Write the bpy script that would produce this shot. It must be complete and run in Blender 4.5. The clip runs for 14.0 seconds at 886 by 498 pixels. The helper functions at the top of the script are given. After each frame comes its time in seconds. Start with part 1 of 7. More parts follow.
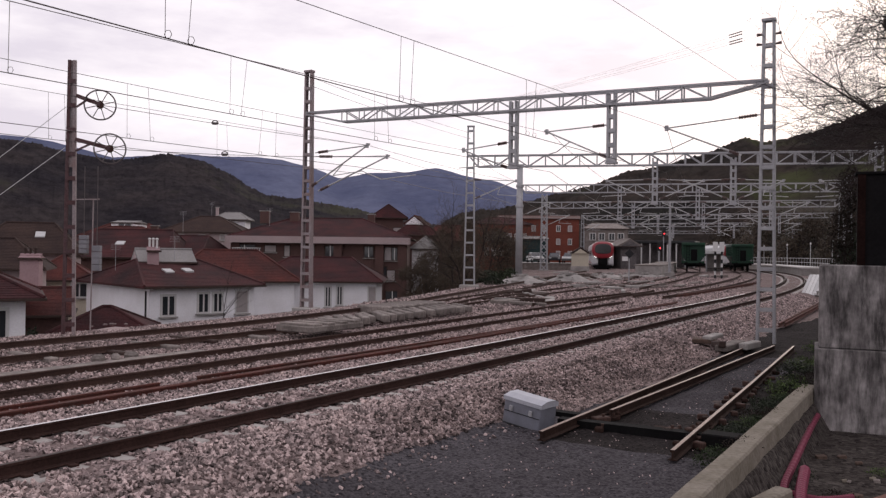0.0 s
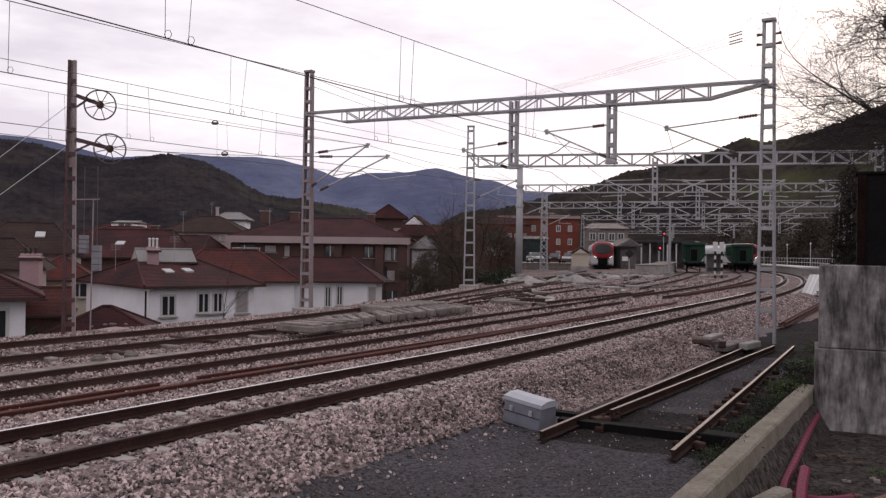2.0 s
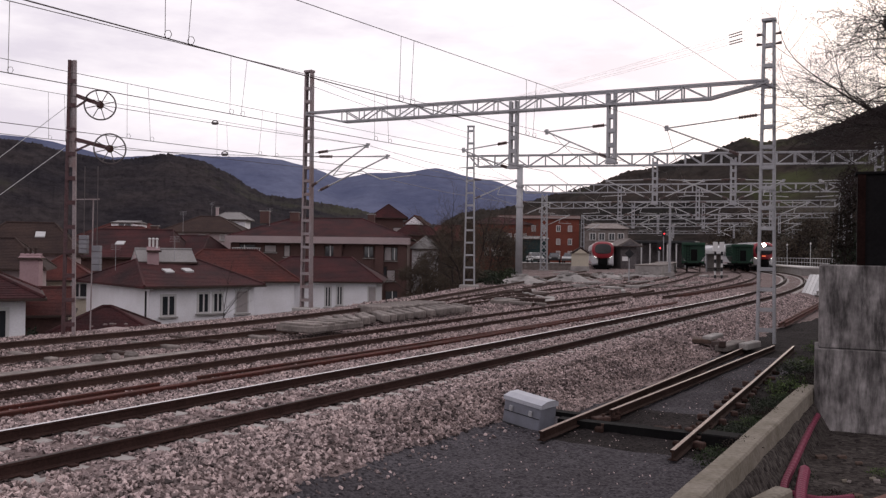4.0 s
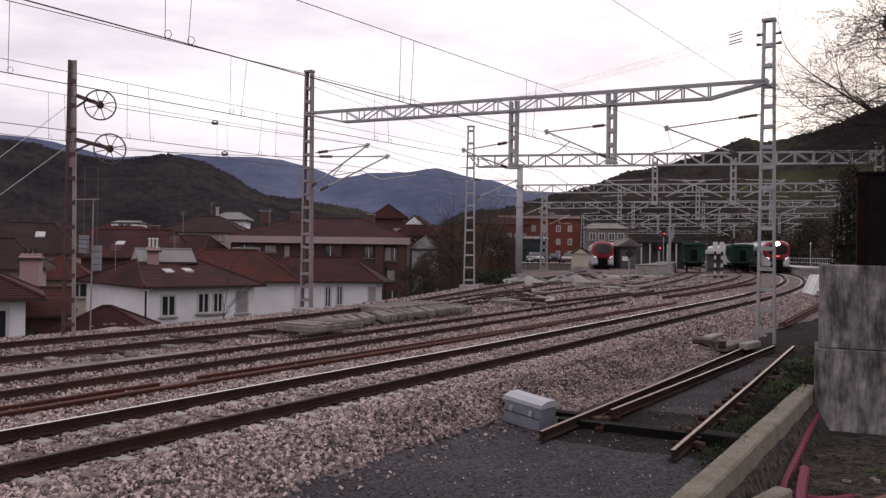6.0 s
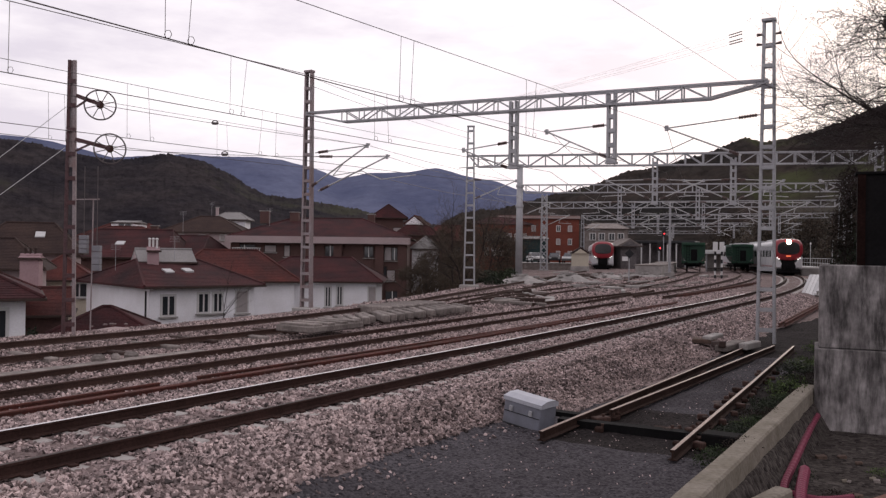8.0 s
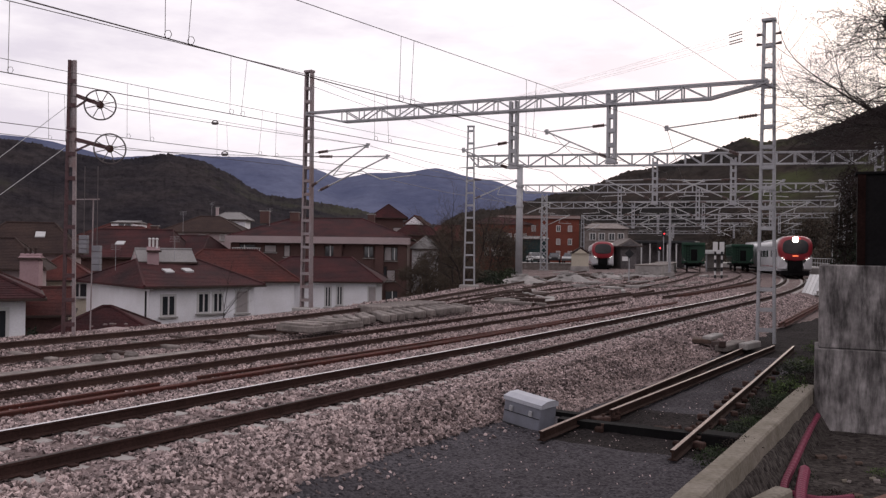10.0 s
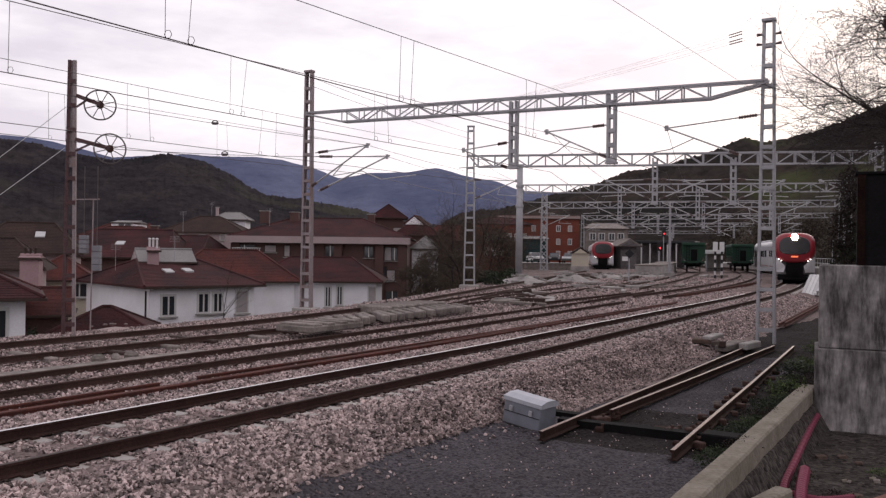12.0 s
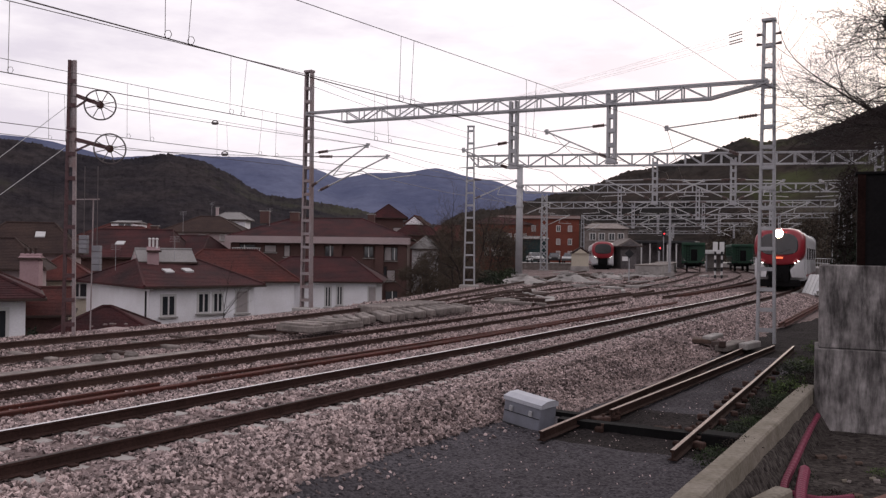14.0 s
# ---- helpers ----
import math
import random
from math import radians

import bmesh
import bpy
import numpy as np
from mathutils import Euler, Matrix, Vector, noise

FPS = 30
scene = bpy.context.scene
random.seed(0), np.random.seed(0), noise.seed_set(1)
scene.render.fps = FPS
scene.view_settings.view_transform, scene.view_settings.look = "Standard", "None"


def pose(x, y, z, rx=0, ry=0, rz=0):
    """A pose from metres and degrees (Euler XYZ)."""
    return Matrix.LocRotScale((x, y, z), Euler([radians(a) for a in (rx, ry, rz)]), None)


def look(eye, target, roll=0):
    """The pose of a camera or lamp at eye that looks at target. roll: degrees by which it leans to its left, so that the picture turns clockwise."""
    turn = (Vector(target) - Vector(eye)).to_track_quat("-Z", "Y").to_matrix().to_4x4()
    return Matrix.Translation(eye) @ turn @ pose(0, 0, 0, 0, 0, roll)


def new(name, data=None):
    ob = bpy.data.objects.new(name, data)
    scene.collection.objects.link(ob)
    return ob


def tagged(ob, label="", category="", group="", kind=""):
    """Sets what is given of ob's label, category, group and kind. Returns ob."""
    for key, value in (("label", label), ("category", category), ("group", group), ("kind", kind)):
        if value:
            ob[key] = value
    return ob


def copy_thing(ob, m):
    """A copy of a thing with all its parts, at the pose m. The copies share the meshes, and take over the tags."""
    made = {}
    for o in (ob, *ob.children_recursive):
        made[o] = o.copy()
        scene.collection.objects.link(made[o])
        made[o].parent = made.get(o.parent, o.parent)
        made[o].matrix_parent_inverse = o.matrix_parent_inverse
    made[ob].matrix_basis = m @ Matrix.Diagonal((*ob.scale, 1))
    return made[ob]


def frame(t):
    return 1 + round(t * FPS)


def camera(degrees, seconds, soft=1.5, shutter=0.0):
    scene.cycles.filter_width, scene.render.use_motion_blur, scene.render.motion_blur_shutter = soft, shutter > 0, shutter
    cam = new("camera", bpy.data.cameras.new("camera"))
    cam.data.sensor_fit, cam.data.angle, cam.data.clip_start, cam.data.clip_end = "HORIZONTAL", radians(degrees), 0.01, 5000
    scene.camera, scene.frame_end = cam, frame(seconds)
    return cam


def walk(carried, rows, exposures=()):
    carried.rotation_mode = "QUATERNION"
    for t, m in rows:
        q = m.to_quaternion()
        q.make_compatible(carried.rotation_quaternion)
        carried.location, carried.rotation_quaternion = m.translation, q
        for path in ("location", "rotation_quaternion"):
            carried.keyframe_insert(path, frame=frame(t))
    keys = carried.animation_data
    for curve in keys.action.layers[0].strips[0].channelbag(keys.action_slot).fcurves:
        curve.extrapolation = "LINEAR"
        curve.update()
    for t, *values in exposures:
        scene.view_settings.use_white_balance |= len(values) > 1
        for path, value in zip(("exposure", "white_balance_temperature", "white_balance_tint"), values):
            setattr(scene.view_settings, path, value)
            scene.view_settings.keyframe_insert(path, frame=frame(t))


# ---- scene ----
EYE = (0.0, 0.0, 2.5)
TURN = pose(*EYE, 90.271, 0, 0) @ pose(0, 0, 0, 0, 0, 0.75)
cam = camera(55.82, 14.0, soft=1.35)
walk(cam, [(0.0, TURN), (14.0, TURN)])

# ---- world and light ----
SUN_YAW, SUN_ELEV = 30.0, 18.0
SKY_BACK, SKY_AHEAD = 0.106, 0.122
world = bpy.data.worlds.new("overcast_sky")
scene.world = world
world.use_nodes = True
wt = world.node_tree
wt.nodes.clear()
w_out = wt.nodes.new("ShaderNodeOutputWorld")
w_bg = wt.nodes.new("ShaderNodeBackground")
w_sky = wt.nodes.new("ShaderNodeTexSky")
w_sky.sky_type, w_sky.sun_disc = "NISHITA", False
w_sky.sun_elevation, w_sky.sun_rotation = radians(SUN_ELEV), radians(SUN_YAW)
w_sky.dust_density = 3.0
w_co = wt.nodes.new("ShaderNodeTexCoord")
w_map = wt.nodes.new("ShaderNodeMapping")
w_map.inputs["Scale"].default_value = (1.6, 1.6, 6.0)
w_noise = wt.nodes.new("ShaderNodeTexNoise")
w_noise.inputs["Scale"].default_value, w_noise.inputs["Detail"].default_value = 2.2, 7.0
w_noise.inputs["Roughness"].default_value = 0.58
w_ramp = wt.nodes.new("ShaderNodeValToRGB")
w_ramp.color_ramp.elements[0].position, w_ramp.color_ramp.elements[1].position = 0.38, 0.66
w_ramp.color_ramp.elements[0].color = (7.25, 6.6, 7.4, 1)
w_ramp.color_ramp.elements[1].color = (10.4, 9.7, 9.95, 1)
w_mix = wt.nodes.new("ShaderNodeMixRGB")
w_mix.inputs["Fac"].default_value = 0.93
wt.links.new(w_co.outputs["Generated"], w_map.inputs["Vector"])
wt.links.new(w_map.outputs["Vector"], w_noise.inputs["Vector"])
wt.links.new(w_noise.outputs["Fac"], w_ramp.inputs["Fac"])
wt.links.new(w_sky.outputs["Color"], w_mix.inputs["Color1"])
wt.links.new(w_ramp.outputs["Color"], w_mix.inputs["Color2"])
wt.links.new(w_mix.outputs["Color"], w_bg.inputs["Color"])
# brighter towards the veiled sun, dimmer overhead and behind
w_dot = wt.nodes.new("ShaderNodeVectorMath")
w_dot.operation = "DOT_PRODUCT"
w_dot.inputs[1].default_value = (math.sin(radians(SUN_YAW)) * 0.9, math.cos(radians(SUN_YAW)) * 0.9, 0.3)
w_rng = wt.nodes.new("ShaderNodeMapRange")
w_rng.inputs["From Min"].default_value, w_rng.inputs["From Max"].default_value = -0.2, 0.95
w_rng.inputs["To Min"].default_value, w_rng.inputs["To Max"].default_value = SKY_BACK, SKY_AHEAD
wt.links.new(w_co.outputs["Generated"], w_dot.inputs[0])
wt.links.new(w_dot.outputs["Value"], w_rng.inputs["Value"])
wt.links.new(w_rng.outputs["Result"], w_bg.inputs["Strength"])
wt.links.new(w_bg.outputs["Background"], w_out.inputs["Surface"])

sun = new("sun", bpy.data.lights.new("sun", "SUN"))
sun.data.energy, sun.data.angle, sun.data.color = 0.5, radians(25), (1.0, 0.93, 0.86)
yaw, elev = radians(SUN_YAW), radians(SUN_ELEV)
sun.matrix_world = look((math.sin(yaw) * 50, math.cos(yaw) * 50, math.tan(elev) * 50), (0, 0, 0))
scene.view_settings.exposure = 0.0


# ---- materials ----
def mat(name, color, rough=0.8, metal=0.0, vary=0.25, scale=3.0, fine=40.0, bump=0.3, size=0.01,
        color2=None, island=0.0, own=0.0, spec=0.3, streak=1.0, bias=0.5, grime=0.0):
    """Two scales of noise on a base colour, with relief. color2: the stain's colour; island, own: spread from piece to piece."""
    m = bpy.data.materials.new(name)
    m.use_nodes = True
    nt = m.node_tree
    b = nt.nodes["Principled BSDF"]
    b.inputs["Roughness"].default_value, b.inputs["Metallic"].default_value = rough, metal
    b.inputs["Specular IOR Level"].default_value = spec
    co = nt.nodes.new("ShaderNodeTexCoord")
    mp = nt.nodes.new("ShaderNodeMapping")
    mp.inputs["Scale"].default_value = (1, 1, 1 / streak)
    nt.links.new(co.outputs["Object"], mp.inputs["Vector"])
    n1, n2 = nt.nodes.new("ShaderNodeTexNoise"), nt.nodes.new("ShaderNodeTexNoise")
    n1.inputs["Scale"].default_value, n1.inputs["Detail"].default_value = scale, 5
    n2.inputs["Scale"].default_value, n2.inputs["Detail"].default_value = fine, 3
    nt.links.new(mp.outputs["Vector"], n1.inputs["Vector"])
    nt.links.new(co.outputs["Object"], n2.inputs["Vector"])
    r1 = nt.nodes.new("ShaderNodeValToRGB")
    r1.color_ramp.elements[0].position, r1.color_ramp.elements[1].position = bias - 0.17, bias + 0.17
    c2 = color2 or tuple(c * (1 - vary) for c in color)
    r1.color_ramp.elements[0].color, r1.color_ramp.elements[1].color = (*c2, 1), (*color, 1)
    nt.links.new(n1.outputs["Fac"], r1.inputs["Fac"])
    hs = nt.nodes.new("ShaderNodeHueSaturation")
    nt.links.new(r1.outputs["Color"], hs.inputs["Color"])
    mr = nt.nodes.new("ShaderNodeMapRange")
    mr.inputs["From Min"].default_value, mr.inputs["From Max"].default_value = 0.25, 0.75
    mr.inputs["To Min"].default_value, mr.inputs["To Max"].default_value = 1 - vary, 1 + vary
    nt.links.new(n2.outputs["Fac"], mr.inputs["Value"])
    last = mr.outputs["Result"]
    for amount, kind, out in ((island, "ShaderNodeNewGeometry", "Random Per Island"), (own, "ShaderNodeObjectInfo", "Random")):
        if amount:
            g = nt.nodes.new(kind)
            ma = nt.nodes.new("ShaderNodeMapRange")
            ma.inputs["To Min"].default_value, ma.inputs["To Max"].default_value = 1 - amount, 1 + amount
            nt.links.new(g.outputs[out], ma.inputs["Value"])
            mm = nt.nodes.new("ShaderNodeMath")
            mm.operation = "MULTIPLY"
            nt.links.new(last, mm.inputs[0])
            nt.links.new(ma.outputs["Result"], mm.inputs[1])
            last = mm.outputs[0]
    nt.links.new(last, hs.inputs["Value"])
    nt.links.new(hs.outputs["Color"], b.inputs["Base Color"])
    if grime:
        # dark run-off: narrow streaks that break up downwards
        gm = nt.nodes.new("ShaderNodeMapping")
        gm.inputs["Scale"].default_value = (1, 1, 0.2)
        nt.links.new(co.outputs["Object"], gm.inputs["Vector"])
        gn = nt.nodes.new("ShaderNodeTexNoise")
        gn.inputs["Scale"].default_value, gn.inputs["Detail"].default_value, gn.inputs["Roughness"].default_value = grime, 7, 0.68
        nt.links.new(gm.outputs["Vector"], gn.inputs["Vector"])
        gr = nt.nodes.new("ShaderNodeValToRGB")
        gr.color_ramp.elements[0].position, gr.color_ramp.elements[1].position = 0.36, 0.64
        gr.color_ramp.elements[0].color, gr.color_ramp.elements[1].color = (0.32, 0.31, 0.31, 1), (1.95, 1.93, 1.93, 1)
        nt.links.new(gn.outputs["Fac"], gr.inputs["Fac"])
        gx = nt.nodes.new("ShaderNodeMixRGB")
        gx.blend_type = "MULTIPLY"
        gx.inputs["Fac"].default_value = 1.0
        nt.links.new(hs.outputs["Color"], gx.inputs["Color1"])
        nt.links.new(gr.outputs["Color"], gx.inputs["Color2"])
        nt.links.new(gx.outputs["Color"], b.inputs["Base Color"])
    if bump:
        bp = nt.nodes.new("ShaderNodeBump")
        bp.inputs["Strength"].default_value, bp.inputs["Distance"].default_value = bump, size
        nt.links.new(n2.outputs["Fac"], bp.inputs["Height"])
        nt.links.new(bp.outputs["Normal"], b.inputs["Normal"])
    return m


def glow(name, color, strength):
    m = bpy.data.materials.new(name)
    m.use_nodes = True
    b = m.node_tree.nodes["Principled BSDF"]
    b.inputs["Base Color"].default_value = (*color, 1)
    b.inputs["Emission Color"].default_value, b.inputs["Emission Strength"].default_value = (*color, 1), strength
    return m


def gravel(name, colors, scale, bump, size, stain=0.55, low=0.62, tint=(1, 1, 1)):
    """Loose stones: Voronoi cells of several colours with relief, over a slow stain."""
    m = mat(name, colors[0], 1.0, vary=0.15, scale=0.5, fine=8, bump=0, spec=0.06)
    nt = m.node_tree
    b = nt.nodes["Principled BSDF"]
    co = nt.nodes.new("ShaderNodeTexCoord")
    v = nt.nodes.new("ShaderNodeTexVoronoi")
    v.inputs["Scale"].default_value = scale
    nt.links.new(co.outputs["Object"], v.inputs["Vector"])
    sep = nt.nodes.new("ShaderNodeSeparateColor")
    nt.links.new(v.outputs["Color"], sep.inputs["Color"])
    r = nt.nodes.new("ShaderNodeValToRGB")
    for i, c in enumerate(colors):
        e = r.color_ramp.elements[i] if i < 2 else r.color_ramp.elements.new(0.5)
        e.position, e.color = i / (len(colors) - 1), (*c, 1)
    nt.links.new(sep.outputs["Red"], r.inputs["Fac"])
    mx = nt.nodes.new("ShaderNodeMixRGB")
    mx.blend_type = "MULTIPLY"
    mx.inputs["Fac"].default_value = 1.0
    st = nt.nodes.new("ShaderNodeTexNoise")
    st.inputs["Scale"].default_value, st.inputs["Detail"].default_value = stain, 6
    nt.links.new(co.outputs["Object"], st.inputs["Vector"])
    sr = nt.nodes.new("ShaderNodeValToRGB")
    sr.color_ramp.elements[0].position, sr.color_ramp.elements[1].position = 0.3, 0.65
    sr.color_ramp.elements[0].color, sr.color_ramp.elements[1].color = (low, low * 0.97, low * 0.97, 1), (*tint, 1)
    nt.links.new(st.outputs["Fac"], sr.inputs["Fac"])
    nt.links.new(r.outputs["Color"], mx.inputs["Color1"])
    nt.links.new(sr.outputs["Color"], mx.inputs["Color2"])
    nt.links.new(mx.outputs["Color"], b.inputs["Base Color"])
    bp = nt.nodes.new("ShaderNodeBump")
    bp.invert = True
    bp.inputs["Strength"].default_value, bp.inputs["Distance"].default_value = bump, size
    nt.links.new(v.outputs["Distance"], bp.inputs["Height"])
    nt.links.new(bp.outputs["Normal"], b.inputs["Normal"])
    return m


# ground colour darkened, standing in for shade between the loose stones
BALLAST = gravel("ballast", [(0.06, 0.045, 0.042), (0.3, 0.237, 0.226), (0.12, 0.091, 0.086), (0.2, 0.155, 0.148)], 17, 1.0, 0.05)
STONE = mat("ballast_stone", (0.372, 0.295, 0.28), 0.9, vary=0.22, scale=0.9, fine=60, island=0.88, color2=(0.255, 0.2, 0.195))
DIRTYSTONE = mat("dirty_ballast_stone", (0.27, 0.21, 0.197), 0.9, vary=0.22, scale=0.9, fine=60, island=0.88, color2=(0.13, 0.098, 0.092))
ASH = gravel("ash_ground", [(0.025, 0.023, 0.0265), (0.108, 0.1, 0.108), (0.047, 0.044, 0.05)], 26, 0.8, 0.02)
CHANNELBED = gravel("channel_bed", [(0.024, 0.02, 0.019), (0.1, 0.088, 0.08), (0.043, 0.037, 0.034)], 13, 1.0, 0.05, stain=1.4)
DARKASH = gravel("darker_ash", [(0.012, 0.0105, 0.0108), (0.05, 0.043, 0.042), (0.022, 0.0195, 0.0198)], 24, 1.0, 0.03, stain=1.2)
EARTH = mat("verge_earth", (0.036, 0.032, 0.023), 1.0, spec=0.05, vary=0.4, scale=0.6, fine=9, bump=0.8, size=0.06, color2=(0.026, 0.021, 0.018))
FIELD = mat("valley_floor", (0.07, 0.09, 0.05), 1.0, vary=0.35, scale=0.02, fine=0.6, bump=0.5, size=0.3, color2=(0.08, 0.07, 0.055))
RAIL = mat("dark_rail_steel", (0.048, 0.026, 0.022), 0.85, 0.0, vary=0.35, scale=2, fine=30, spec=0.12)
# worn steel with the sky's reflection put into a pale, half-matt colour
RAILTOP = mat("sky_glint_rail_head", (0.74, 0.72, 0.72), 0.5, 0.6, vary=0.12, scale=0.8, fine=20, bump=0.05)
RUST = mat("rusty_rail", (0.105, 0.033, 0.025), 0.9, 0.0, vary=0.35, scale=1.5, fine=25, color2=(0.065, 0.03, 0.024))
RUSTDULL = mat("old_rail", (0.062, 0.034, 0.027), 0.9, 0.0, vary=0.3, scale=1.5, fine=25)
SLEEPER = mat("sleeper_concrete", (0.42, 0.39, 0.37), 0.9, vary=0.2, scale=2.5, fine=40, own=0.12)
CONCRETE = mat("grey_concrete", (0.33, 0.31, 0.295), 0.92, vary=0.2, scale=1.4, fine=22, own=0.1, color2=(0.22, 0.205, 0.195))
STAINED = mat("stained_concrete", (0.2, 0.188, 0.184), 0.95, vary=0.3, scale=2.2, fine=5, bump=0.5, size=0.02, color2=(0.085, 0.078, 0.077), streak=1.4, bias=0.5, grime=5.0)
GALV = mat("galvanised_steel", (0.385, 0.385, 0.4), 0.6, 0.2, vary=0.18, scale=1.5, fine=30, own=0.08)
PAINTGREY = mat("red_grey_mast_paint", (0.30, 0.27, 0.28), 0.6, 0.2, vary=0.25, scale=1.2, fine=25, color2=(0.23, 0.17, 0.165))
PRIMER = mat("weathered_red_mast_paint", (0.095, 0.062, 0.066), 0.7, 0.15, vary=0.3, scale=1.5, fine=20, color2=(0.085, 0.04, 0.042))
WIRE = mat("catenary_wire", (0.12, 0.104, 0.104), 0.5, 0.6, vary=0.1)
INSUL = mat("brown_insulator", (0.10, 0.06, 0.055), 0.35, vary=0.1)
PALESTEEL = mat("pale_tube_steel", (0.5, 0.5, 0.5), 0.45, 0.4, vary=0.1)
REDTRAIN = mat("red_train_paint", (0.25, 0.02, 0.03), 0.3, vary=0.06, scale=1, fine=6, bump=0.02, spec=0.5)
WHITETRAIN = mat("white_train_paint", (0.56, 0.56, 0.575), 0.35, vary=0.06, scale=0.8, fine=5, bump=0.02, spec=0.5)
GREYTRAIN = mat("train_roof_grey", (0.35, 0.35, 0.36), 0.5, vary=0.1)
BLACK = mat("black_underframe", (0.009, 0.0085, 0.009), 0.85, vary=0.3, scale=2, fine=15, spec=0.08)
GLASS = mat("dark_cab_glass", (0.03, 0.028, 0.031), 0.12, vary=0.2, bump=0, spec=0.6)
WINDOW = mat("window_glass", (0.03, 0.033, 0.038), 0.1, vary=0.1, bump=0, spec=0.6)
HEADLIGHT = glow("headlight_glow", (1.0, 0.72, 0.42), 60.0)
SMALLLIGHT = glow("marker_light_glow", (1.0, 0.95, 0.9), 3.0)
AMBERTEXT = glow("destination_display", (1.0, 0.2, 0.08), 0.9)
REDSIGNAL = glow("red_signal_glow", (1.0, 0.05, 0.06), 2.5)
GREENWAGON = mat("green_wagon_paint", (0.007, 0.043, 0.02), 0.6, vary=0.3, scale=0.8, fine=10, color2=(0.012, 0.034, 0.024))
WHITEWALL = mat("white_render", (0.85, 0.84, 0.87), 0.9, vary=0.06, scale=0.7, fine=12, color2=(0.76, 0.745, 0.76))
CREAM = mat("cream_render", (0.52, 0.47, 0.38), 0.9, vary=0.1, scale=0.5, fine=10)
PINKWALL = mat("pink_render", (0.38, 0.3, 0.3), 0.9, vary=0.1, scale=0.5, fine=10)
PINKSTACK = mat("pink_stack_render", (0.36, 0.245, 0.255), 0.9, vary=0.1, scale=0.8, fine=10)
BROWNBRICK = mat("brown_brick", (0.1, 0.056, 0.05), 0.9, vary=0.15, scale=0.4, fine=7)
ORANGEBRICK = mat("orange_brick", (0.17, 0.05, 0.034), 0.9, vary=0.15, scale=0.3, fine=6)
ROOFTILE = mat("dark_red_roof_tile", (0.064, 0.0185, 0.0195), 0.9, vary=0.3, scale=0.45, fine=7, own=0.08, spec=0.25, color2=(0.026, 0.0125, 0.014))
ROOFRED = mat("red_roof_tile", (0.098, 0.028, 0.024), 0.9, vary=0.3, scale=0.45, fine=7, own=0.1, spec=0.25, color2=(0.042, 0.02, 0.019))
ROOFOLIVE = mat("mossy_roof_tile", (0.055, 0.034, 0.028), 0.9, vary=0.3, scale=0.45, fine=7, spec=0.25, color2=(0.032, 0.02, 0.019))
ROOFGREY = mat("grey_fibre_cement", (0.25, 0.24, 0.235), 0.9, vary=0.15, scale=0.6, fine=9)
FRAMEW = mat("white_window_frame", (0.6, 0.59, 0.58), 0.6, vary=0.08)
SHUTTER = mat("pale_roller_shutter", (0.34, 0.305, 0.3), 0.7, vary=0.1)
DARKWOOD = mat("dark_eave_wood", (0.055, 0.035, 0.03), 0.85, vary=0.25)
# body darkened and lid paled, standing in for light from above
CABINET = mat("grey_painted_cabinet", (0.2, 0.207, 0.245), 0.5, 0.1, vary=0.1, scale=4, fine=50, bump=0.05, color2=(0.16, 0.165, 0.19))
CABINETLID = mat("skylit_cabinet_lid", (0.42, 0.43, 0.47), 0.5, 0.1, vary=0.1, scale=4, fine=50, bump=0.05, color2=(0.36, 0.37, 0.41))
BARK = mat("dark_bark", (0.03, 0.024, 0.022), 0.95, vary=0.3, scale=3, fine=30, bump=0.6)
TWIG = mat("bare_twig", (0.04, 0.029, 0.028), 0.9, vary=0.3)
LEAF = mat("dark_evergreen_leaf", (0.018, 0.025, 0.013), 0.8, vary=0.3, island=0.5)
LEAFG = mat("green_leaf", (0.024, 0.036, 0.014), 0.8, vary=0.3, island=0.5)
BRUSH = mat("winter_brush", (0.088, 0.07, 0.055), 0.95, vary=0.3, spec=0.1, island=0.25)
GRASS = mat("rough_grass", (0.07, 0.10, 0.035), 0.9, vary=0.3, island=0.45)
TUBE = mat("magenta_conduit", (0.19, 0.034, 0.065), 0.55, vary=0.15, scale=3, fine=20)
PLATFORM = mat("pale_platform_stone", (0.52, 0.50, 0.485), 0.85, vary=0.12, scale=0.5, fine=6)
WHITEPLASTIC = mat("white_sheet", (0.68, 0.68, 0.67), 0.6, vary=0.1)
BLACKPAINT = mat("black_paint", (0.02, 0.02, 0.022), 0.6, vary=0.2)
TERRACOTTA = mat("terracotta_coping", (0.15, 0.06, 0.045), 0.8, vary=0.2)


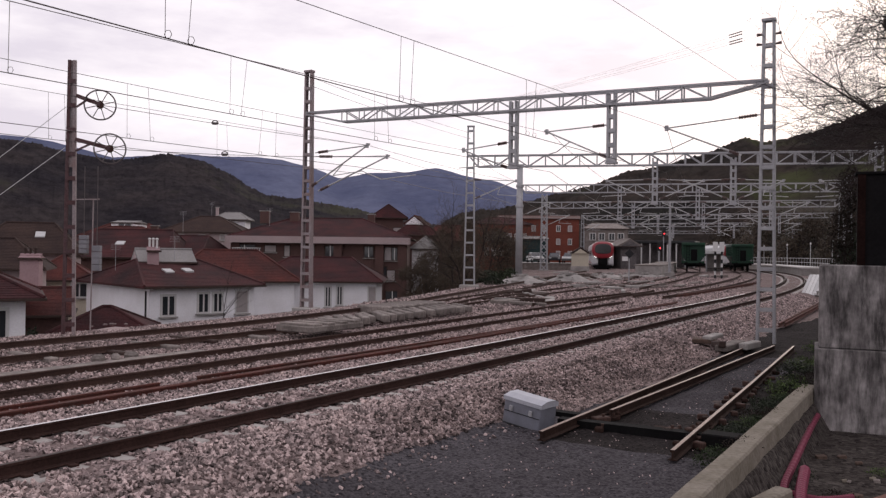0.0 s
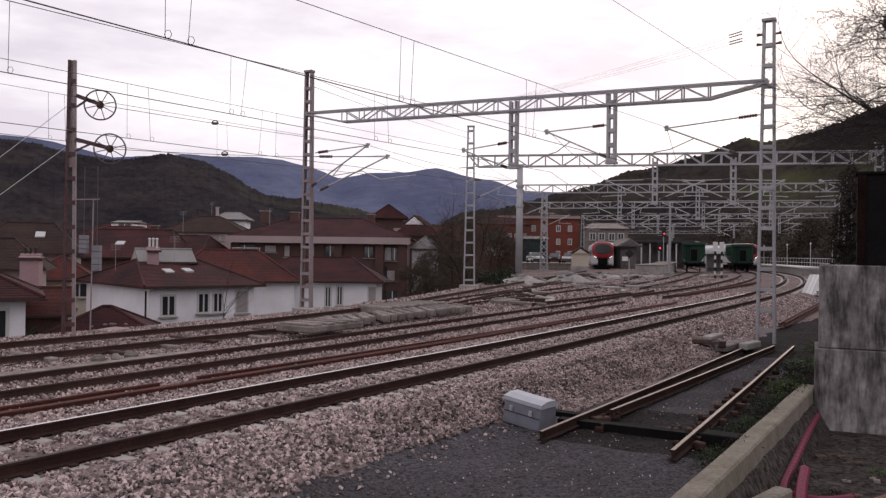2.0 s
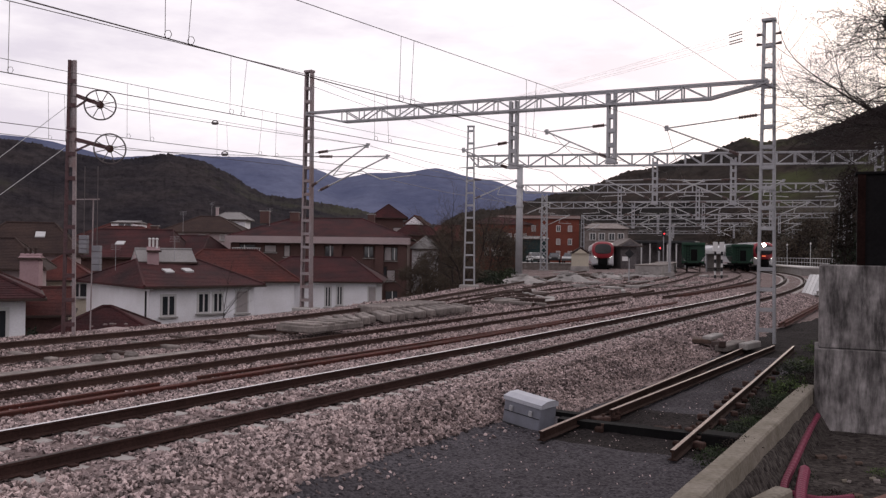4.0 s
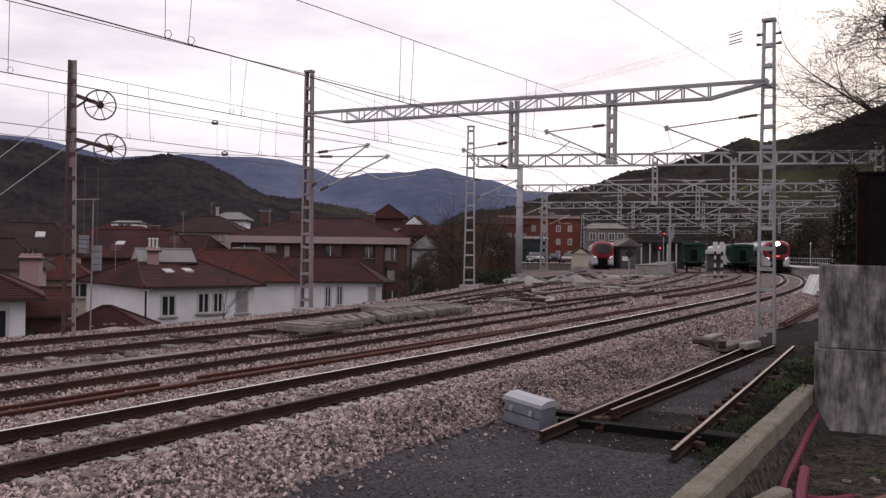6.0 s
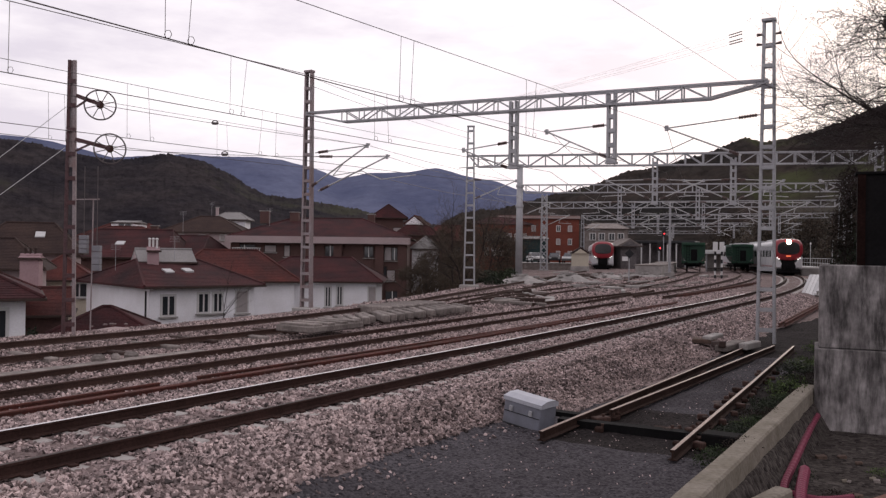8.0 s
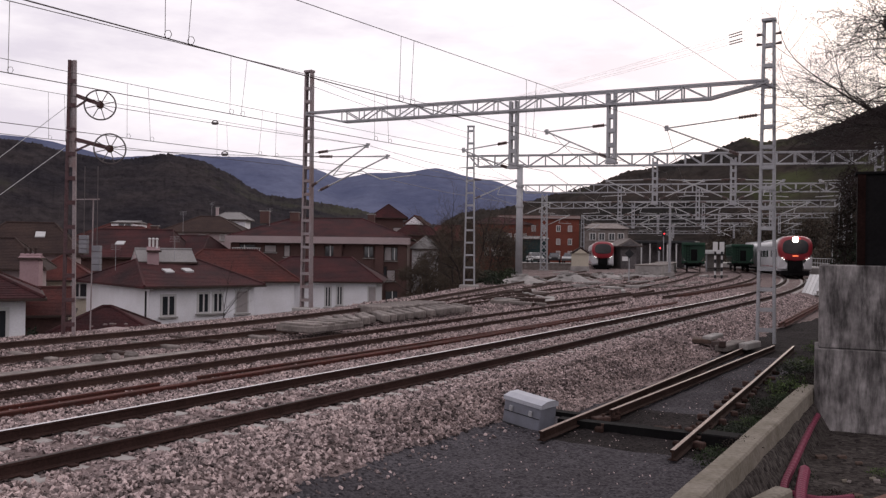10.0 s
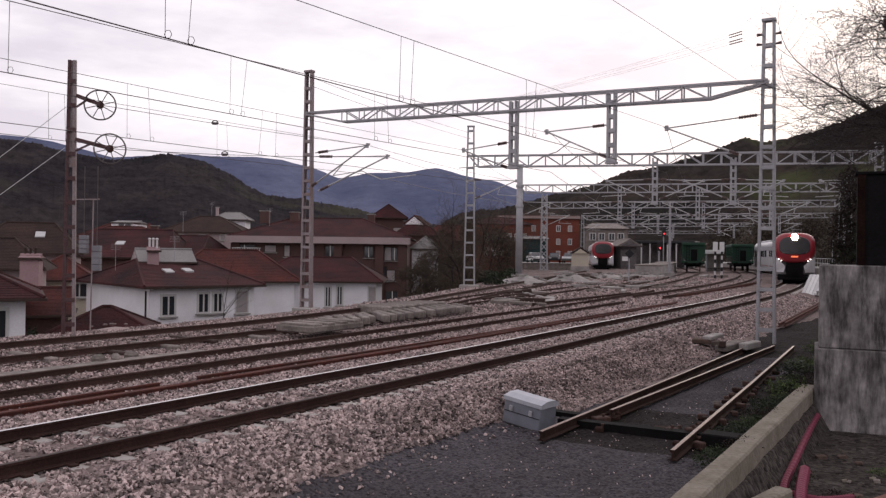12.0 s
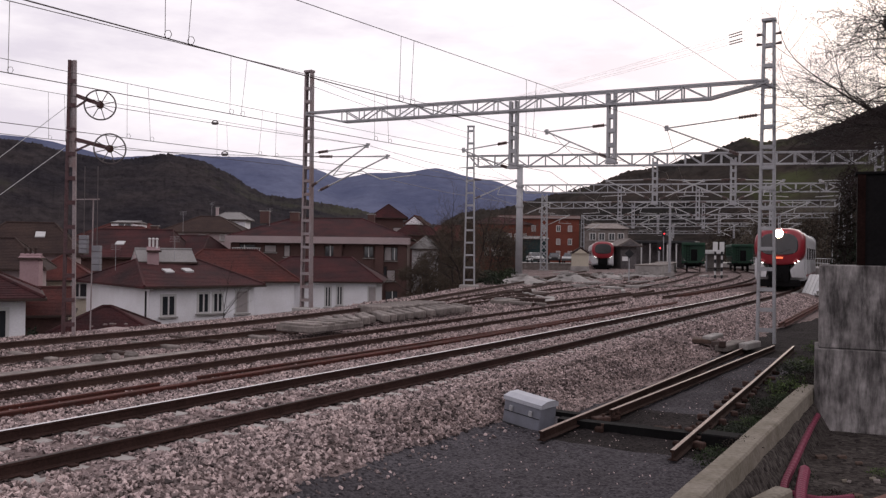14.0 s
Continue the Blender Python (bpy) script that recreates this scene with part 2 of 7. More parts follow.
def woodland(name, wood, bare, meadow, size, share, relief, depth=1.0):
    """A wooded slope: dark and bare woods in drifts, meadows in ragged patches, crowns as fine relief. size: metres of a crown; share: where meadows begin."""
    m = mat(name, wood, 1.0, vary=0.2, bump=0, spec=0.03)
    nt = m.node_tree
    b = nt.nodes["Principled BSDF"]
    co = nt.nodes.new("ShaderNodeTexCoord")

    def field(scale, detail, rough=0.6):
        n = nt.nodes.new("ShaderNodeTexNoise")
        n.inputs["Scale"].default_value, n.inputs["Detail"].default_value, n.inputs["Roughness"].default_value = scale, detail, rough
        nt.links.new(co.outputs["Object"], n.inputs["Vector"])
        return n.outputs["Fac"]

    def ramp(src, a, z, ca, cz):
        r = nt.nodes.new("ShaderNodeValToRGB")
        r.color_ramp.elements[0].position, r.color_ramp.elements[1].position = a, z
        r.color_ramp.elements[0].color, r.color_ramp.elements[1].color = (*ca, 1), (*cz, 1)
        nt.links.new(src, r.inputs["Fac"])
        return r.outputs["Color"]

    def mixed(kind, fac, a, z):
        x = nt.nodes.new("ShaderNodeMixRGB")
        x.blend_type = kind
        if isinstance(fac, float):
            x.inputs["Fac"].default_value = fac
        else:
            nt.links.new(fac, x.inputs["Fac"])
        nt.links.new(a, x.inputs["Color1"])
        nt.links.new(z, x.inputs["Color2"])
        return x.outputs["Color"]

    woods = ramp(field(0.09 / size, 6), 0.4, 0.6, wood, bare)
    crowns = ramp(field(0.9 / size, 4, 0.7), 0.32, 0.66, tuple(1 - depth * c for c in (0.5, 0.5, 0.48)), tuple(1 + depth * c for c in (0.32, 0.31, 0.28)))
    green = ramp(field(0.25 / size, 5), 0.35, 0.65, tuple(c * 0.75 for c in meadow), meadow)
    patch = ramp(field(0.05 / size, 7, 0.66), share, share + 0.07, (0, 0, 0), (1, 1, 1))
    nt.links.new(mixed("MIX", patch, mixed("MULTIPLY", 1.0, woods, crowns), green), b.inputs["Base Color"])
    bp = nt.nodes.new("ShaderNodeBump")
    bp.inputs["Strength"].default_value, bp.inputs["Distance"].default_value = 0.6 * depth, relief
    nt.links.new(field(0.9 / size, 4, 0.7), bp.inputs["Height"])
    nt.links.new(bp.outputs["Normal"], b.inputs["Normal"])
    return m


# distance haze put into the colours: far woods blued and paled
HILLFAR = woodland("haze_blue_mountain", (0.085, 0.098, 0.165), (0.118, 0.132, 0.205), (0.135, 0.15, 0.222), 45, 0.6, 12, depth=0.3)
# a little haze here too: wood colours lifted towards purple
HILLMID = woodland("wooded_hill", (0.0222, 0.02, 0.024), (0.04, 0.034, 0.0355), (0.05, 0.049, 0.037), 11, 0.575, 4, depth=0.8)
HILLNEAR = woodland("near_wooded_hill", (0.0165, 0.0155, 0.0148), (0.04, 0.0315, 0.0275), (0.056, 0.06, 0.03), 7, 0.565, 2)
SLABCON = mat("weathered_slab_concrete", (0.235, 0.205, 0.19), 0.95, vary=0.3, scale=1.8, fine=12, bump=0.5, size=0.02, own=0.18, color2=(0.14, 0.12, 0.11))


# ---- mesh tools ----
class Mesh:
    """Vertices and faces of one part, gathered from simple solids."""

    def __init__(self):
        self.v, self.f, self.m = [], [], []

    def add(self, verts, faces, slot=0):
        o = len(self.v)
        self.v += [tuple(p) for p in verts]
        self.f += [tuple(i + o for i in f) for f in faces]
        self.m += [slot] * len(faces)
        return self

    def box(self, c, size, rz=0.0, slot=0, bevel=0.0):
        sx, sy, sz = (a / 2 for a in size)
        ca, sa = math.cos(rz), math.sin(rz)
        if bevel:
            pts, faces, at = [], [], {}
            for i in (-1, 1):
                for j in (-1, 1):
                    for k in (-1, 1):
                        for ax in range(3):
                            p = [i * (sx - bevel), j * (sy - bevel), k * (sz - bevel)]
                            p[ax] = (i * sx, j * sy, k * sz)[ax]
                            at[i, j, k, ax] = len(pts)
                            pts.append(p)
            for ax in range(3):
                a, b = (ax + 1) % 3, (ax + 2) % 3
                for sgn in (-1, 1):
                    quad = []
                    for u, w in ((-1, -1), (1, -1), (1, 1), (-1, 1)):
                        key = [0, 0, 0]
                        key[ax], key[a], key[b] = sgn, u, w
                        quad.append(at[(*key, ax)])
                    faces.append(quad if sgn > 0 else quad[::-1])
                for u in (-1, 1):
                    for w in (-1, 1):
                        k0, k1 = [0, 0, 0], [0, 0, 0]
                        k0[ax], k1[ax] = -1, 1
                        k0[a] = k1[a] = u
                        k0[b] = k1[b] = w
                        q = [at[(*k0, a)], at[(*k1, a)], at[(*k1, b)], at[(*k0, b)]]
                        faces.append(q if u * w < 0 else q[::-1])
            for i in (-1, 1):
                for j in (-1, 1):
                    for k in (-1, 1):
                        q = [at[i, j, k, 0], at[i, j, k, 1], at[i, j, k, 2]]
                        faces.append(q if i * j * k > 0 else q[::-1])
        else:
            pts = [(i * sx, j * sy, k * sz) for i in (-1, 1) for j in (-1, 1) for k in (-1, 1)]
            faces = [(0, 1, 3, 2), (4, 6, 7, 5), (0, 4, 5, 1), (2, 3, 7, 6), (0, 2, 6, 4), (1, 5, 7, 3)]
        return self.add([(c[0] + ca * x - sa * y, c[1] + sa * x + ca * y, c[2] + z) for x, y, z in pts], faces, slot)

    def bar(self, p, q, w, h=None, slot=0):
        """A straight bar of w by h from p to q."""
        p, q, h = Vector(p), Vector(q), h or w
        ax = (q - p).normalized()
        side = ax.cross(Vector((0, 0, 1)))
        side = Vector((1, 0, 0)) if side.length < 1e-4 else side.normalized()
        up = side.cross(ax)
        pts = [e + side * i * w / 2 + up * j * h / 2 for e in (p, q) for i, j in ((-1, -1), (1, -1), (1, 1), (-1, 1))]
        return self.add(pts, [(3, 2, 1, 0), (4, 5, 6, 7), (0, 1, 5, 4), (1, 2, 6, 5), (2, 3, 7, 6), (3, 0, 4, 7)], slot)

    def tube(self, path, radius, sides=6, slot=0, caps=True):
        path = [Vector(p) for p in path]
        radii = radius if isinstance(radius, (list, tuple)) else [radius] * len(path)
        pts, faces = [], []
        for i, p in enumerate(path):
            ax = (path[min(i + 1, len(path) - 1)] - path[max(i - 1, 0)]).normalized()
            side = ax.cross(Vector((0, 0, 1)))
            side = Vector((1, 0, 0)) if side.length < 1e-3 else side.normalized()
            up = side.cross(ax)
            pts += [p + (side * math.cos(a) + up * math.sin(a)) * radii[i] for a in (2 * math.pi * k / sides for k in range(sides))]
        for i in range(len(path) - 1):
            for k in range(sides):
                a, b = i * sides + k, i * sides + (k + 1) % sides
                faces.append((a, b, b + sides, a + sides))
        if caps:
            faces += [tuple(range(sides))[::-1], tuple(range((len(path) - 1) * sides, len(path) * sides))]
        return self.add(pts, faces, slot)

    def sweep(self, section, frames, slot=0, caps=True):
        """Carry a closed section of (across, up) along frames of (place, across direction)."""
        k, pts, faces = len(section), [], []
        for p, side in frames:
            pts += [(p[0] + side[0] * a, p[1] + side[1] * a, p[2] + u) for a, u in section]
        for i in range(len(frames) - 1):
            for j in range(k):
                a, b = i * k + j, i * k + (j + 1) % k
                faces.append((a, b, b + k, a + k))
        if caps:
            faces += [tuple(range(k))[::-1], tuple(range((len(frames) - 1) * k, len(frames) * k))]
        return self.add(pts, faces, slot)

    def data(self, name, mats, origin=(0, 0, 0), smooth=False):
        me = bpy.data.meshes.new(name)
        o = origin
        me.from_pydata([(x - o[0], y - o[1], z - o[2]) for x, y, z in self.v], [], self.f)
        for m in (mats if isinstance(mats, (list, tuple)) else [mats]):
            me.materials.append(m)
        if isinstance(mats, (list, tuple)):
            me.polygons.foreach_set("material_index", self.m)
        if smooth:
            me.polygons.foreach_set("use_smooth", [True] * len(self.f))
        me.update()
        return me


def thing(name, at, label, category, group="", kind=""):
    ob = new(name)
    ob.location = at
    ob.empty_display_size = 0.2
    return tagged(ob, label, category, group, kind)


def solid(name, mesh, material, label, category="", group="", kind="", origin=(0, 0, 0), smooth=False):
    ob = new(name, mesh.data(name, material, origin, smooth))
    ob.location = origin
    return tagged(ob, label, category, group, kind)


def part(name, mesh, material, parent, label="", kind="", smooth=False, local=False):
    """One mesh under a thing or a part; its vertices are given in the world, or, with local, in its parent's space."""
    o, up = Vector((0, 0, 0)), parent
    while up and not local:
        o += up.location
        up = up.parent
    ob = new(name, mesh.data(name, material, o, smooth))
    ob.parent = parent
    return tagged(ob, label, kind=kind)


def piece(name, data, parent, at, rz=0.0):
    ob = new(name, data)
    ob.parent, ob.location, ob.rotation_euler = parent, at, (0, 0, rz)
    return ob


# ---- the plan: s along the line, n across it to the right ----
HEAD = radians(31)
DS, DN = (math.sin(HEAD), math.cos(HEAD)), (math.cos(HEAD), -math.sin(HEAD))


def plan(s, n):
    return s * DS[0] + n * DN[0], s * DS[1] + n * DN[1]


def grade(s):
    """Height of the rail heads: the line rises gently to the station."""
    return 0.0062 * (min(max(s, 20), 95) - 20)


class Path:
    """A way on the plan from (s, n), turned by some degrees to the left of the line, in straights and arcs (length, radius to the left)."""

    def __init__(self, s, n, turn, runs):
        self.p, self.a, self.runs = plan(s, n), HEAD - radians(turn), runs

    def at(self, d):
        (x, y), a = self.p, self.a
        for i, (length, r) in enumerate(self.runs):
            k = d if i == len(self.runs) - 1 else min(d, length)
            if r:
                b = a - k / r
                x, y = x - r * (math.cos(a) - math.cos(b)), y + r * (math.sin(a) - math.sin(b))
                a = b
            else:
                x, y = x + k * math.sin(a), y + k * math.cos(a)
            d -= k
            if d <= 0:
                break
        return x, y, a

    def frames(self, d0, d1, step, off=0.0, dz=0.0):
        k = max(1, round((d1 - d0) / step))
        out = []
        for i in range(k + 1):
            x, y, a = self.at(d0 + (d1 - d0) * i / k)
            side = (math.cos(a), -math.sin(a))
            x, y = x + side[0] * off, y + side[1] * off
            out.append(((x, y, grade(x * DS[0] + y * DS[1]) + dz), side))
        return out


MAIN = Path(-30, -10.5, -0.57, [(76.7, 0), (98.7, 259.4), (400, 377)])
YARD_C = Path(-30, -15.1, 0.25, [(75, 0)])
YARD_W2 = Path(48, -14.86, -0.05, [(3.7, 0), (300, 265)])
YARD_W1 = Path(46, -18.07, 6.53, [(17.7, 0), (300, 410)])
YARD_D = Path(-30, -19.4, 0, [(48, 0), (17, 70), (200, 0)])
GAUGE = 0.87


def axis_n(s):
    """Where the main line lies across the plan, for the shape of the ground."""
    return -9.8 - (max(0, min(s, 160) - 46) ** 2) / 600 - max(0, s - 160) * 0.4


def smooth_step(a, b, x):
    k = min(1, max(0, (x - a) / (b - a)))
    return k * k * (3 - 2 * k)


def shoulder(s):
    """How far the ballast reaches beside the main track, before the ash begins."""
    return 2.85 + 0.95 * smooth_step(13.6, 17.5, s)


def left_edge(s):
    return -13.8 - 24 * smooth_step(20, 120, s)


def ground_z(s, n):
    o = n - axis_n(s)
    base = grade(s)
    z = base - 0.19
    # shoulder of the ballast down to the ash ground
    z -= 0.42 * smooth_step(1.75, 3.3, o) * (1 - smooth_step(60, 90, s))
    # a channel behind the low wall, where the conduits lie
    if s < 24:
        z -= 0.6 * smooth_step(7.35, 7.6, o) * (1 - smooth_step(20, 22, s))
    # the wooded bank
    z += 2.6 * smooth_step(9.5, 14, o) * smooth_step(19, 25, s) * (1 - smooth_step(50, 80, s)) + 26 * smooth_step(13, 70, o) * smooth_step(18, 60, s)
    # the town lies lower
    drop = 6.5 * (1 - smooth_step(90, 220, s))
    z -= drop * smooth_step(0, 9, left_edge(s) - o)
    # hollow of the old yard
    if -9 < o < -2.2:
        z -= 0.05
    return z


# ---- ground ----
def build_ground():
    ss = [-60, -40, -25] + [-15 + 0.5 * i for i in range(40)] + [5 + 0.2 * i for i in range(150)] + [35 + 0.5 * i for i in range(50)] + [60 + 3 * i for i in range(40)] + [190, 230, 300, 400, 600, 900, 1400, 2200, 3400]
    nn = [-3000, -1500, -800, -400, -250, -160, -120, -90] + [-75 + 1.5 * i for i in range(27)] + [-34 + 0.4 * i for i in range(61)] + [-9.6 + 0.12 * i for i in range(40)] + [-4.8 + 0.3 * i for i in range(37)]
    nn += [6.5 + 1.5 * i for i in range(20)] + [45, 60, 80, 120, 200, 400, 800, 1600, 3000]
    verts, faces, slots = [], [], []
    for s in ss:
        for n in nn:
            x, y = plan(s, n)
            z = ground_z(s, n)
            if abs(n) < 60 and s < 160:
                z += 0.035 * noise.noise((x * 1.3, y * 1.3, 0)) + 0.02 * noise.noise((x * 4, y * 4, 3))
            verts.append((x, y, z))
    k = len(nn)
    for i in range(len(ss) - 1):
        for j in range(k - 1):
            s, n = (ss[i] + ss[i + 1]) / 2, (nn[j] + nn[j + 1]) / 2
            o = n - axis_n(s)
            wob = 0.35 * noise.noise((s * 0.9, n * 0.9, 7))
            if left_edge(s) - 0.8 < o < shoulder(s) + wob * 0.6 + 2.5 * smooth_step(36, 60, s):
                m = 0
            elif o > 0 and o < 7.6 + wob * 2 and s < 75 and (n < -2.6 or s > 26):
                # slot 5: darker ash by the turnout, along the wall and past the mast
                m = 5 if (12.9 < s < 16.6 and -5.9 < n) or (16 < s < 30 and n > -3.7 + wob) or s > 27 + 2 * wob else 1
            elif -2.62 < n < 5 and s < 26:
                m = 4
            elif n - axis_n(s) > 0 or (-60 < n and s < 160):
                m = 2
            else:
                m = 3
            faces.append((i * k + j, i * k + j + 1, (i + 1) * k + j + 1, (i + 1) * k + j))
            slots.append(m)
    mesh = Mesh()
    mesh.v, mesh.f, mesh.m = verts, [f[::-1] for f in faces], slots
    ob = solid("ground", mesh, [BALLAST, ASH, EARTH, FIELD, CHANNELBED, DARKASH], "pinkish ballast, dark ash and rough verge beside the railway", kind="structure", smooth=True)
    return ob


build_ground()


# ---- tracks ----
# the same rail head, darkened where no sky reflection shows
DULLTOP = mat("glintless_rail_head", (0.075, 0.06, 0.056), 0.75, 0.0, vary=0.2, scale=0.8, fine=20, bump=0.05)

RAIL_SECTION = [(-0.07, -0.16), (0.07, -0.16), (0.07, -0.148), (0.012, -0.13), (0.012, -0.04), (0.036, -0.03), (0.036, 0.0),
                (-0.036, 0.0), (-0.036, -0.03), (-0.012, -0.04), (-0.012, -0.13), (-0.07, -0.148)]


def rail(parent, path, d0, d1, off, dz, material, worn, step=2.0, label=""):
    mesh = Mesh()
    fr = path.frames(d0, d1, step, off, dz)
    mesh.sweep(RAIL_SECTION, fr)
    ob = part("rail", mesh, material, parent, label)
    if worn:
        # painted sky glint on the left rail only, up to 84 m
        for a, b, m in ((d0, 84, RAILTOP if off < 0 else DULLTOP), (84, d1, DULLTOP)):
            head = Mesh().sweep([(-0.031, 0.0005), (0.031, 0.0005), (0.026, 0.004), (0.0, 0.009), (-0.026, 0.004)], path.frames(a, b, step, off, dz))
            part("running_surface", head, m, ob, "worn top of the rail, sky glint set by colour")
    return ob


def sleeper_mesh():
    m = Mesh()
    for x, w, h in ((-0.9, 0.8, 0.0), (0.9, 0.8, 0.0)):
        m.box((x, 0, -0.10), (w, 0.27, 0.2), bevel=0.02)
    m.box((0, 0, -0.12), (1.0, 0.22, 0.18), bevel=0.02)
    for x in (-0.99, -0.75, 0.75, 0.99):
        m.box((x, 0, 0.015), (0.09, 0.12, 0.035), slot=1, bevel=0.01)
    return m.data("sleeper", [SLEEPER, RAIL])


SLEEPER_MESH = sleeper_mesh()


def track(name, path, d0, d1, label, material, worn, spread=GAUGE, dz=(0, 0), sleepers=True, depth=-0.168):
    x, y, a = path.at(d0)
    ob = thing(name, (x, y, 0), label, "railway track", kind="structure")
    rail(ob, path, d0, d1, -spread, dz[0], material, worn)
    rail(ob, path, d0, d1, spread, dz[1], material, worn)
    if sleepers:
        d = d0 + 0.3
        while d < min(d1, d0 + 175):
            (p, side), = path.frames(d, d, 1)[:1]
            q = piece("sleeper", SLEEPER_MESH, ob, (p[0] - x, p[1] - y, p[2] + depth + random.uniform(-0.012, 0.006)), math.atan2(side[1], side[0]))
            d += 0.6
    return ob


track("track_1", MAIN, 5, 260, "main track of dark steel rails on pale concrete sleepers", RAIL, True)
track("track_2", YARD_C, 0, 73, "old rusty rails of a half-lifted track in the ballast", RUSTDULL, False, dz=(-0.08, -0.06), sleepers=False)
track("track_3", YARD_W2, 0, 200, "rusty siding track that curves to the green wagons", RUSTDULL, False, sleepers=False)
track("track_4", YARD_W1, 12, 200, "rusty siding track beside the platform", RUSTDULL, False, sleepers=False)
track("track_5", YARD_D, 0, 130, "outer rusty track along the edge of the embankment", RUSTDULL, False, spread=0.95, dz=(0.1, 0.0), sleepers=False)


def loose_rail(s0, n0, s1, n1, z, material, label, k=6, bend=0.0):
    fr = []
    for i in range(k + 1):
        t = i / k
        x, y = plan(s0 + (s1 - s0) * t, n0 + (n1 - n0) * t + bend * math.sin(math.pi * t))
        a = HEAD
        fr.append(((x, y, z + grade(s0 + (s1 - s0) * t)), (math.cos(a), -math.sin(a))))
    m = Mesh().sweep([(a, u + 0.16) for a, u in RAIL_SECTION], fr)
    return solid("loose_rail", m, material, label, "rail", "spare rails beside the track", origin=fr[0][0])


for s0, n0, s1, n1 in ((-25, -13.62, 11.3, -13.28), (-25, -13.35, 44.5, -12.22), (12.3, -13.3, 45.5, -12.45), (-25, -13.15, 30, -12.7)):
    loose_rail(s0, n0, s1, n1, -0.285, RUST, "rust-red spare rail lying on the ballast")
loose_rail(50.5, -13.9, 78, -14.2, -0.2, RUST, "rust-red spare rail lying between two tracks")
loose_rail(51.5, -13.7, 74, -13.9, -0.2, RUST, "rust-red spare rail lying between two tracks")
loose_rail(37.0, -5.9, 55, -6.4, -0.5, RUST, "rust-red rail lying on the ash ground")
loose_rail(37.5, -5.75, 55, -6.2, -0.5, RUST, "rust-red rail lying on the ash ground")


# ---- masts and portals ----
def mast(x, y, z, height, wide, top, face, material, label, group, step=0.62, footing=True, deep=0.22, capped=True, other=None, web=0.0):
    """A battened lattice mast: two channel legs, plates between them. face: the way its ladder faces."""
    ob = thing("catenary_mast", (x, y, z), label, "catenary mast", group)
    ob.rotation_euler = (0, 0, face)
    leg = 0.095

    def half(h):
        return (wide + (top - wide) * h / height) / 2

    for sgn in (-1, 1):
        d2 = deep / 2
        sec = [(0, -d2), (-leg, -d2), (-leg, -d2 + 0.02), (-0.02, -d2 + 0.02), (-0.02, d2 - 0.02), (-leg, d2 - 0.02), (-leg, d2), (0, d2)]
        pts = [(sgn * (half(hh) + a), b, hh) for hh in (-0.3, height) for a, b in sec]
        faces = [(i, (i + 1) % 8, (i + 1) % 8 + 8, i + 8) for i in range(8)] + [(0, 3, 2, 1), (0, 7, 4, 3), (4, 7, 6, 5), (8, 9, 10, 11), (8, 11, 12, 15), (12, 13, 14, 15)]
        part("leg", Mesh().add(pts, faces if sgn < 0 else [f[::-1] for f in faces]), other if other and sgn > 0 else material, ob, local=True)
    h = 0.45
    while h < height - 0.3:
        for yy in (-deep / 2 - 0.012, deep / 2 + 0.012):
            part("batten", Mesh().box((0, yy, h), (half(h) * 2 - 0.02, 0.014, 0.13)), material, ob, local=True)
        h += step
    if web:
        part("web", Mesh().box((0, 0, (web + height) / 2), (top - 0.03, 0.03, height - web)), other or material, ob, local=True)
    if capped:
        m = Mesh().box((0, 0, height - 0.02), (top + 0.06, deep + 0.08, 0.1), bevel=0.01)
        part("cap", m, material, ob, local=True)
    if footing:
        part("foundation", Mesh().box((0, 0, -0.15), (wide + 0.5, deep + 0.6, 0.5), bevel=0.04), CONCRETE, ob, "concrete footing", local=True)
    return ob


def portal_beam(p, q, z0, z1, deep, label, taper=0.08, bays=17, thick=0.07, gap=0.4):
    """A lattice beam from mast p to mast q. z0, z1: the height of its lower boom at each end."""
    p, q = Vector((*p, z0)), Vector((*q, z1))
    ob = thing("portal_beam", p, label, "portal beam", "lattice beams over the tracks")
    along = q - p
    side = Vector((along.y, -along.x, 0)).normalized() * gap / 2

    def low(t):
        lift = deep * 0.85 * (max(0, taper - t) + max(0, t - 1 + taper)) / taper
        return p + along * t + Vector((0, 0, lift))

    def high(t):
        return p + along * t + Vector((0, 0, deep))

    for sgn in (-1, 1):
        for f, nm in ((low, "lower_boom"), (high, "upper_boom")):
            m = Mesh()
            for a, b in ((0, taper), (taper, 1 - taper), (1 - taper, 1)):
                m.bar(f(a) + side * sgn, f(b) + side * sgn, thick, thick)
            part(nm, m, GALV, ob)
        for i in range(bays + 1):
            t = taper + (1 - 2 * taper) * i / bays
            part("post", Mesh().bar(low(t) + side * sgn, high(t) + side * sgn, thick * 0.7), GALV, ob)
            if i < bays:
                t2 = taper + (1 - 2 * taper) * (i + 1) / bays
                a, b = (low(t), high(t2)) if i % 2 else (high(t), low(t2))
                part("diagonal", Mesh().bar(a + side * sgn, b + side * sgn, thick * 0.6), GALV, ob)
    for i in range(0, bays + 1, 2):
        t = taper + (1 - 2 * taper) * i / bays
        for f in (low, high):
            part("cross_tie", Mesh().bar(f(t) - side, f(t) + side, thick * 0.6), GALV, ob)
    return ob


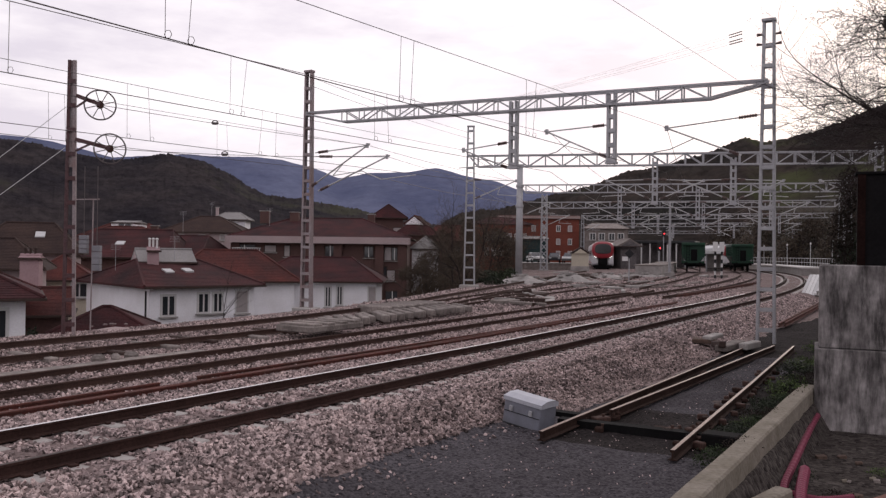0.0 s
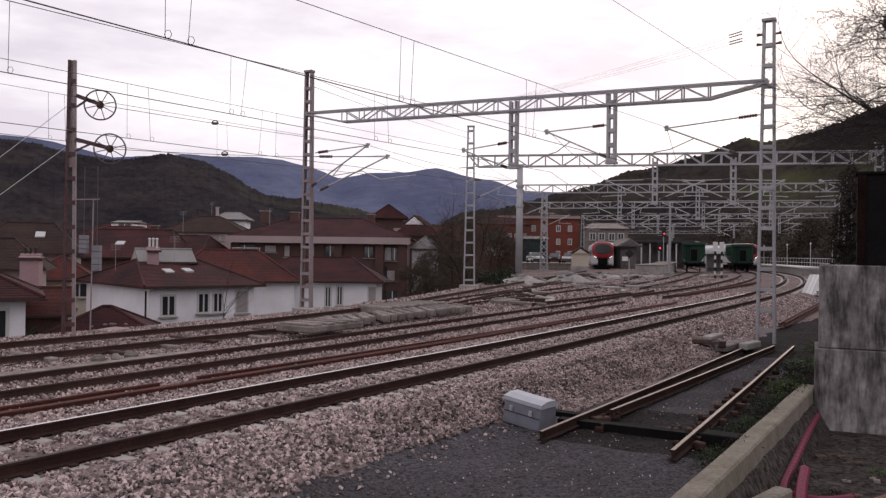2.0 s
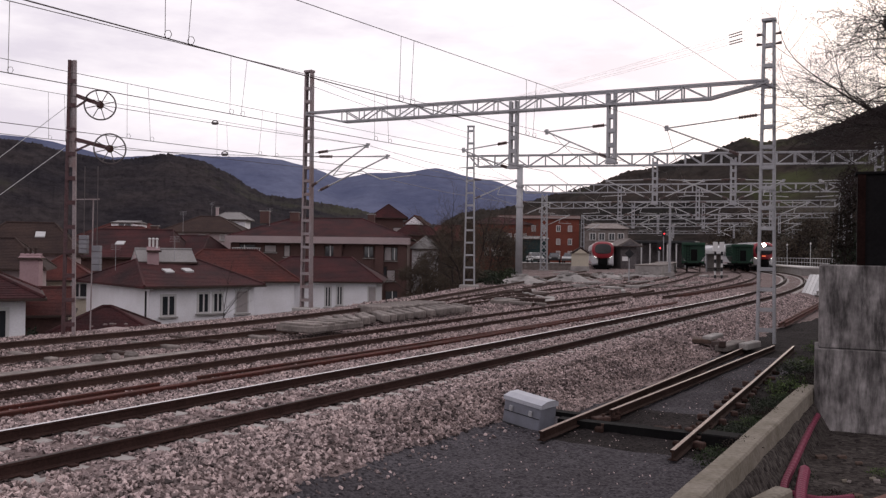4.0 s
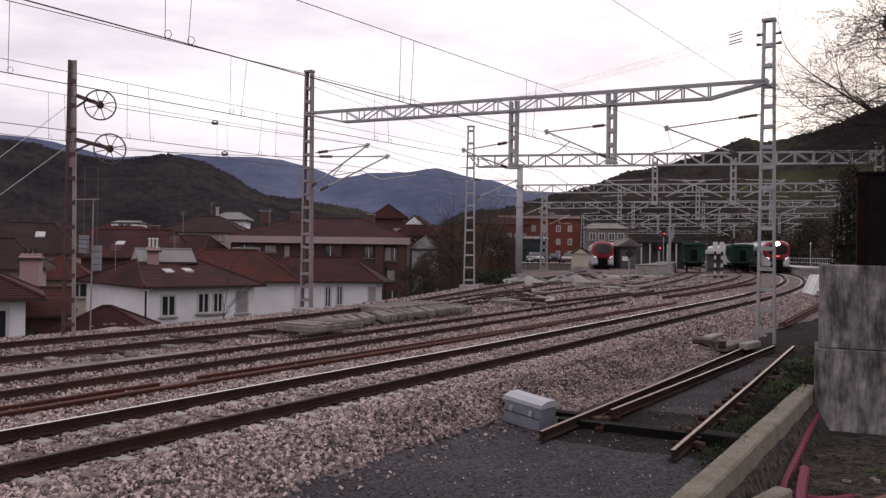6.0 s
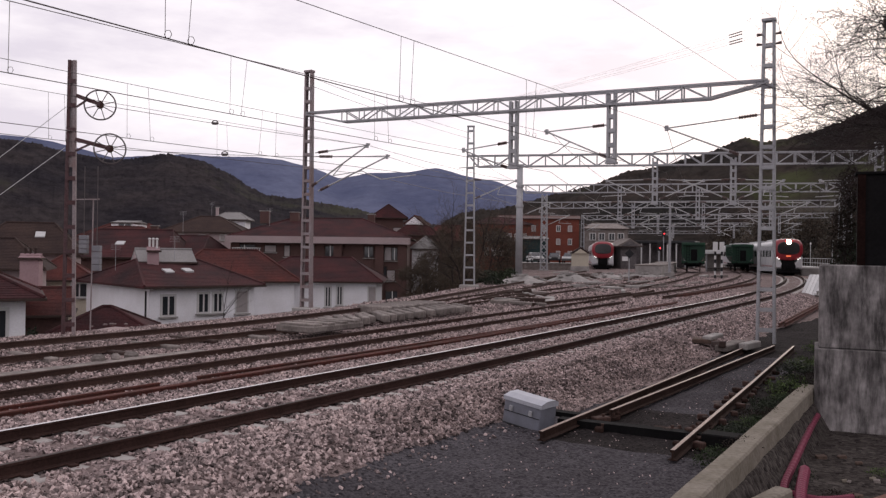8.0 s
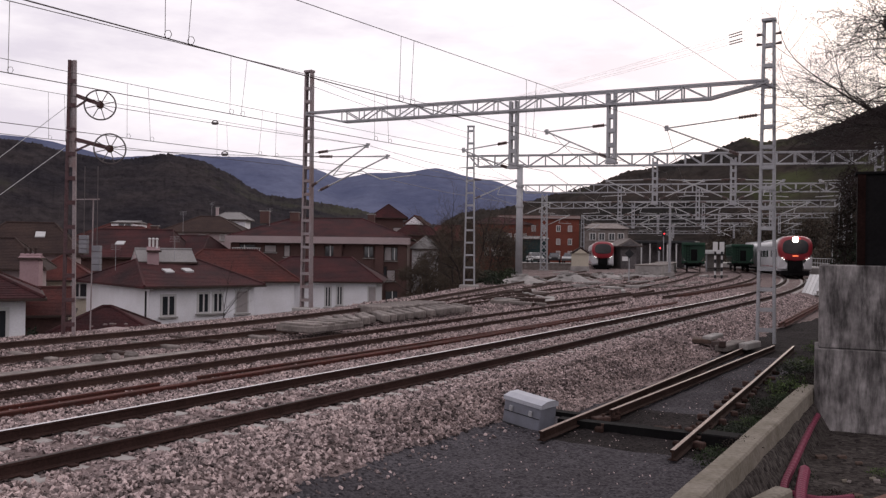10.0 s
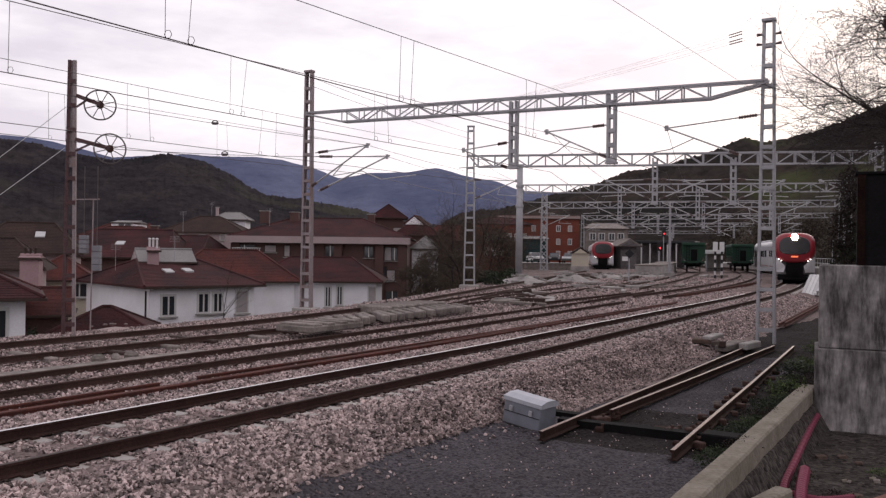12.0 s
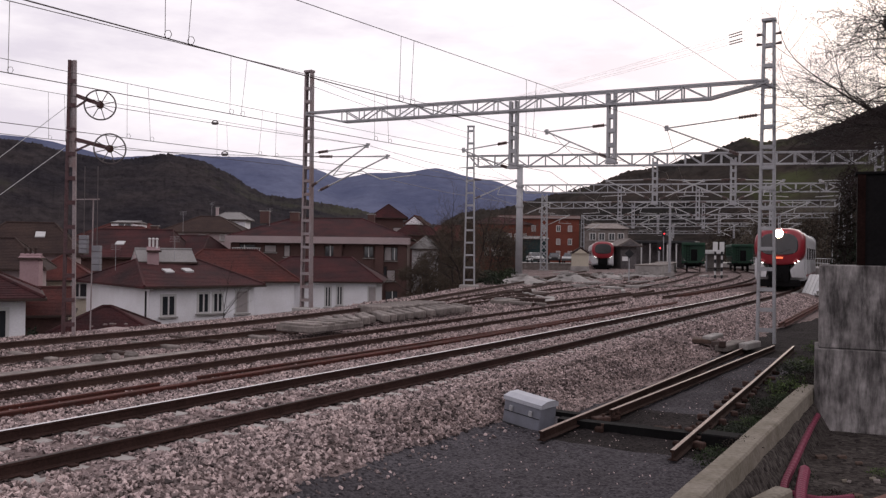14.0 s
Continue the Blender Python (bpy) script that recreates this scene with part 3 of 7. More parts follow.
def tube_mast(x, y, z, height):
    ob = thing("catenary_mast", (x, y, z), "plain round galvanised portal mast in the station yard", "catenary mast", "lattice masts")
    part("shaft", Mesh().tube([(0, 0, -0.2), (0, 0, height)], [0.37, 0.3], 14), GALV, ob, smooth=True, local=True)
    part("cap", Mesh().box((0, 0, height), (0.8, 0.8, 0.12), bevel=0.02), GALV, ob, local=True)
    for h in (0.62, 0.8):
        part("collar", Mesh().tube([(0, 0, height * h), (0, 0, height * h + 0.25)], 0.4, 14), GALV, ob, local=True)
    part("foundation", Mesh().box((0, 0, -0.1), (1.5, 1.3, 0.7), bevel=0.05), CONCRETE, ob, "concrete footing", local=True)
    return ob


def braced_mast(x, y, z, height, wide=0.9):
    ob = thing("catenary_mast", (x, y, z), "grey cross-braced lattice portal mast in the station yard", "catenary mast", "lattice masts")
    w = wide / 2
    for sx in (-1, 1):
        for sy in (-1, 1):
            part("leg", Mesh().bar((sx * w, sy * w * 0.6, -0.2), (sx * w * 0.7, sy * w * 0.5, height), 0.13), GALV, ob, local=True)
    k = 11
    for i in range(k):
        h0, h1 = height * i / k, height * (i + 1) / k
        a, b = w * (1 - 0.3 * i / k), w * (1 - 0.3 * (i + 1) / k)
        for sy in (-1, 1):
            part("brace", Mesh().bar((-a, sy * w * 0.6, h0), (b, sy * w * 0.6, h1), 0.08), GALV, ob, local=True)
            part("brace", Mesh().bar((a, sy * w * 0.62, h0), (-b, sy * w * 0.62, h1), 0.08), GALV, ob, local=True)
    part("foundation", Mesh().box((0, 0, -0.1), (wide + 0.6, wide + 0.5, 0.6), bevel=0.05), CONCRETE, ob, "concrete footing", local=True)
    return ob


def drop_post(p, q, t, z_top, z_bot, wide=0.36, label="grey steel drop post hanging from a portal beam"):
    x, y = p[0] + (q[0] - p[0]) * t, p[1] + (q[1] - p[1]) * t
    ob = thing("drop_post", (x, y, z_bot), label, "catenary support", "drop posts under the portals")
    ob.rotation_euler = (0, 0, math.atan2(q[1] - p[1], q[0] - p[0]))
    for sgn in (-1, 1):
        part("leg", Mesh().box((sgn * (wide / 2 - 0.05), 0, (z_top - z_bot) / 2), (0.1, 0.24, z_top - z_bot)), GALV, ob, local=True)
    h, k = 0.1, 0
    while h < z_top - z_bot:
        for yy in (-0.13, 0.13):
            part("batten", Mesh().box((0, yy, h), (wide - 0.01, 0.015, 0.16)), GALV, ob, local=True)
        h += 0.55
    part("foot_plate", Mesh().box((0, 0, -0.03), (wide + 0.08, 0.3, 0.08)), GALV, ob, local=True)
    return ob


M2, MR = (-6.38, 39.26), (11.46, 29.61)
FACE1 = math.atan2(MR[1] - M2[1], MR[0] - M2[0])
mast(*M2, -0.24, 11.2, 0.62, 0.40, FACE1, PAINTGREY, "tall grey lattice mast at the embankment's edge", "lattice masts")
mast(*MR, -0.23 - 0.3, 11.45, 0.66, 0.42, FACE1, GALV, "tall grey lattice mast beside the main track", "lattice masts", step=0.72, footing=False)
mast(-11.52, 25.81, -0.3, 8.6, 0.40, 0.24, radians(14), PRIMER, "weathered red tensioning mast with two spoked wheels", "lattice masts", step=0.75, footing=True, deep=0.14, capped=False, other=PAINTGREY, web=5.3)
portal_beam(M2, MR, 8.46, 8.24, 0.52, "grey lattice beam over the near tracks", taper=0.1)
for t, zb in ((0.517, 6.05), (0.72, 6.1)):
    drop_post(M2, MR, t, 8.75, zb)

PORTALS = [((1.92, 60.62), (29.3, 56.3), 8.75, 8.95), ((7.79, 85.64), (38.5, 79.5), 8.75, 8.85), ((13.7, 113.6), (49.0, 103.0), 8.75, 8.85),
           ((27.5, 165.0), (68.0, 142.0), 9.4, 9.4), ((38.0, 205.0), (88.0, 178.0), 9.4, 9.4), ((50.0, 270.0), (115.0, 235.0), 9.4, 9.4)]
for i, (p, q, z0, z1) in enumerate(PORTALS):
    portal_beam(p, q, z0, z1, 0.8, "grey lattice beam over the station yard", taper=0.02, bays=22, thick=0.1)
    face = math.atan2(q[1] - p[1], q[0] - p[0])
    for k, (x, y) in enumerate((p, q)):
        if k == 0 and i == 1:
            tube_mast(x, y, 0.2, 11.4)
            continue
        if k == 0 and i == 2:
            braced_mast(x, y, 0.2, 10.4)
            continue
        mast(x, y, -0.1 + grade(80) * 0.6, 11.6 if i == 0 and k == 0 else 10.2, 0.85, 0.5, face, GALV, "grey lattice portal mast in the station yard", "lattice masts", step=0.9)
    for t in ((0.47, 0.66) if i == 0 else (0.32, 0.56, 0.78)):
        drop_post(p, q, t, z0 + 0.6, z0 - 2.6, wide=0.4)


# ---- trains ----
def ring(y, w, z0, z1, r, k=5):
    """A rounded rectangle across a train at y: half width w, from z0 to z1."""
    out = []
    for cx, cz, a0 in ((w - r, z1 - r, 0), (-(w - r), z1 - r, 90), (-(w - 0.12), z0 + 0.12, 180), (w - 0.12, z0 + 0.12, 270)):
        rr = r if a0 < 180 else 0.12
        for i in range(k + 1):
            a = radians(a0 + 90 * i / k)
            out.append((cx + rr * math.cos(a), y, cz + rr * math.sin(a)))
    return out


def oval(y, w, zc, up, down, n_up, n_down, k=28):
    """A squared-off oval across a train at y, blunter above (n_up) than below (n_down)."""
    out = []
    for i in range(k):
        a = 2 * math.pi * i / k
        c, s = math.cos(a), math.sin(a)
        n = n_up if s >= 0 else n_down
        out.append((w * math.copysign(abs(c) ** (2 / n), c), y, zc + (up if s >= 0 else down) * math.copysign(abs(s) ** (2 / n), s)))
    return out


def loft(rings, caps=True):
    m, k = Mesh(), len(rings[0])
    faces = []
    for i in range(len(rings) - 1):
        for j in range(k):
            a, b = i * k + j, i * k + (j + 1) % k
            faces.append((a, b, b + k, a + k))
    if caps:
        faces += [tuple(range(k))[::-1], tuple(range((len(rings) - 1) * k, len(rings) * k))]
    return m.add([p for r in rings for p in r], faces)


def coach(name, length, label, cab, lit=True):
    """A commuter-train car along y, its front at y=0 and its length behind it (y<0), rail heads at z=0."""
    ob = thing(name, (0, 0, 0), label, "train car", "cars of the commuter trains")
    W = 1.66
    back = -length
    start = -1.6 if cab else -0.25
    mid = (back + start) / 2
    body = loft([ring(back + 0.25, W, 0.6, 4.08, 0.6), ring(start, W, 0.6, 4.08, 0.6)])
    part("body", body, WHITETRAIN, ob, local=True)
    part("roof_pod", Mesh().box((0, mid - 1, 4.14), (2.0, length * 0.6, 0.4), bevel=0.12), GREYTRAIN, ob, local=True)
    part("underframe", Mesh().box((0, mid, 0.5), (2.6, length - 2.0, 0.5), bevel=0.04), BLACK, ob, local=True)
    for yy in (back + 2.2, -3.4):
        bogie = part("bogie", Mesh().box((0, yy, 0.42), (2.2, 2.9, 0.35), bevel=0.05), BLACK, ob, local=True)
        for dy in (-1.1, 1.1):
            for sgn in (-1, 1):
                part("wheel", Mesh().tube([(sgn * 0.79, yy + dy, 0.43), (sgn * 0.92, yy + dy, 0.43)], 0.43, 16), BLACK, bogie, local=True)
    for sgn in (-1, 1):
        for k in range(4):
            yy = back + length * (0.115 + 0.225 * k)
            part("side_window", Mesh().box((sgn * (W + 0.004), yy, 2.5), (0.03, 2.0, 0.85), bevel=0.012), GLASS, ob, local=True)
        part("red_stripe", Mesh().box((sgn * (W + 0.004), mid, 0.95), (0.02, length - 2.8, 0.12)), REDTRAIN, ob, local=True)
        for k in range(3):
            yy = back + length * (0.2275 + 0.225 * k)
            door = part("door", Mesh().box((sgn * (W + 0.008), yy, 2.05), (0.03, 1.3, 2.2), bevel=0.012), WHITETRAIN, ob, local=True)
            part("door_pane", Mesh().box((sgn * (W + 0.026), yy, 2.5), (0.012, 0.85, 0.9), bevel=0.004), GLASS, door, local=True)
    if cab:
        shell = loft([oval(-1.65, W + 0.004, 3.0, 1.1, 1.0, 4.5, 3.5), oval(-0.9, W + 0.01, 2.98, 1.3, 1.3, 3.2, 3.0), oval(-0.4, W - 0.02, 2.97, 1.29, 1.32, 3.0, 2.6), oval(-0.1, W - 0.16, 2.95, 1.2, 1.26, 2.8, 2.4), oval(0.0, W - 0.34, 2.95, 1.03, 1.12, 2.7, 2.3)])
        part("nose", shell, REDTRAIN, ob, "glossy red rounded front of the cab", smooth=True, local=True)
        mask = loft([oval(-0.02, W - 0.40, 3.02, 0.92, 0.66, 2.9, 3.0), oval(0.05, W - 0.46, 3.02, 0.86, 0.6, 2.9, 3.0)])
        part("windscreen", mask, GLASS, ob, "large dark windscreen", local=True)
        if lit:
            part("display_panel", Mesh().box((0, 0.012, 2.2), (0.55, 0.03, 0.13), bevel=0.008), AMBERTEXT, ob, "lit orange destination display", local=True)
        part("badge", Mesh().box((0, -0.06, 1.87), (0.16, 0.08, 0.14), bevel=0.02), WHITETRAIN, ob, local=True)
        for sgn in (-1, 1):
            part("wiper", Mesh().bar((sgn * 0.08, 0.07, 2.5), (sgn * 0.72, 0.07, 2.8), 0.03), BLACK, ob, local=True)
        if lit:
            part("headlamp", Mesh().tube([(0, -0.05, 3.86), (0, 0.1, 3.86)], [0.3, 0.25], 18), HEADLIGHT, ob, "bright warm headlamp above the windscreen", local=True)
        for sgn in (-1, 1):
            skirt = Mesh()
            x0, x1 = (0.85, 1.6) if sgn > 0 else (-1.6, -0.85)
            inner, outer = (x0, x1) if sgn > 0 else (x1, x0)
            pts = [(inner, -0.12, 0.85), (outer, -0.5, 0.85), (outer, -0.4, 2.12), (outer - sgn * 0.3, -0.12, 1.98), (inner - sgn * 0.12, -0.04, 1.36)]
            rear = [(x, -1.7, z) for x, y, z in pts]
            f = [(0, 1, 2, 3, 4), (9, 8, 7, 6, 5), (0, 5, 6, 1), (1, 6, 7, 2), (2, 7, 8, 3), (3, 8, 9, 4), (4, 9, 5, 0)]
            skirt.add(pts + rear, f if sgn > 0 else [q[::-1] for q in f])
            part("fairing", skirt, WHITETRAIN, ob, "white corner fairing", local=True)
            for k in range(2):
                part("marker_light", Mesh().box((sgn * (1.26 - 0.2 * k), -0.05 + 0.02 * k, 1.98 - 0.14 * k), (0.11, 0.1, 0.08), bevel=0.015), SMALLLIGHT, ob, local=True)
        part("coupler", Mesh().box((0, -0.68, 1.2), (1.36, 1.0, 1.4), bevel=0.05), BLACK, ob, local=True)
        part("coupler_head", Mesh().tube([(0, -0.2, 1.0), (0, 0.22, 1.0)], 0.2, 12), BLACK, ob, local=True)
        part("snow_plough", Mesh().box((0, -0.55, 0.42), (2.75, 0.6, 0.5), bevel=0.08), BLACK, ob, local=True)
    return ob


TRAIN = [coach("train_front_car", 19.5, "red and white commuter train car with lit headlamp", True),
         coach("train_middle_car", 17.5, "white and red commuter train car coupled behind the front car", False),
         coach("train_rear_car", 17.5, "white and red commuter train car at the end of the set", False)]
LENGTHS = (19.5, 17.5, 17.5)


def car_pose(path, front, length):
    """Pose of a car whose nose is at distance front on the path and that faces back along it, towards the camera."""
    (a, _), = path.frames(front + 3.2, front + 3.2, 1)[:1]
    (b, _), = path.frames(front + length - 2.2, front + length - 2.2, 1)[:1]
    a, b = Vector(a), Vector(b)
    dirn = (a - b).normalized()
    yaw_ = math.atan2(-dirn.x, dirn.y)
    at = a + dirn * 3.2
    return Matrix.Translation((at.x, at.y, a.z)) @ Matrix.Rotation(yaw_, 4, "Z")


# ---- backdrop ----
def ridge(name, azimuths, dist, heights, depth, material, label, rough, seed, steps=160, foot=-10, rows=9, kind="structure", crowns=0.0):
    """A ridge of hills round the valley: crest heights given at azimuths in degrees, noise on the crest, slopes towards the camera."""
    verts, faces = [], []
    a0, a1 = azimuths[0], azimuths[-1]
    for i in range(steps + 1):
        az = a0 + (a1 - a0) * i / steps
        crest = float(np.interp(az, azimuths, heights))
        for r in range(rows + 1):
            t = r / rows
            dd = dist - depth * (1 - t)
            x, y = dd * math.sin(radians(az)), dd * math.cos(radians(az))
            lump = crowns * noise.noise((az * 14, r * 2.2, seed + 13)) + rough * (noise.noise((az * 0.35, r * 0.5, seed)) + 0.5 * noise.noise((az * 1.1, r, seed + 5)) + 0.3 * noise.noise((az * 3.5, r * 1.5, seed + 9)))
            z = foot + (crest - foot) * (t ** 0.8) + lump * (0.35 + 0.65 * t)
            verts.append((x, y, z))
    k = rows + 1
    for i in range(steps):
        for r in range(rows):
            a = i * k + r
            faces.append((a, a + k, a + k + 1, a + 1))
    m = Mesh().add(verts, faces)
    return solid(name, m, material, label, kind=kind, smooth=True)


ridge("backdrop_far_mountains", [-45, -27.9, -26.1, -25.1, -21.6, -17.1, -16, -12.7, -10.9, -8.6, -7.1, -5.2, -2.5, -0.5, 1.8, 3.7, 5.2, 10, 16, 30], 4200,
      [520, 502, 496, 486, 430, 462, 456, 460, 451, 409, 364, 398, 405, 430, 388, 362, 320, 300, 285, 280], 1100, HILLFAR, "wooded mountains beyond the valley, coloured blue for haze", 5, 3, steps=260, rows=18)
ridge("backdrop_left_hill", [-60, -40, -28, -26.1, -22.9, -21.5, -19.8, -18.3, -17.1, -16, -14.5, -13.1, -12, -10.1, -7.8, -5.6, -3.2, -1, 4.5, 12], 1500,
      [190, 175, 176, 170, 154, 153, 158, 166, 160, 155, 137, 114, 100, 95, 88, 77, 64, 54, 48, 40], 420, HILLMID, "dark wooded hill with bare winter trees", 5, 11, steps=900, rows=30, crowns=4.0)
ridge("backdrop_right_hill", [-6, -3, -1, 0, 1, 2.5, 4, 5.6, 8.3, 10.5, 12, 13.8, 15.6, 17.1, 18.8, 19.8, 20.5, 23.5, 25.1, 27.8, 32, 40, 60, 90], 620,
      [-12, 4, 17, 25, 31, 34.5, 37, 41, 48, 56.5, 61.5, 64.5, 70.5, 74.5, 83, 86.5, 82, 87, 93, 105, 120, 140, 150, 150], 220, HILLNEAR, "steep dark wooded hillside above the station", 2.2, 21, steps=800, rows=30, crowns=2.2)


# ---- cantilevers and wires ----
def between(p, q, t, z):
    return Vector((p[0] + (q[0] - p[0]) * t, p[1] + (q[1] - p[1]) * t, z))


def insulator(parent, a, b, r=0.07):
    """A ribbed insulator along a to b."""
    a, b = Vector(a), Vector(b)
    k, path, radii = 7, [], []
    for i in range(k):
        for f, rr in ((0.0, 0.45), (0.35, 1.0), (0.65, 1.0)):
            path.append(a.lerp(b, (i + f) / k))
            radii.append(r * rr)
    part("insulator", Mesh().tube(path, radii, 7), INSUL, parent, "brown ribbed insulator")


def cantilever(p, q, base, tip, foot, arm, material=PALESTEEL, r=0.035):
    """A bracket in the plane of a portal from p to q. base, tip: ends of the top tube; foot: low end of the strut; arm: ends of the steady arm, all (t, z)."""
    B, T, F = between(p, q, *base), between(p, q, *tip), between(p, q, *foot)
    ob = thing("cantilever", B, "steel cantilever bracket with insulators carrying the overhead wire", "catenary bracket", "cantilever brackets")
    part("top_tube", Mesh().tube([B, T], r * 0.8), material, ob)
    part("strut", Mesh().tube([F, T.lerp(F, -0.04)], r), material, ob)
    insulator(ob, B.lerp(T, 0.06), B.lerp(T, 0.25), r * 2.0)
    insulator(ob, F.lerp(T, 0.03), F.lerp(T, 0.16), r * 2.0)
    if arm:
        A0, A1 = between(p, q, *arm[0]), between(p, q, *arm[1])
        part("steady_arm", Mesh().tube([A0, A1], r * 0.6), material, ob)
        part("drop_bracket", Mesh().tube([A1, F.lerp(T, 0.62)], r * 0.6), material, ob)
    part("clamp", Mesh().box(T, (0.12, 0.12, 0.2)), GALV, ob)
    return ob


cantilever(M2, MR, (0.508, 7.09), (0.403, 6.86), (0.506, 6.02), ((0.393, 6.11), (0.468, 6.17)))
cantilever(M2, MR, (0.713, 7.55), (0.588, 7.42), (0.715, 6.25), ((0.59, 6.5), (0.61, 6.6)))
cantilever(M2, MR, (0.992, 7.58), (0.824, 7.28), (0.956, 6.15), ((0.80, 6.4), (0.83, 6.48)))
cantilever(M2, MR, (0.02, 7.1), (0.163, 7.3), (0.0, 5.42), ((0.149, 6.16), (0.07, 6.0)))
cantilever(M2, MR, (0.02, 6.93), (0.215, 6.75), (0.03, 5.31), ((0.288, 5.89), (0.2, 5.75)))
for k, (p, q, z0, z1) in enumerate(PORTALS[:5]):
    zb = z0 - 2.2
    for t in ((0.0, 0.47, 0.66, 0.985) if k == 0 else (0.0, 0.32, 0.56, 0.78)):
        sgn = 1 if t == 0 else -1
        wide = 3.3 / math.dist(p, q)
        cantilever(p, q, (t, zb + 1.3), (t + sgn * wide, zb + 1.2), (t + sgn * 0.01, zb - 0.1), ((t + sgn * wide * 1.1, zb + 0.1), (t + sgn * wide * 0.6, zb + 0.2)), r=0.04 + 0.006 * k)
        if t and k < 4:
            cantilever(p, q, (t, zb + 1.3), (t + wide, zb + 1.2), (t + 0.01, zb - 0.1), ((t + wide * 1.1, zb + 0.1), (t + wide * 0.6, zb + 0.2)), r=0.04 + 0.006 * k)


def wire(a, b, sag, r=0.012, label="dark overhead railway wire", k=14, name="overhead_wire", material=None):
    a, b = Vector(a), Vector(b)
    path = [a.lerp(b, i / k) - Vector((0, 0, 4 * sag * (i / k) * (1 - i / k))) for i in range(k + 1)]
    return solid(name, Mesh().tube(path, r * 0.82, 5), material or WIRE, label, "wire", "overhead wires", origin=a), path


def droppers(upper, lower, at, label="thin dropper between two overhead wires"):
    for t in at:
        i = t * (len(upper) - 1)
        j = int(i)
        a = upper[j].lerp(upper[min(j + 1, len(upper) - 1)], i - j)
        # nearest point of the lower wire beneath
        b = min((lower[n].lerp(lower[n + 1], m / 8) for n in range(len(lower) - 1) for m in range(8)), key=lambda v: (v - a).xy.length)
        ring_ = [b + Vector((0.05 * math.cos(u) + 0.04, 0, 0.05 + 0.06 * math.sin(u))) for u in (0, 1.05, 2.1, 3.15, 4.2, 5.25, 6.28)]
        ob = thing("dropper", b, label, "dropper wire", "droppers of the catenary")
        part("strand", Mesh().tube([a, b], 0.006, 4), WIRE, ob)
        part("eyelet", Mesh().tube(ring_, 0.005, 4), WIRE, ob)


def beyond(a, b, k):
    """The point on the line from a through b, k times as far."""
    a, b = Vector(a), Vector(b)
    return a + (b - a) * k


def pair(high, low, through_high, through_low, k, at, rh=0.009, rl=0.011):
    """A messenger and its contact wire from a portal back past the camera, with droppers."""
    _, up = wire(high, beyond(high, through_high, k), 0.05, rh)
    _, down = wire(low, beyond(low, through_low, k), 0.03, rl)
    droppers(up, down, at)


pair((8.32, 31.31, 7.31), (8.32, 31.31, 5.62), (-2.33, 13.79, 6.65), (-2.33, 13.79, 5.43), 2.2, (0.518, 0.507, 0.392, 0.382, 0.268, 0.255), rl=0.012)
pair((4.27, 33.5, 7.34), (4.27, 33.5, 5.8), (-7.43, 14.27, 6.75), (-7.43, 14.27, 5.5), 1.7, (0.589, 0.455, 0.442, 0.313, 0.298), rh=0.01)
pair((0.81, 35.37, 6.86), (0.81, 35.37, 5.6), (-9.64, 18.2, 6.66), (-9.64, 18.2, 5.25), 2.0, (0.42, 0.404, 0.3, 0.285))
pair((-3.48, 37.69, 7.3), (-3.48, 37.69, 6.0), (-12.3, 23.2, 7.08), (-12.3, 23.2, 5.68), 1.8, (0.51, 0.493, 0.295, 0.28))
WHEEL1, WHEEL2 = (-10.62, 25.75, 6.92), (-10.22, 25.55, 5.55)
_, t1 = wire(WHEEL1, (-3.48, 37.69, 7.32), 0.05, 0.012)
_, t2 = wire(WHEEL2, (-2.67, 37.26, 6.8), 0.12, 0.012)
for path, at in ((t1, 0.34), (t2, 0.33)):
    i = at * (len(path) - 1)
    c = path[int(i)].lerp(path[int(i) + 1], i % 1)
    ob = thing("wire_clamp", c, "dark fitting clamped on an overhead wire", "clamp")
    part("body", Mesh().box(c, (0.22, 0.1, 0.09), bevel=0.03), WIRE, ob)
    part("arch", Mesh().tube([c + Vector((0.12 * math.cos(u), 0, 0.11 * math.sin(u))) for u in (0, 0.6, 1.2, 1.8, 2.4, 3.14)], 0.02, 5), WIRE, ob)
# guy wires of the tensioning mast
wire((-11.7, 25.8, 6.85), (-15.6, 21.9, 1.75), 0.0, 0.012, "pale guy wire from the tensioning mast", name="guy_wire", material=PALESTEEL)
wire((-11.7, 25.8, 5.6), (-15.6, 21.9, 0.9), 0.0, 0.012, "pale guy wire from the tensioning mast", name="guy_wire", material=PALESTEEL)
# onward to the station
P2, Q2 = PORTALS[0][:2]
for a, t, z in (((8.32, 31.31, 7.31), 0.54, 7.75), ((8.32, 31.31, 5.62), 0.54, 6.0), ((4.27, 33.5, 7.34), 0.35, 7.75), ((4.27, 33.5, 5.8), 0.35, 6.0),
                ((0.81, 35.37, 6.86), 0.12, 7.7), ((0.81, 35.37, 5.6), 0.12, 6.0), ((-3.48, 37.69, 7.32), 0.11, 7.75), ((-3.48, 37.69, 6.0), 0.1, 6.2),
                ((-6.4, 39.2, 10.7), 0.0, 11.2), ((-6.4, 39.2, 10.3), 0.0, 10.8), ((-2.67, 37.26, 6.8), 0.1, 7.2)):
    wire(a, between(P2, Q2, t, z), 0.12, 0.013)
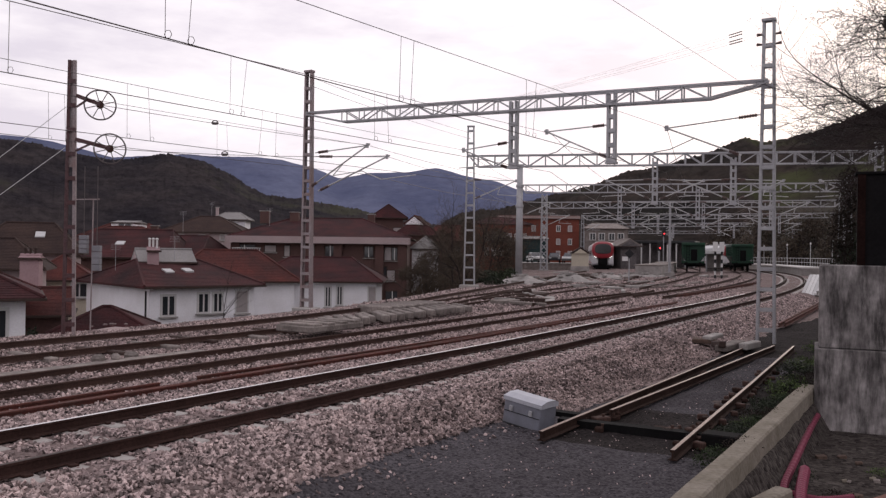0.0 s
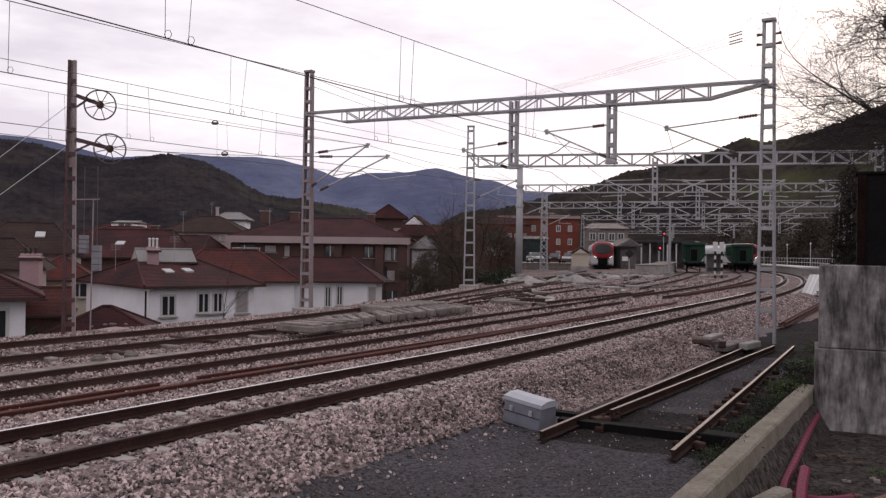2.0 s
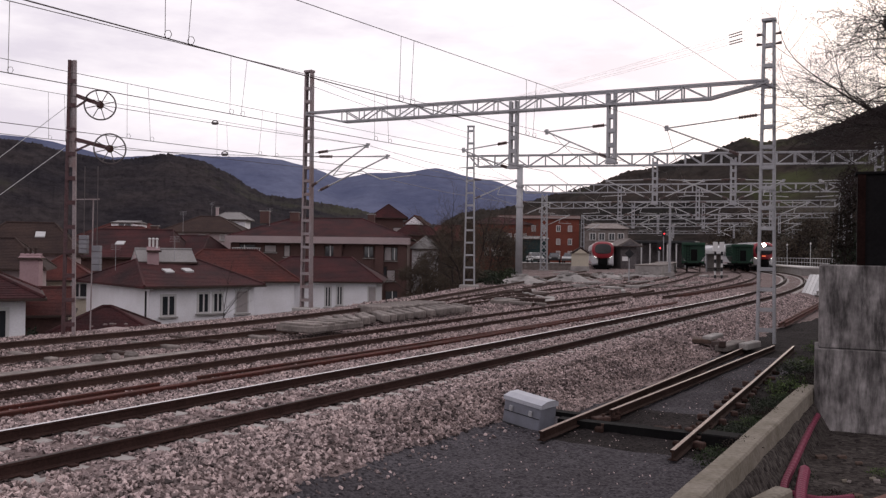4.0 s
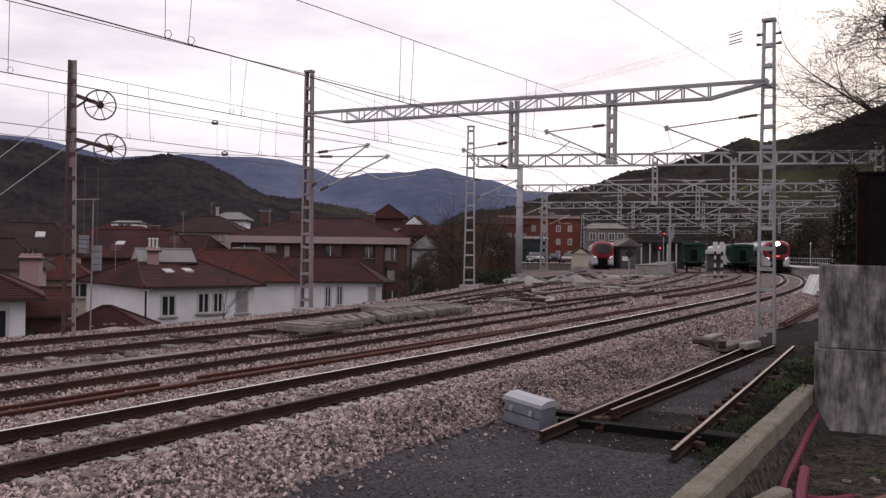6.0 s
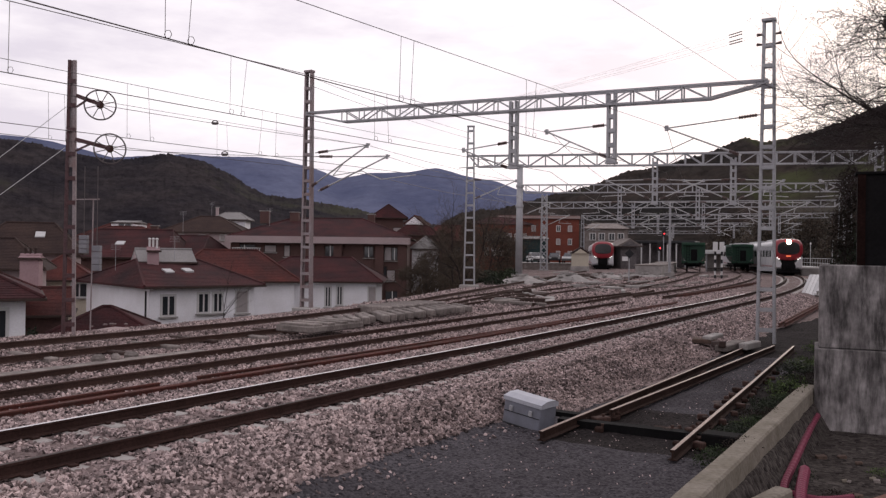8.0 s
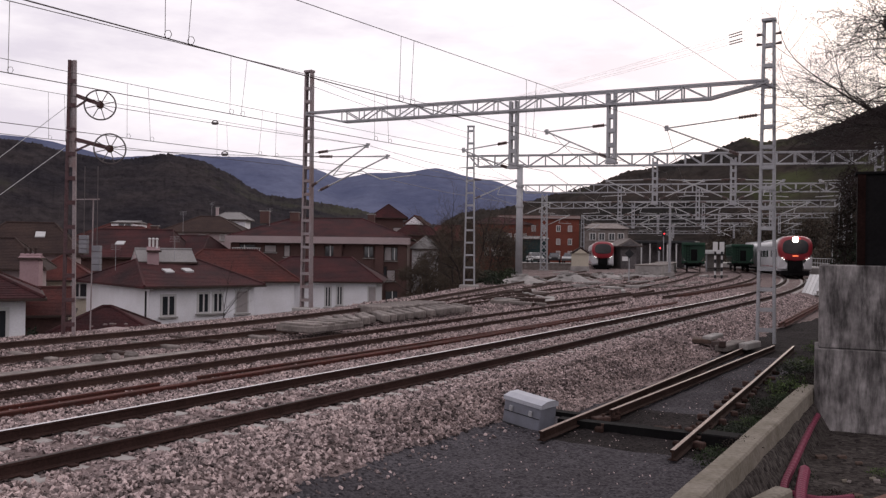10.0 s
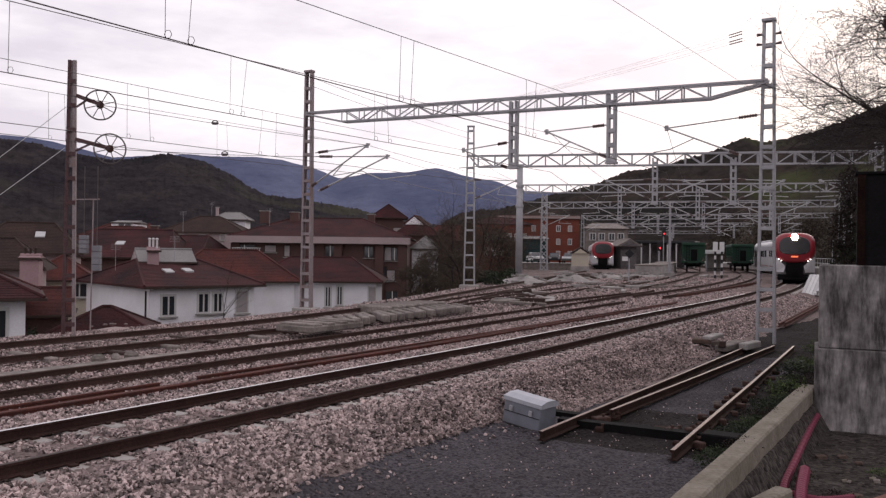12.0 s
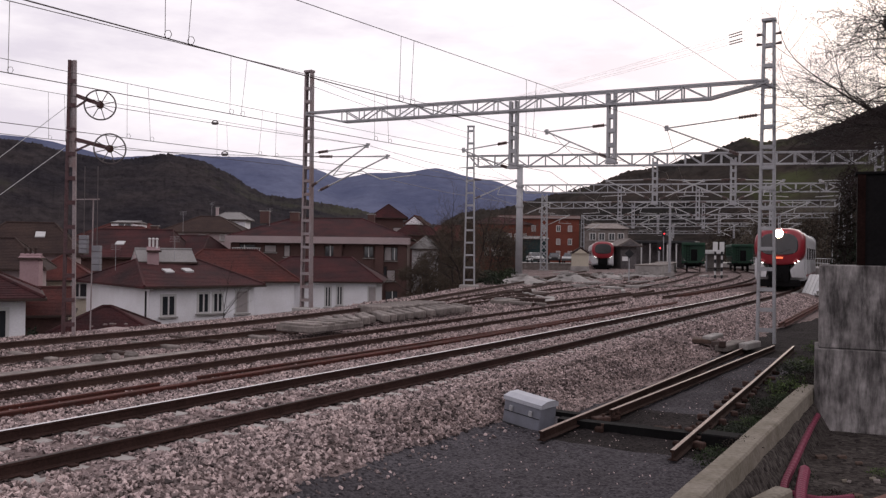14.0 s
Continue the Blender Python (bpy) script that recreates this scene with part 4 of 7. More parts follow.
for k in range(4):
    (p, q, z0, _), (p2, q2, z2, _) = PORTALS[k], PORTALS[k + 1]
    for t, u in ((0.12, 0.1), (0.35, 0.24), (0.54, 0.46), (0.74, 0.66)):
        for dz in (-1.0, -2.1):
            wire(between(p, q, t, z0 + dz), between(p2, q2, u, z2 + dz), 0.12, 0.014)
wire((29.3, 56.3, 8.59), beyond((29.3, 56.3, 8.59), (4.03, 19.5, 8.45), 1.4), 0.1, 0.007)
# feeders from the tall mast's head to the beam
for k in range(4):
    a = Vector((11.25, 29.7, 10.75 - 0.17 * (k // 2) * 1.6 - 0.1 * (k % 2)))
    b = between(M2, MR, 0.52, 8.95) + Vector((0.1 * k, 0.1 * k, 0))
    ob, path = wire(a, b, 0.05, 0.004, "thin feeder cable with an insulator from the mast's head")
    ob2 = thing("feeder_insulator", path[1], "dark insulator on a thin feeder cable", "insulator", "feeder insulators")
    insulator(ob2, path[1], path[1].lerp(path[2], 0.7), 0.026)
for dz in (0.1, 0.45):
    ob = thing("bracket", (11.46, 29.61, 10.5 - dz), "dark insulator bracket at a mast's head", "insulator")
    for sgn in (-1, 1):
        part("insulator", Mesh().tube([(11.46 + sgn * 0.2, 29.6 - sgn * 0.1, 10.5 - dz), (11.46 + sgn * 0.36, 29.6 - sgn * 0.2, 10.52 - dz)], [0.035, 0.06], 8), INSUL, ob)


def tension_wheel(c, arm_from, r=0.455):
    ob = thing("tension_wheel", c, "spoked iron tensioning wheel on an arm from the mast", "tensioning wheel", "tensioning wheels")
    yaw_ = radians(22)
    cx, sx = math.cos(yaw_), math.sin(yaw_)

    def pt(a, rad, off=0.0):
        return (c[0] + cx * rad * math.cos(a) + sx * off, c[1] + sx * rad * math.cos(a) - cx * off, c[2] + rad * math.sin(a))

    part("rim", Mesh().tube([pt(2 * math.pi * i / 32, r) for i in range(33)], 0.025, 6, caps=False), WIRE, ob)
    for i in range(8):
        a = 2 * math.pi * i / 8 + 0.3
        part("spoke", Mesh().bar(pt(a, 0.08), pt(a, r), 0.025), WIRE, ob)
    part("hub", Mesh().tube([pt(0, 0, -0.1), pt(0, 0, 0.1)], 0.11, 12), RUSTDULL, ob)
    arm = Mesh().bar(arm_from, pt(0, 0, 0.12), 0.07, 0.12).bar((arm_from[0], arm_from[1], arm_from[2] - 0.35), Vector(arm_from).lerp(Vector(c), 0.45), 0.05)
    part("arm", arm, PRIMER, ob)


tension_wheel(WHEEL1, (-11.35, 25.75, 7.2))
tension_wheel(WHEEL2, (-11.35, 25.75, 5.85))
WEIGHTGREY = mat("dark_weight_grey", (0.22, 0.22, 0.24), 0.7, vary=0.2)
for x, z, h in ((-10.95, 2.62, 0.55), (-10.55, 2.2, 0.78)):
    ob = thing("counterweight", (x, 25.5, z), "grey stack of tensioning weights hanging beside the mast", "counterweight", "counterweights")
    for k in range(4):
        part("weight", Mesh().box((x, 25.5, z + h * (k - 1.5) / 4), (0.24, 0.2, h / 4 - 0.008), bevel=0.015), WEIGHTGREY, ob)
    part("rod", Mesh().tube([(x, 25.5, z + h / 2), (x, 25.5, 5.0)], 0.012, 5), WIRE, ob)
ob = thing("guide_rod", (-10.72, 25.6, -0.3), "thin grey guide rod beside the tensioning mast", "rod")
part("rod", Mesh().tube([(-10.76, 25.6, -0.1), (-10.72, 25.6, 4.0)], 0.02, 6), PAINTGREY, ob)
part("bracket", Mesh().bar((-11.35, 25.75, 4.0), (-10.5, 25.5, 4.0), 0.035), PAINTGREY, ob)


# ---- the town ----
def house(name, cx, cy, w, d, yaw_, base, eave, ridge_z, wall_m, roof_m, label, hip=0.5, over=0.5, windows=(), chimneys=(), group="houses of the town", category="house", skylights=(), rows=True):
    """A house on a w by d plan turned by yaw_ degrees, its face towards -y. hip: how far the ridge is drawn in, in parts of d. windows: (face, u, z, width, height, shut)."""
    a = radians(yaw_)
    ca, sa = math.cos(a), math.sin(a)

    def P(x, y, z):
        return (cx + ca * x - sa * y, cy + sa * x + ca * y, z)

    ob = thing(name, (cx, cy, base), label, category, group)
    part("wall", Mesh().box((cx, cy, (base + eave) / 2), (w, d, eave - base), a), wall_m, ob)
    ew, ed = w / 2 + over, d / 2 + over
    rl = max(0.05, w / 2 - hip * d)
    if not hip:
        rl = ew
    lo = eave - 0.1
    roof = Mesh()
    pts = [P(-ew, -ed, lo), P(ew, -ed, lo), P(ew, ed, lo), P(-ew, ed, lo), P(-rl, 0, ridge_z), P(rl, 0, ridge_z)]
    up = [(x, y, z + 0.16) for x, y, z in pts]
    f = [(6, 7, 11, 10), (7, 8, 11), (8, 9, 10, 11), (9, 6, 10), (3, 2, 1, 0), (0, 1, 7, 6), (1, 2, 8, 7), (2, 3, 9, 8), (3, 0, 6, 9)]
    roof.add(pts + up, f)
    r = part("roof", roof, roof_m, ob)
    roof = Mesh()
    # courses of tiles, each a low step
    if rows:
        k = 20
        for i in range(1, k):
            t = i / k
            for sgn in (-1, 1):
                x = ew + (rl - ew) * t
                y, z = sgn * ed * (1 - t), lo + 0.16 + (ridge_z - lo) * t
                roof.bar(P(-x, y, z), P(x, y, z), 0.06, 0.02)
            if hip:
                for sgn in (-1, 1):
                    x, y, z = ew + (rl - ew) * t, ed * (1 - t), lo + 0.16 + (ridge_z - lo) * t
                    roof.bar(P(sgn * x, -y, z), P(sgn * x, y, z), 0.06, 0.02)
        part("tile_coursing", roof, roof_m, r, kind="stuff")
    rg = Mesh().tube([P(-rl, 0, ridge_z + 0.17), P(rl, 0, ridge_z + 0.17)], 0.1, 6)
    if hip:
        for sx in (-1, 1):
            for sy in (-1, 1):
                rg.tube([P(sx * ew, sy * ed, lo + 0.17), P(sx * rl, 0, ridge_z + 0.17)], 0.09, 6)
    part("ridge_capping", rg, roof_m, r)
    if not hip:
        for sx in (-1, 1):
            g0, g1 = sx * (ew - 0.02), sx * (ew + 0.02)
            tri = [P(g, y, z) for g in (g0, g1) for y, z in ((-ed + 0.3, lo), (ed - 0.3, lo), (0, ridge_z - 0.04))]
            part("gable", Mesh().add(tri, [(0, 1, 2), (5, 4, 3), (0, 3, 4, 1), (1, 4, 5, 2), (2, 5, 3, 0)]), wall_m, ob)
    gut = Mesh().bar(P(-ew, -ed - 0.05, lo + 0.06), P(ew, -ed - 0.05, lo + 0.06), 0.12, 0.12)
    part("gutter", gut, DARKWOOD, ob, "dark eaves gutter")
    part("gutter", Mesh().bar(P(ew + 0.05, -ed, lo + 0.06), P(ew + 0.05, ed, lo + 0.06), 0.12, 0.12), DARKWOOD, ob, "dark eaves gutter")
    for face, u, z, ww, hh, shut in windows:
        if face == "front":
            c, rot, off = P(u, -d / 2, z), a, lambda k, z2: P(u, -d / 2 - k, z2)
        else:
            c, rot, off = P(w / 2, u, z), a + math.pi / 2, lambda k, z2: P(w / 2 + k, u, z2)
        win = part("window", Mesh().box(off(0.0, z), (ww + 0.2, 0.1, hh + 0.2), rot), DARKWOOD if wall_m is BROWNBRICK else FRAMEW, ob)
        part("pane", Mesh().box(off(0.05, z), (ww, 0.04, hh) if shut else (ww - 0.1, 0.04, hh - 0.1), rot), SHUTTER if shut else WINDOW, win)
        if not shut:
            part("mullion", Mesh().box(off(0.075, z), (0.1, 0.03, hh), rot), FRAMEW, win)
        part("sill", Mesh().box(off(0.08, z - hh / 2 - 0.12), (ww + 0.35, 0.24, 0.09), rot), CONCRETE, win)
    for x, y, h, cw in chimneys:
        ch = part("chimney", Mesh().box(P(x, y, ridge_z + h / 2 - 0.6), (cw, cw, h), a), BROWNBRICK if wall_m is BROWNBRICK else PINKWALL, ob)
        part("chimney_cap", Mesh().box(P(x, y, ridge_z + h - 0.55), (cw + 0.16, cw + 0.16, 0.1), a), CONCRETE, ch)
    for x, t, ww in skylights:
        y, z = -ed * (1 - t), lo + 0.26 + (ridge_z - lo) * t
        slope = (ridge_z - lo) / ed
        m = Mesh()
        y2, z2 = y + 0.75, z + 0.75 * slope
        m.add([P(x - ww / 2, y, z), P(x + ww / 2, y, z), P(x + ww / 2, y2, z2), P(x - ww / 2, y2, z2), P(x - ww / 2, y, z - 0.15), P(x + ww / 2, y, z - 0.15), P(x + ww / 2, y2, z2 - 0.15), P(x - ww / 2, y2, z2 - 0.15)],
              [(0, 1, 2, 3), (0, 4, 5, 1), (1, 5, 6, 2), (2, 6, 7, 3), (3, 7, 4, 0)])
        part("skylight", m, PALESTEEL, ob, "shiny roof window")
    return ob


G = -6.5
E1, E2 = (0.752, 0.659), (-0.659, 0.752)
hx, hy = -18.2 + E1[0] * 3.6 + E2[0] * 5.8, 52 + E1[1] * 3.6 + E2[1] * 5.8
house("white_house", hx, hy, 7.2, 11.6, 41.2, G, 0.15, 1.62, WHITEWALL, ROOFTILE, "white rendered house with a dark red hipped roof", hip=0.12, over=0.55,
      windows=[("front", -2.4, -1.05, 0.85, 1.25, False), ("front", -0.05, -0.95, 0.7, 1.25, False), ("front", 0.95, -0.95, 0.6, 1.25, False), ("front", 2.7, -0.95, 0.8, 1.4, True)], skylights=[(-1.25, 0.46, 0.6), (0.15, 0.48, 0.6)])
house("roof_shed", -19.7, 59.0, 3.3, 2.4, 30, 0.6, 1.6, 2.35, PINKWALL, ROOFGREY, "grey fibre-cement roof shed on a house", hip=0, over=0.3, category="roof shed", rows=False)
house("white_house", -11.2, 77.0, 10.8, 9.6, 1.5, G, -0.1, 1.8, WHITEWALL, ROOFTILE, "white rendered house with a red tiled roof", hip=0.27,
      windows=[("front", -3.4, -1.5, 0.5, 1.7, False), ("front", 1.2, -1.4, 0.45, 1.7, False), ("front", 2.2, -1.3, 0.45, 1.6, False), ("front", 5.0, -1.3, 0.6, 1.5, True)])
house("brick_apartment_building", -14.9, 108.0, 21.0, 15.0, 0.6, G - 2, 4.1, 6.6, BROWNBRICK, ROOFTILE, "brown brick apartment building with a red roof and shuttered windows", hip=0.4, over=0.7, category="apartment building",
      windows=[("front", -9.0, 2.6, 2.6, 1.2, False), ("front", -5.9, 2.75, 1.3, 0.75, True), ("front", -3.9, 2.5, 0.6, 1.3, True), ("front", -0.9, 2.6, 0.5, 1.4, True), ("front", 1.3, 2.5, 1.3, 1.3, False),
               ("front", 5.9, 2.5, 1.1, 1.3, False), ("front", 8.2, 2.3, 0.8, 1.5, True), ("front", 9.0, 2.3, 0.7, 1.5, False), ("front", -8.2, 0.1, 1.4, 1.0, False), ("front", -6.0, 0.1, 1.6, 0.5, True), ("front", -3.6, 0.0, 1.2, 1.2, False),
               ("front", 3.4, 0.0, 1.2, 1.2, False), ("front", 7.6, -0.1, 1.0, 1.7, False), ("front", 8.6, -0.3, 0.9, 1.2, True), ("front", 10.0, -0.4, 0.4, 1.4, True), ("front", 8.8, -2.9, 1.6, 1.4, False), ("front", 5.0, -2.9, 1.3, 1.2, False)],
      chimneys=[(-7.9, -1, 1.5, 1.1), (-4.1, -1, 1.4, 1.1), (5.6, 0, 1.3, 0.9)])
# terrace with parked cars, and the wall that holds it
ob = thing("pavement_terrace", (16.4, 125.0, 0.0), "low concrete retaining wall of a paved terrace", "retaining wall", kind="structure")
part("body", Mesh().box((16.4, 125.0, 0.5), (9.6, 12.0, 1.4), radians(-12), bevel=0.03), SLABCON, ob)
part("coping", Mesh().box((16.4, 125.0, 1.235), (9.8, 12.2, 0.07), radians(-12), bevel=0.02), CONCRETE, ob)


def small_car(x, y, z, yaw_, paint, label):
    """A parked hatchback seen from its front: bonnet, cabin, lamps, bumper, wheels."""
    ob = thing("parked_car", (x, y, z), label, "car", "cars on the terrace")
    ob.rotation_euler = (0, 0, radians(yaw_))
    body = loft([[(sx * 0.84, yy, zz) for sx, zz in ((1, 0.35), (1, top), (-1, top), (-1, 0.35))] for yy, top in ((-2.0, 0.75), (-1.9, 0.85), (-0.9, 0.95), (1.5, 1.0), (1.95, 0.9))])
    part("body", body, paint, ob, local=True)
    cabin = loft([[(sx * w, yy, zz) for sx, w, zz in ((1, 0.8, 0.95), (1, w2, top), (-1, w2, top), (-1, 0.8, 0.95))] for yy, top, w2 in ((-0.95, 0.97, 0.78), (-0.25, 1.42, 0.62), (1.1, 1.45, 0.62), (1.75, 1.0, 0.76))])
    part("cabin", cabin, WINDOW, ob, "dark glazed cabin", local=True)
    part("roof", Mesh().box((0, 0.45, 1.45), (1.24, 1.35, 0.05), bevel=0.02), paint, ob, local=True)
    part("bumper", Mesh().box((0, -2.02, 0.48), (1.66, 0.12, 0.2), bevel=0.04), BLACKPAINT, ob, local=True)
    for sx in (-1, 1):
        part("headlight", Mesh().box((sx * 0.62, -1.99, 0.7), (0.3, 0.1, 0.14), bevel=0.03), PALESTEEL, ob, local=True)
        for yy in (-1.25, 1.25):
            part("wheel", Mesh().tube([(sx * 0.7, yy, 0.3), (sx * 0.86, yy, 0.3)], 0.3, 12), BLACK, ob, local=True)


small_car(13.4, 121.5, 1.27, 8, WHITEPLASTIC, "white hatchback parked on the terrace")
small_car(16.2, 121.6, 1.27, -6, BLACKPAINT, "dark hatchback parked on the terrace")
small_car(18.3, 121.4, 1.27, -14, PALESTEEL, "silver hatchback parked on the terrace")

# balcony and light eaves band of the apartment building
ob = thing("balcony", (-23.4, 100.2, 1.9), "pale railed balcony on a brick building", "balcony")
part("slab", Mesh().box((-23.4, 100.0, 1.85), (3.4, 1.2, 0.18)), CONCRETE, ob)
for i in range(12):
    part("baluster", Mesh().box((-25.0 + i * 0.29, 99.45, 2.35), (0.05, 0.05, 0.85)), FRAMEW, ob)
part("handrail", Mesh().box((-23.4, 99.45, 2.8), (3.4, 0.07, 0.07)), FRAMEW, ob)
ob = thing("eaves_band", (-14.9, 100.2, 3.7), "pale concrete band under the eaves of a brick building", "fascia")
part("band", Mesh().box((-14.9, 99.62, 3.85), (22.0, 0.5, 0.8), radians(0.6)), PINKWALL, ob)
for x in (-24.9, -16.4, -12.6, -7.6, -4.9):
    ob = thing("brick_pier", (x, 100.3, -3.0), "shallow brown brick pier on the apartment building's front", "pier", "brick piers")
    part("shaft", Mesh().box((x, 100.25, 0.2), (1.0, 0.5, 6.4), radians(0.6)), BROWNBRICK, ob)

house("white_house", -25.4, 38.6, 11.0, 7.0, 27, G, 0.2, 2.0, WHITEWALL, ROOFTILE, "white rendered house with deep dark eaves", hip=0.45, over=0.75,
      windows=[("front", 4.3, -1.1, 0.9, 1.6, False)])
house("low_shed", -17.3, 43.2, 4.2, 4.2, 16, G, -1.7, -0.65, BROWNBRICK, ROOFTILE, "low shed with a dark red hipped roof", hip=0.45, over=0.4, category="shed")
house("low_shed", -23.4, 46.5, 4.6, 5.0, 22, G, -1.1, 0.1, BROWNBRICK, ROOFRED, "low shed with a red tiled roof", hip=0, over=0.4, category="shed")
house("pink_stair_tower", -24.25, 49.3, 1.12, 0.5, 0, G, 1.88, 1.9, PINKSTACK, PINKSTACK, "pink rendered chimney stack with three small pots", hip=0, over=0.06, category="chimney stack", rows=False)
house("white_house_wing", -16.9, 66.5, 9.0, 8.0, 18, G, 0.15, 2.35, WHITEWALL, ROOFRED, "rear wing of a white house under a bright red roof", hip=0.3, over=0.5)
house("roof_chimney", -19.75, 57.0, 0.75, 0.6, 20, 0.6, 2.4, 2.42, PINKSTACK, PINKSTACK, "pink rendered chimney on a dark roof", hip=0, over=0.05, category="chimney stack", rows=False)
for x, y, z in ((-24.6, 49.3, 1.95), (-24.3, 49.3, 1.95), (-24.0, 49.3, 1.95), (-20.0, 57.0, 2.65), (-19.75, 57.0, 2.65), (-19.5, 57.0, 2.65)):
    ob = thing("chimney_pot", (x, y, z), "small dark chimney pot on a pink stack", "chimney pot", "chimney pots")
    part("flue", Mesh().tube([(x, y, z - 0.1), (x, y, z + 0.5)], 0.075, 8), DARKWOOD if y < 50 else FRAMEW, ob)
    part("cowl", Mesh().tube([(x, y, z + 0.52), (x, y, z + 0.62)], [0.13, 0.05], 8), DARKWOOD if y < 50 else FRAMEW, ob)
house("cream_house", -33.2, 60.0, 8.0, 7.0, 20, G, 1.0, 3.0, PINKWALL, ROOFOLIVE, "cream house with a mossy roof", hip=0.25, over=0.6, windows=[("front", 1.0, -0.4, 1.0, 1.2, False), ("front", 3.2, -0.4, 1.0, 1.2, False)])
house("cream_house", -37.5, 76.0, 8.0, 8.0, 20, G, 2.0, 4.6, PINKWALL, ROOFOLIVE, "cream house with a brown gabled roof", hip=0.25, over=0.6, skylights=[(1.0, 0.5, 0.8)])
house("cream_house", -31.8, 70.0, 4.6, 6.0, 20, G, -0.1, 1.7, CREAM, ROOFRED, "cream house with shuttered windows under a red roof", hip=0.4, over=0.5, windows=[("front", -1.8, -0.9, 1.6, 1.1, True), ("front", 1.5, -0.9, 1.2, 1.1, False)])
house("long_tenement", -33.9, 92.0, 10.2, 12.0, 4, G, 1.6, 4.45, BROWNBRICK, ROOFTILE, "long house with a broad dark red roof", hip=0.08, over=0.6, skylights=[(-0.5, 0.42, 0.9)], chimneys=[(2, 0.5, 1.2, 0.7)])
house("long_tenement", -30.0, 97.0, 7.8, 12.0, -6, G, 1.4, 3.95, BROWNBRICK, ROOFTILE, "dark red roofed house beside the brick building", hip=0.08, over=0.6, chimneys=[(-3.6, 0, 1.0, 0.6)])
house("white_attic_house", -39.8, 106.0, 3.0, 4.0, 0, G, 5.75, 5.85, WHITEWALL, ROOFGREY, "small white attic storey above the roofs", hip=0, over=0.06, rows=False, windows=[("front", 0.2, 5.45, 1.6, 0.4, False)])
house("gabled_house", -34.6, 124.0, 11.0, 9.0, 2, G, 5.0, 7.3, PINKWALL, ROOFOLIVE, "house with a broad mossy hipped roof", hip=0.45, over=0.6, windows=[("front", -3.0, 4.3, 0.8, 0.7, True), ("front", 0.0, 4.3, 0.8, 0.7, True), ("front", 3.0, 4.3, 0.8, 0.7, True)])
house("white_gable_attic", -32.6, 129.5, 4.6, 4.0, 2, G, 7.15, 8.15, WHITEWALL, ROOFGREY, "low white gabled attic behind a mossy roof", hip=0.3, over=0.5, rows=False, chimneys=[(-2.4, 0, 1.5, 0.4)])
house("brick_tower_house", -8.8, 134.0, 4.6, 4.6, 4, G, 7.9, 10.0, BROWNBRICK, ROOFTILE, "square brick house with a pyramid roof", hip=0.5, over=0.7, windows=[("front", 1.6, 5.6, 1.6, 1.5, True)])
house("red_roofed_house", -3.9, 124.0, 6.0, 5.0, 0, G, 5.0, 6.4, BROWNBRICK, ROOFTILE, "low brick house with a dark red roof among trees", hip=0.3, over=0.4)
house("white_gabled_house", -4.0, 130.0, 4.5, 2.6, 80, G, 6.9, 8.0, WHITEWALL, ROOFRED, "white gabled house among trees", hip=0, over=0.4)
house("grey_house", -2.4, 116.0, 3.6, 5.0, 0, G, 3.0, 4.6, WHITEWALL, ROOFGREY, "pale grey house half hidden by brush", hip=0.4, over=0.3, windows=[("front", 0.0, 0.6, 1.2, 1.3, True)])
house("red_roofed_house", 1.0, 150.0, 9.0, 8.0, 0, G, 4.6, 7.3, BROWNBRICK, ROOFRED, "brick house with a red roof among trees", hip=0.3, over=0.5, windows=[("front", -2.5, 3.0, 1.2, 1.3, True), ("front", 1.5, 3.0, 1.2, 1.3, False)])
wins = [("front", x, z, 0.75, 1.2, (i + j) % 3 != 0) for i, x in enumerate((-7.6, -4.6, -1.0, 1.2, 4.6, 7.2)) for j, z in enumerate((2.6, 5.4, 8.4))]
house("orange_brick_block", 22.5, 197.0, 18.5, 12.0, -8, -1.0, 10.6, 11.4, ORANGEBRICK, BROWNBRICK, "orange brick apartment block with pale windows", hip=0, over=0.3, windows=wins, category="apartment building", rows=False)
house("orange_brick_block", 12.0, 178.0, 11.0, 10.0, 10, -1.0, 8.6, 10.0, ORANGEBRICK, ROOFTILE, "lower orange brick block with a tiled roof", hip=0.3, over=0.4, category="apartment building",
      windows=[("front", x, z, 0.8, 1.5, True) for x in (-4, -2.4, -0.8, 0.8, 2.4, 4) for z in (5.9, 2.9)])
house("grey_block", 37.0, 192.0, 9.6, 10.0, -6, -1.0, 8.4, 9.6, SLABCON, SLABCON, "grey block behind the station", hip=0.2, over=0.3, category="building", rows=False, windows=[("front", x, 6.6, 1.2, 1.5, False) for x in (-3, -1, 1.2, 3.2)])
house("roof_hut", -20.0, 118.0, 12.0, 10.0, 0, G, 4.2, 6.4, PINKWALL, ROOFRED, "house with a red roof behind the brick building", hip=0.4, over=0.5)
house("cream_house", -38.0, 100.0, 12.0, 10.0, 0, G, 2.6, 5.0, CREAM, ROOFRED, "cream house with a red roof at the town's edge", hip=0.4, over=0.5)
house("cream_house", -48.0, 128.0, 14.0, 10.0, 0, G, 3.6, 6.2, WHITEWALL, ROOFRED, "white house with a red roof at the foot of the hill", hip=0.4, over=0.5)

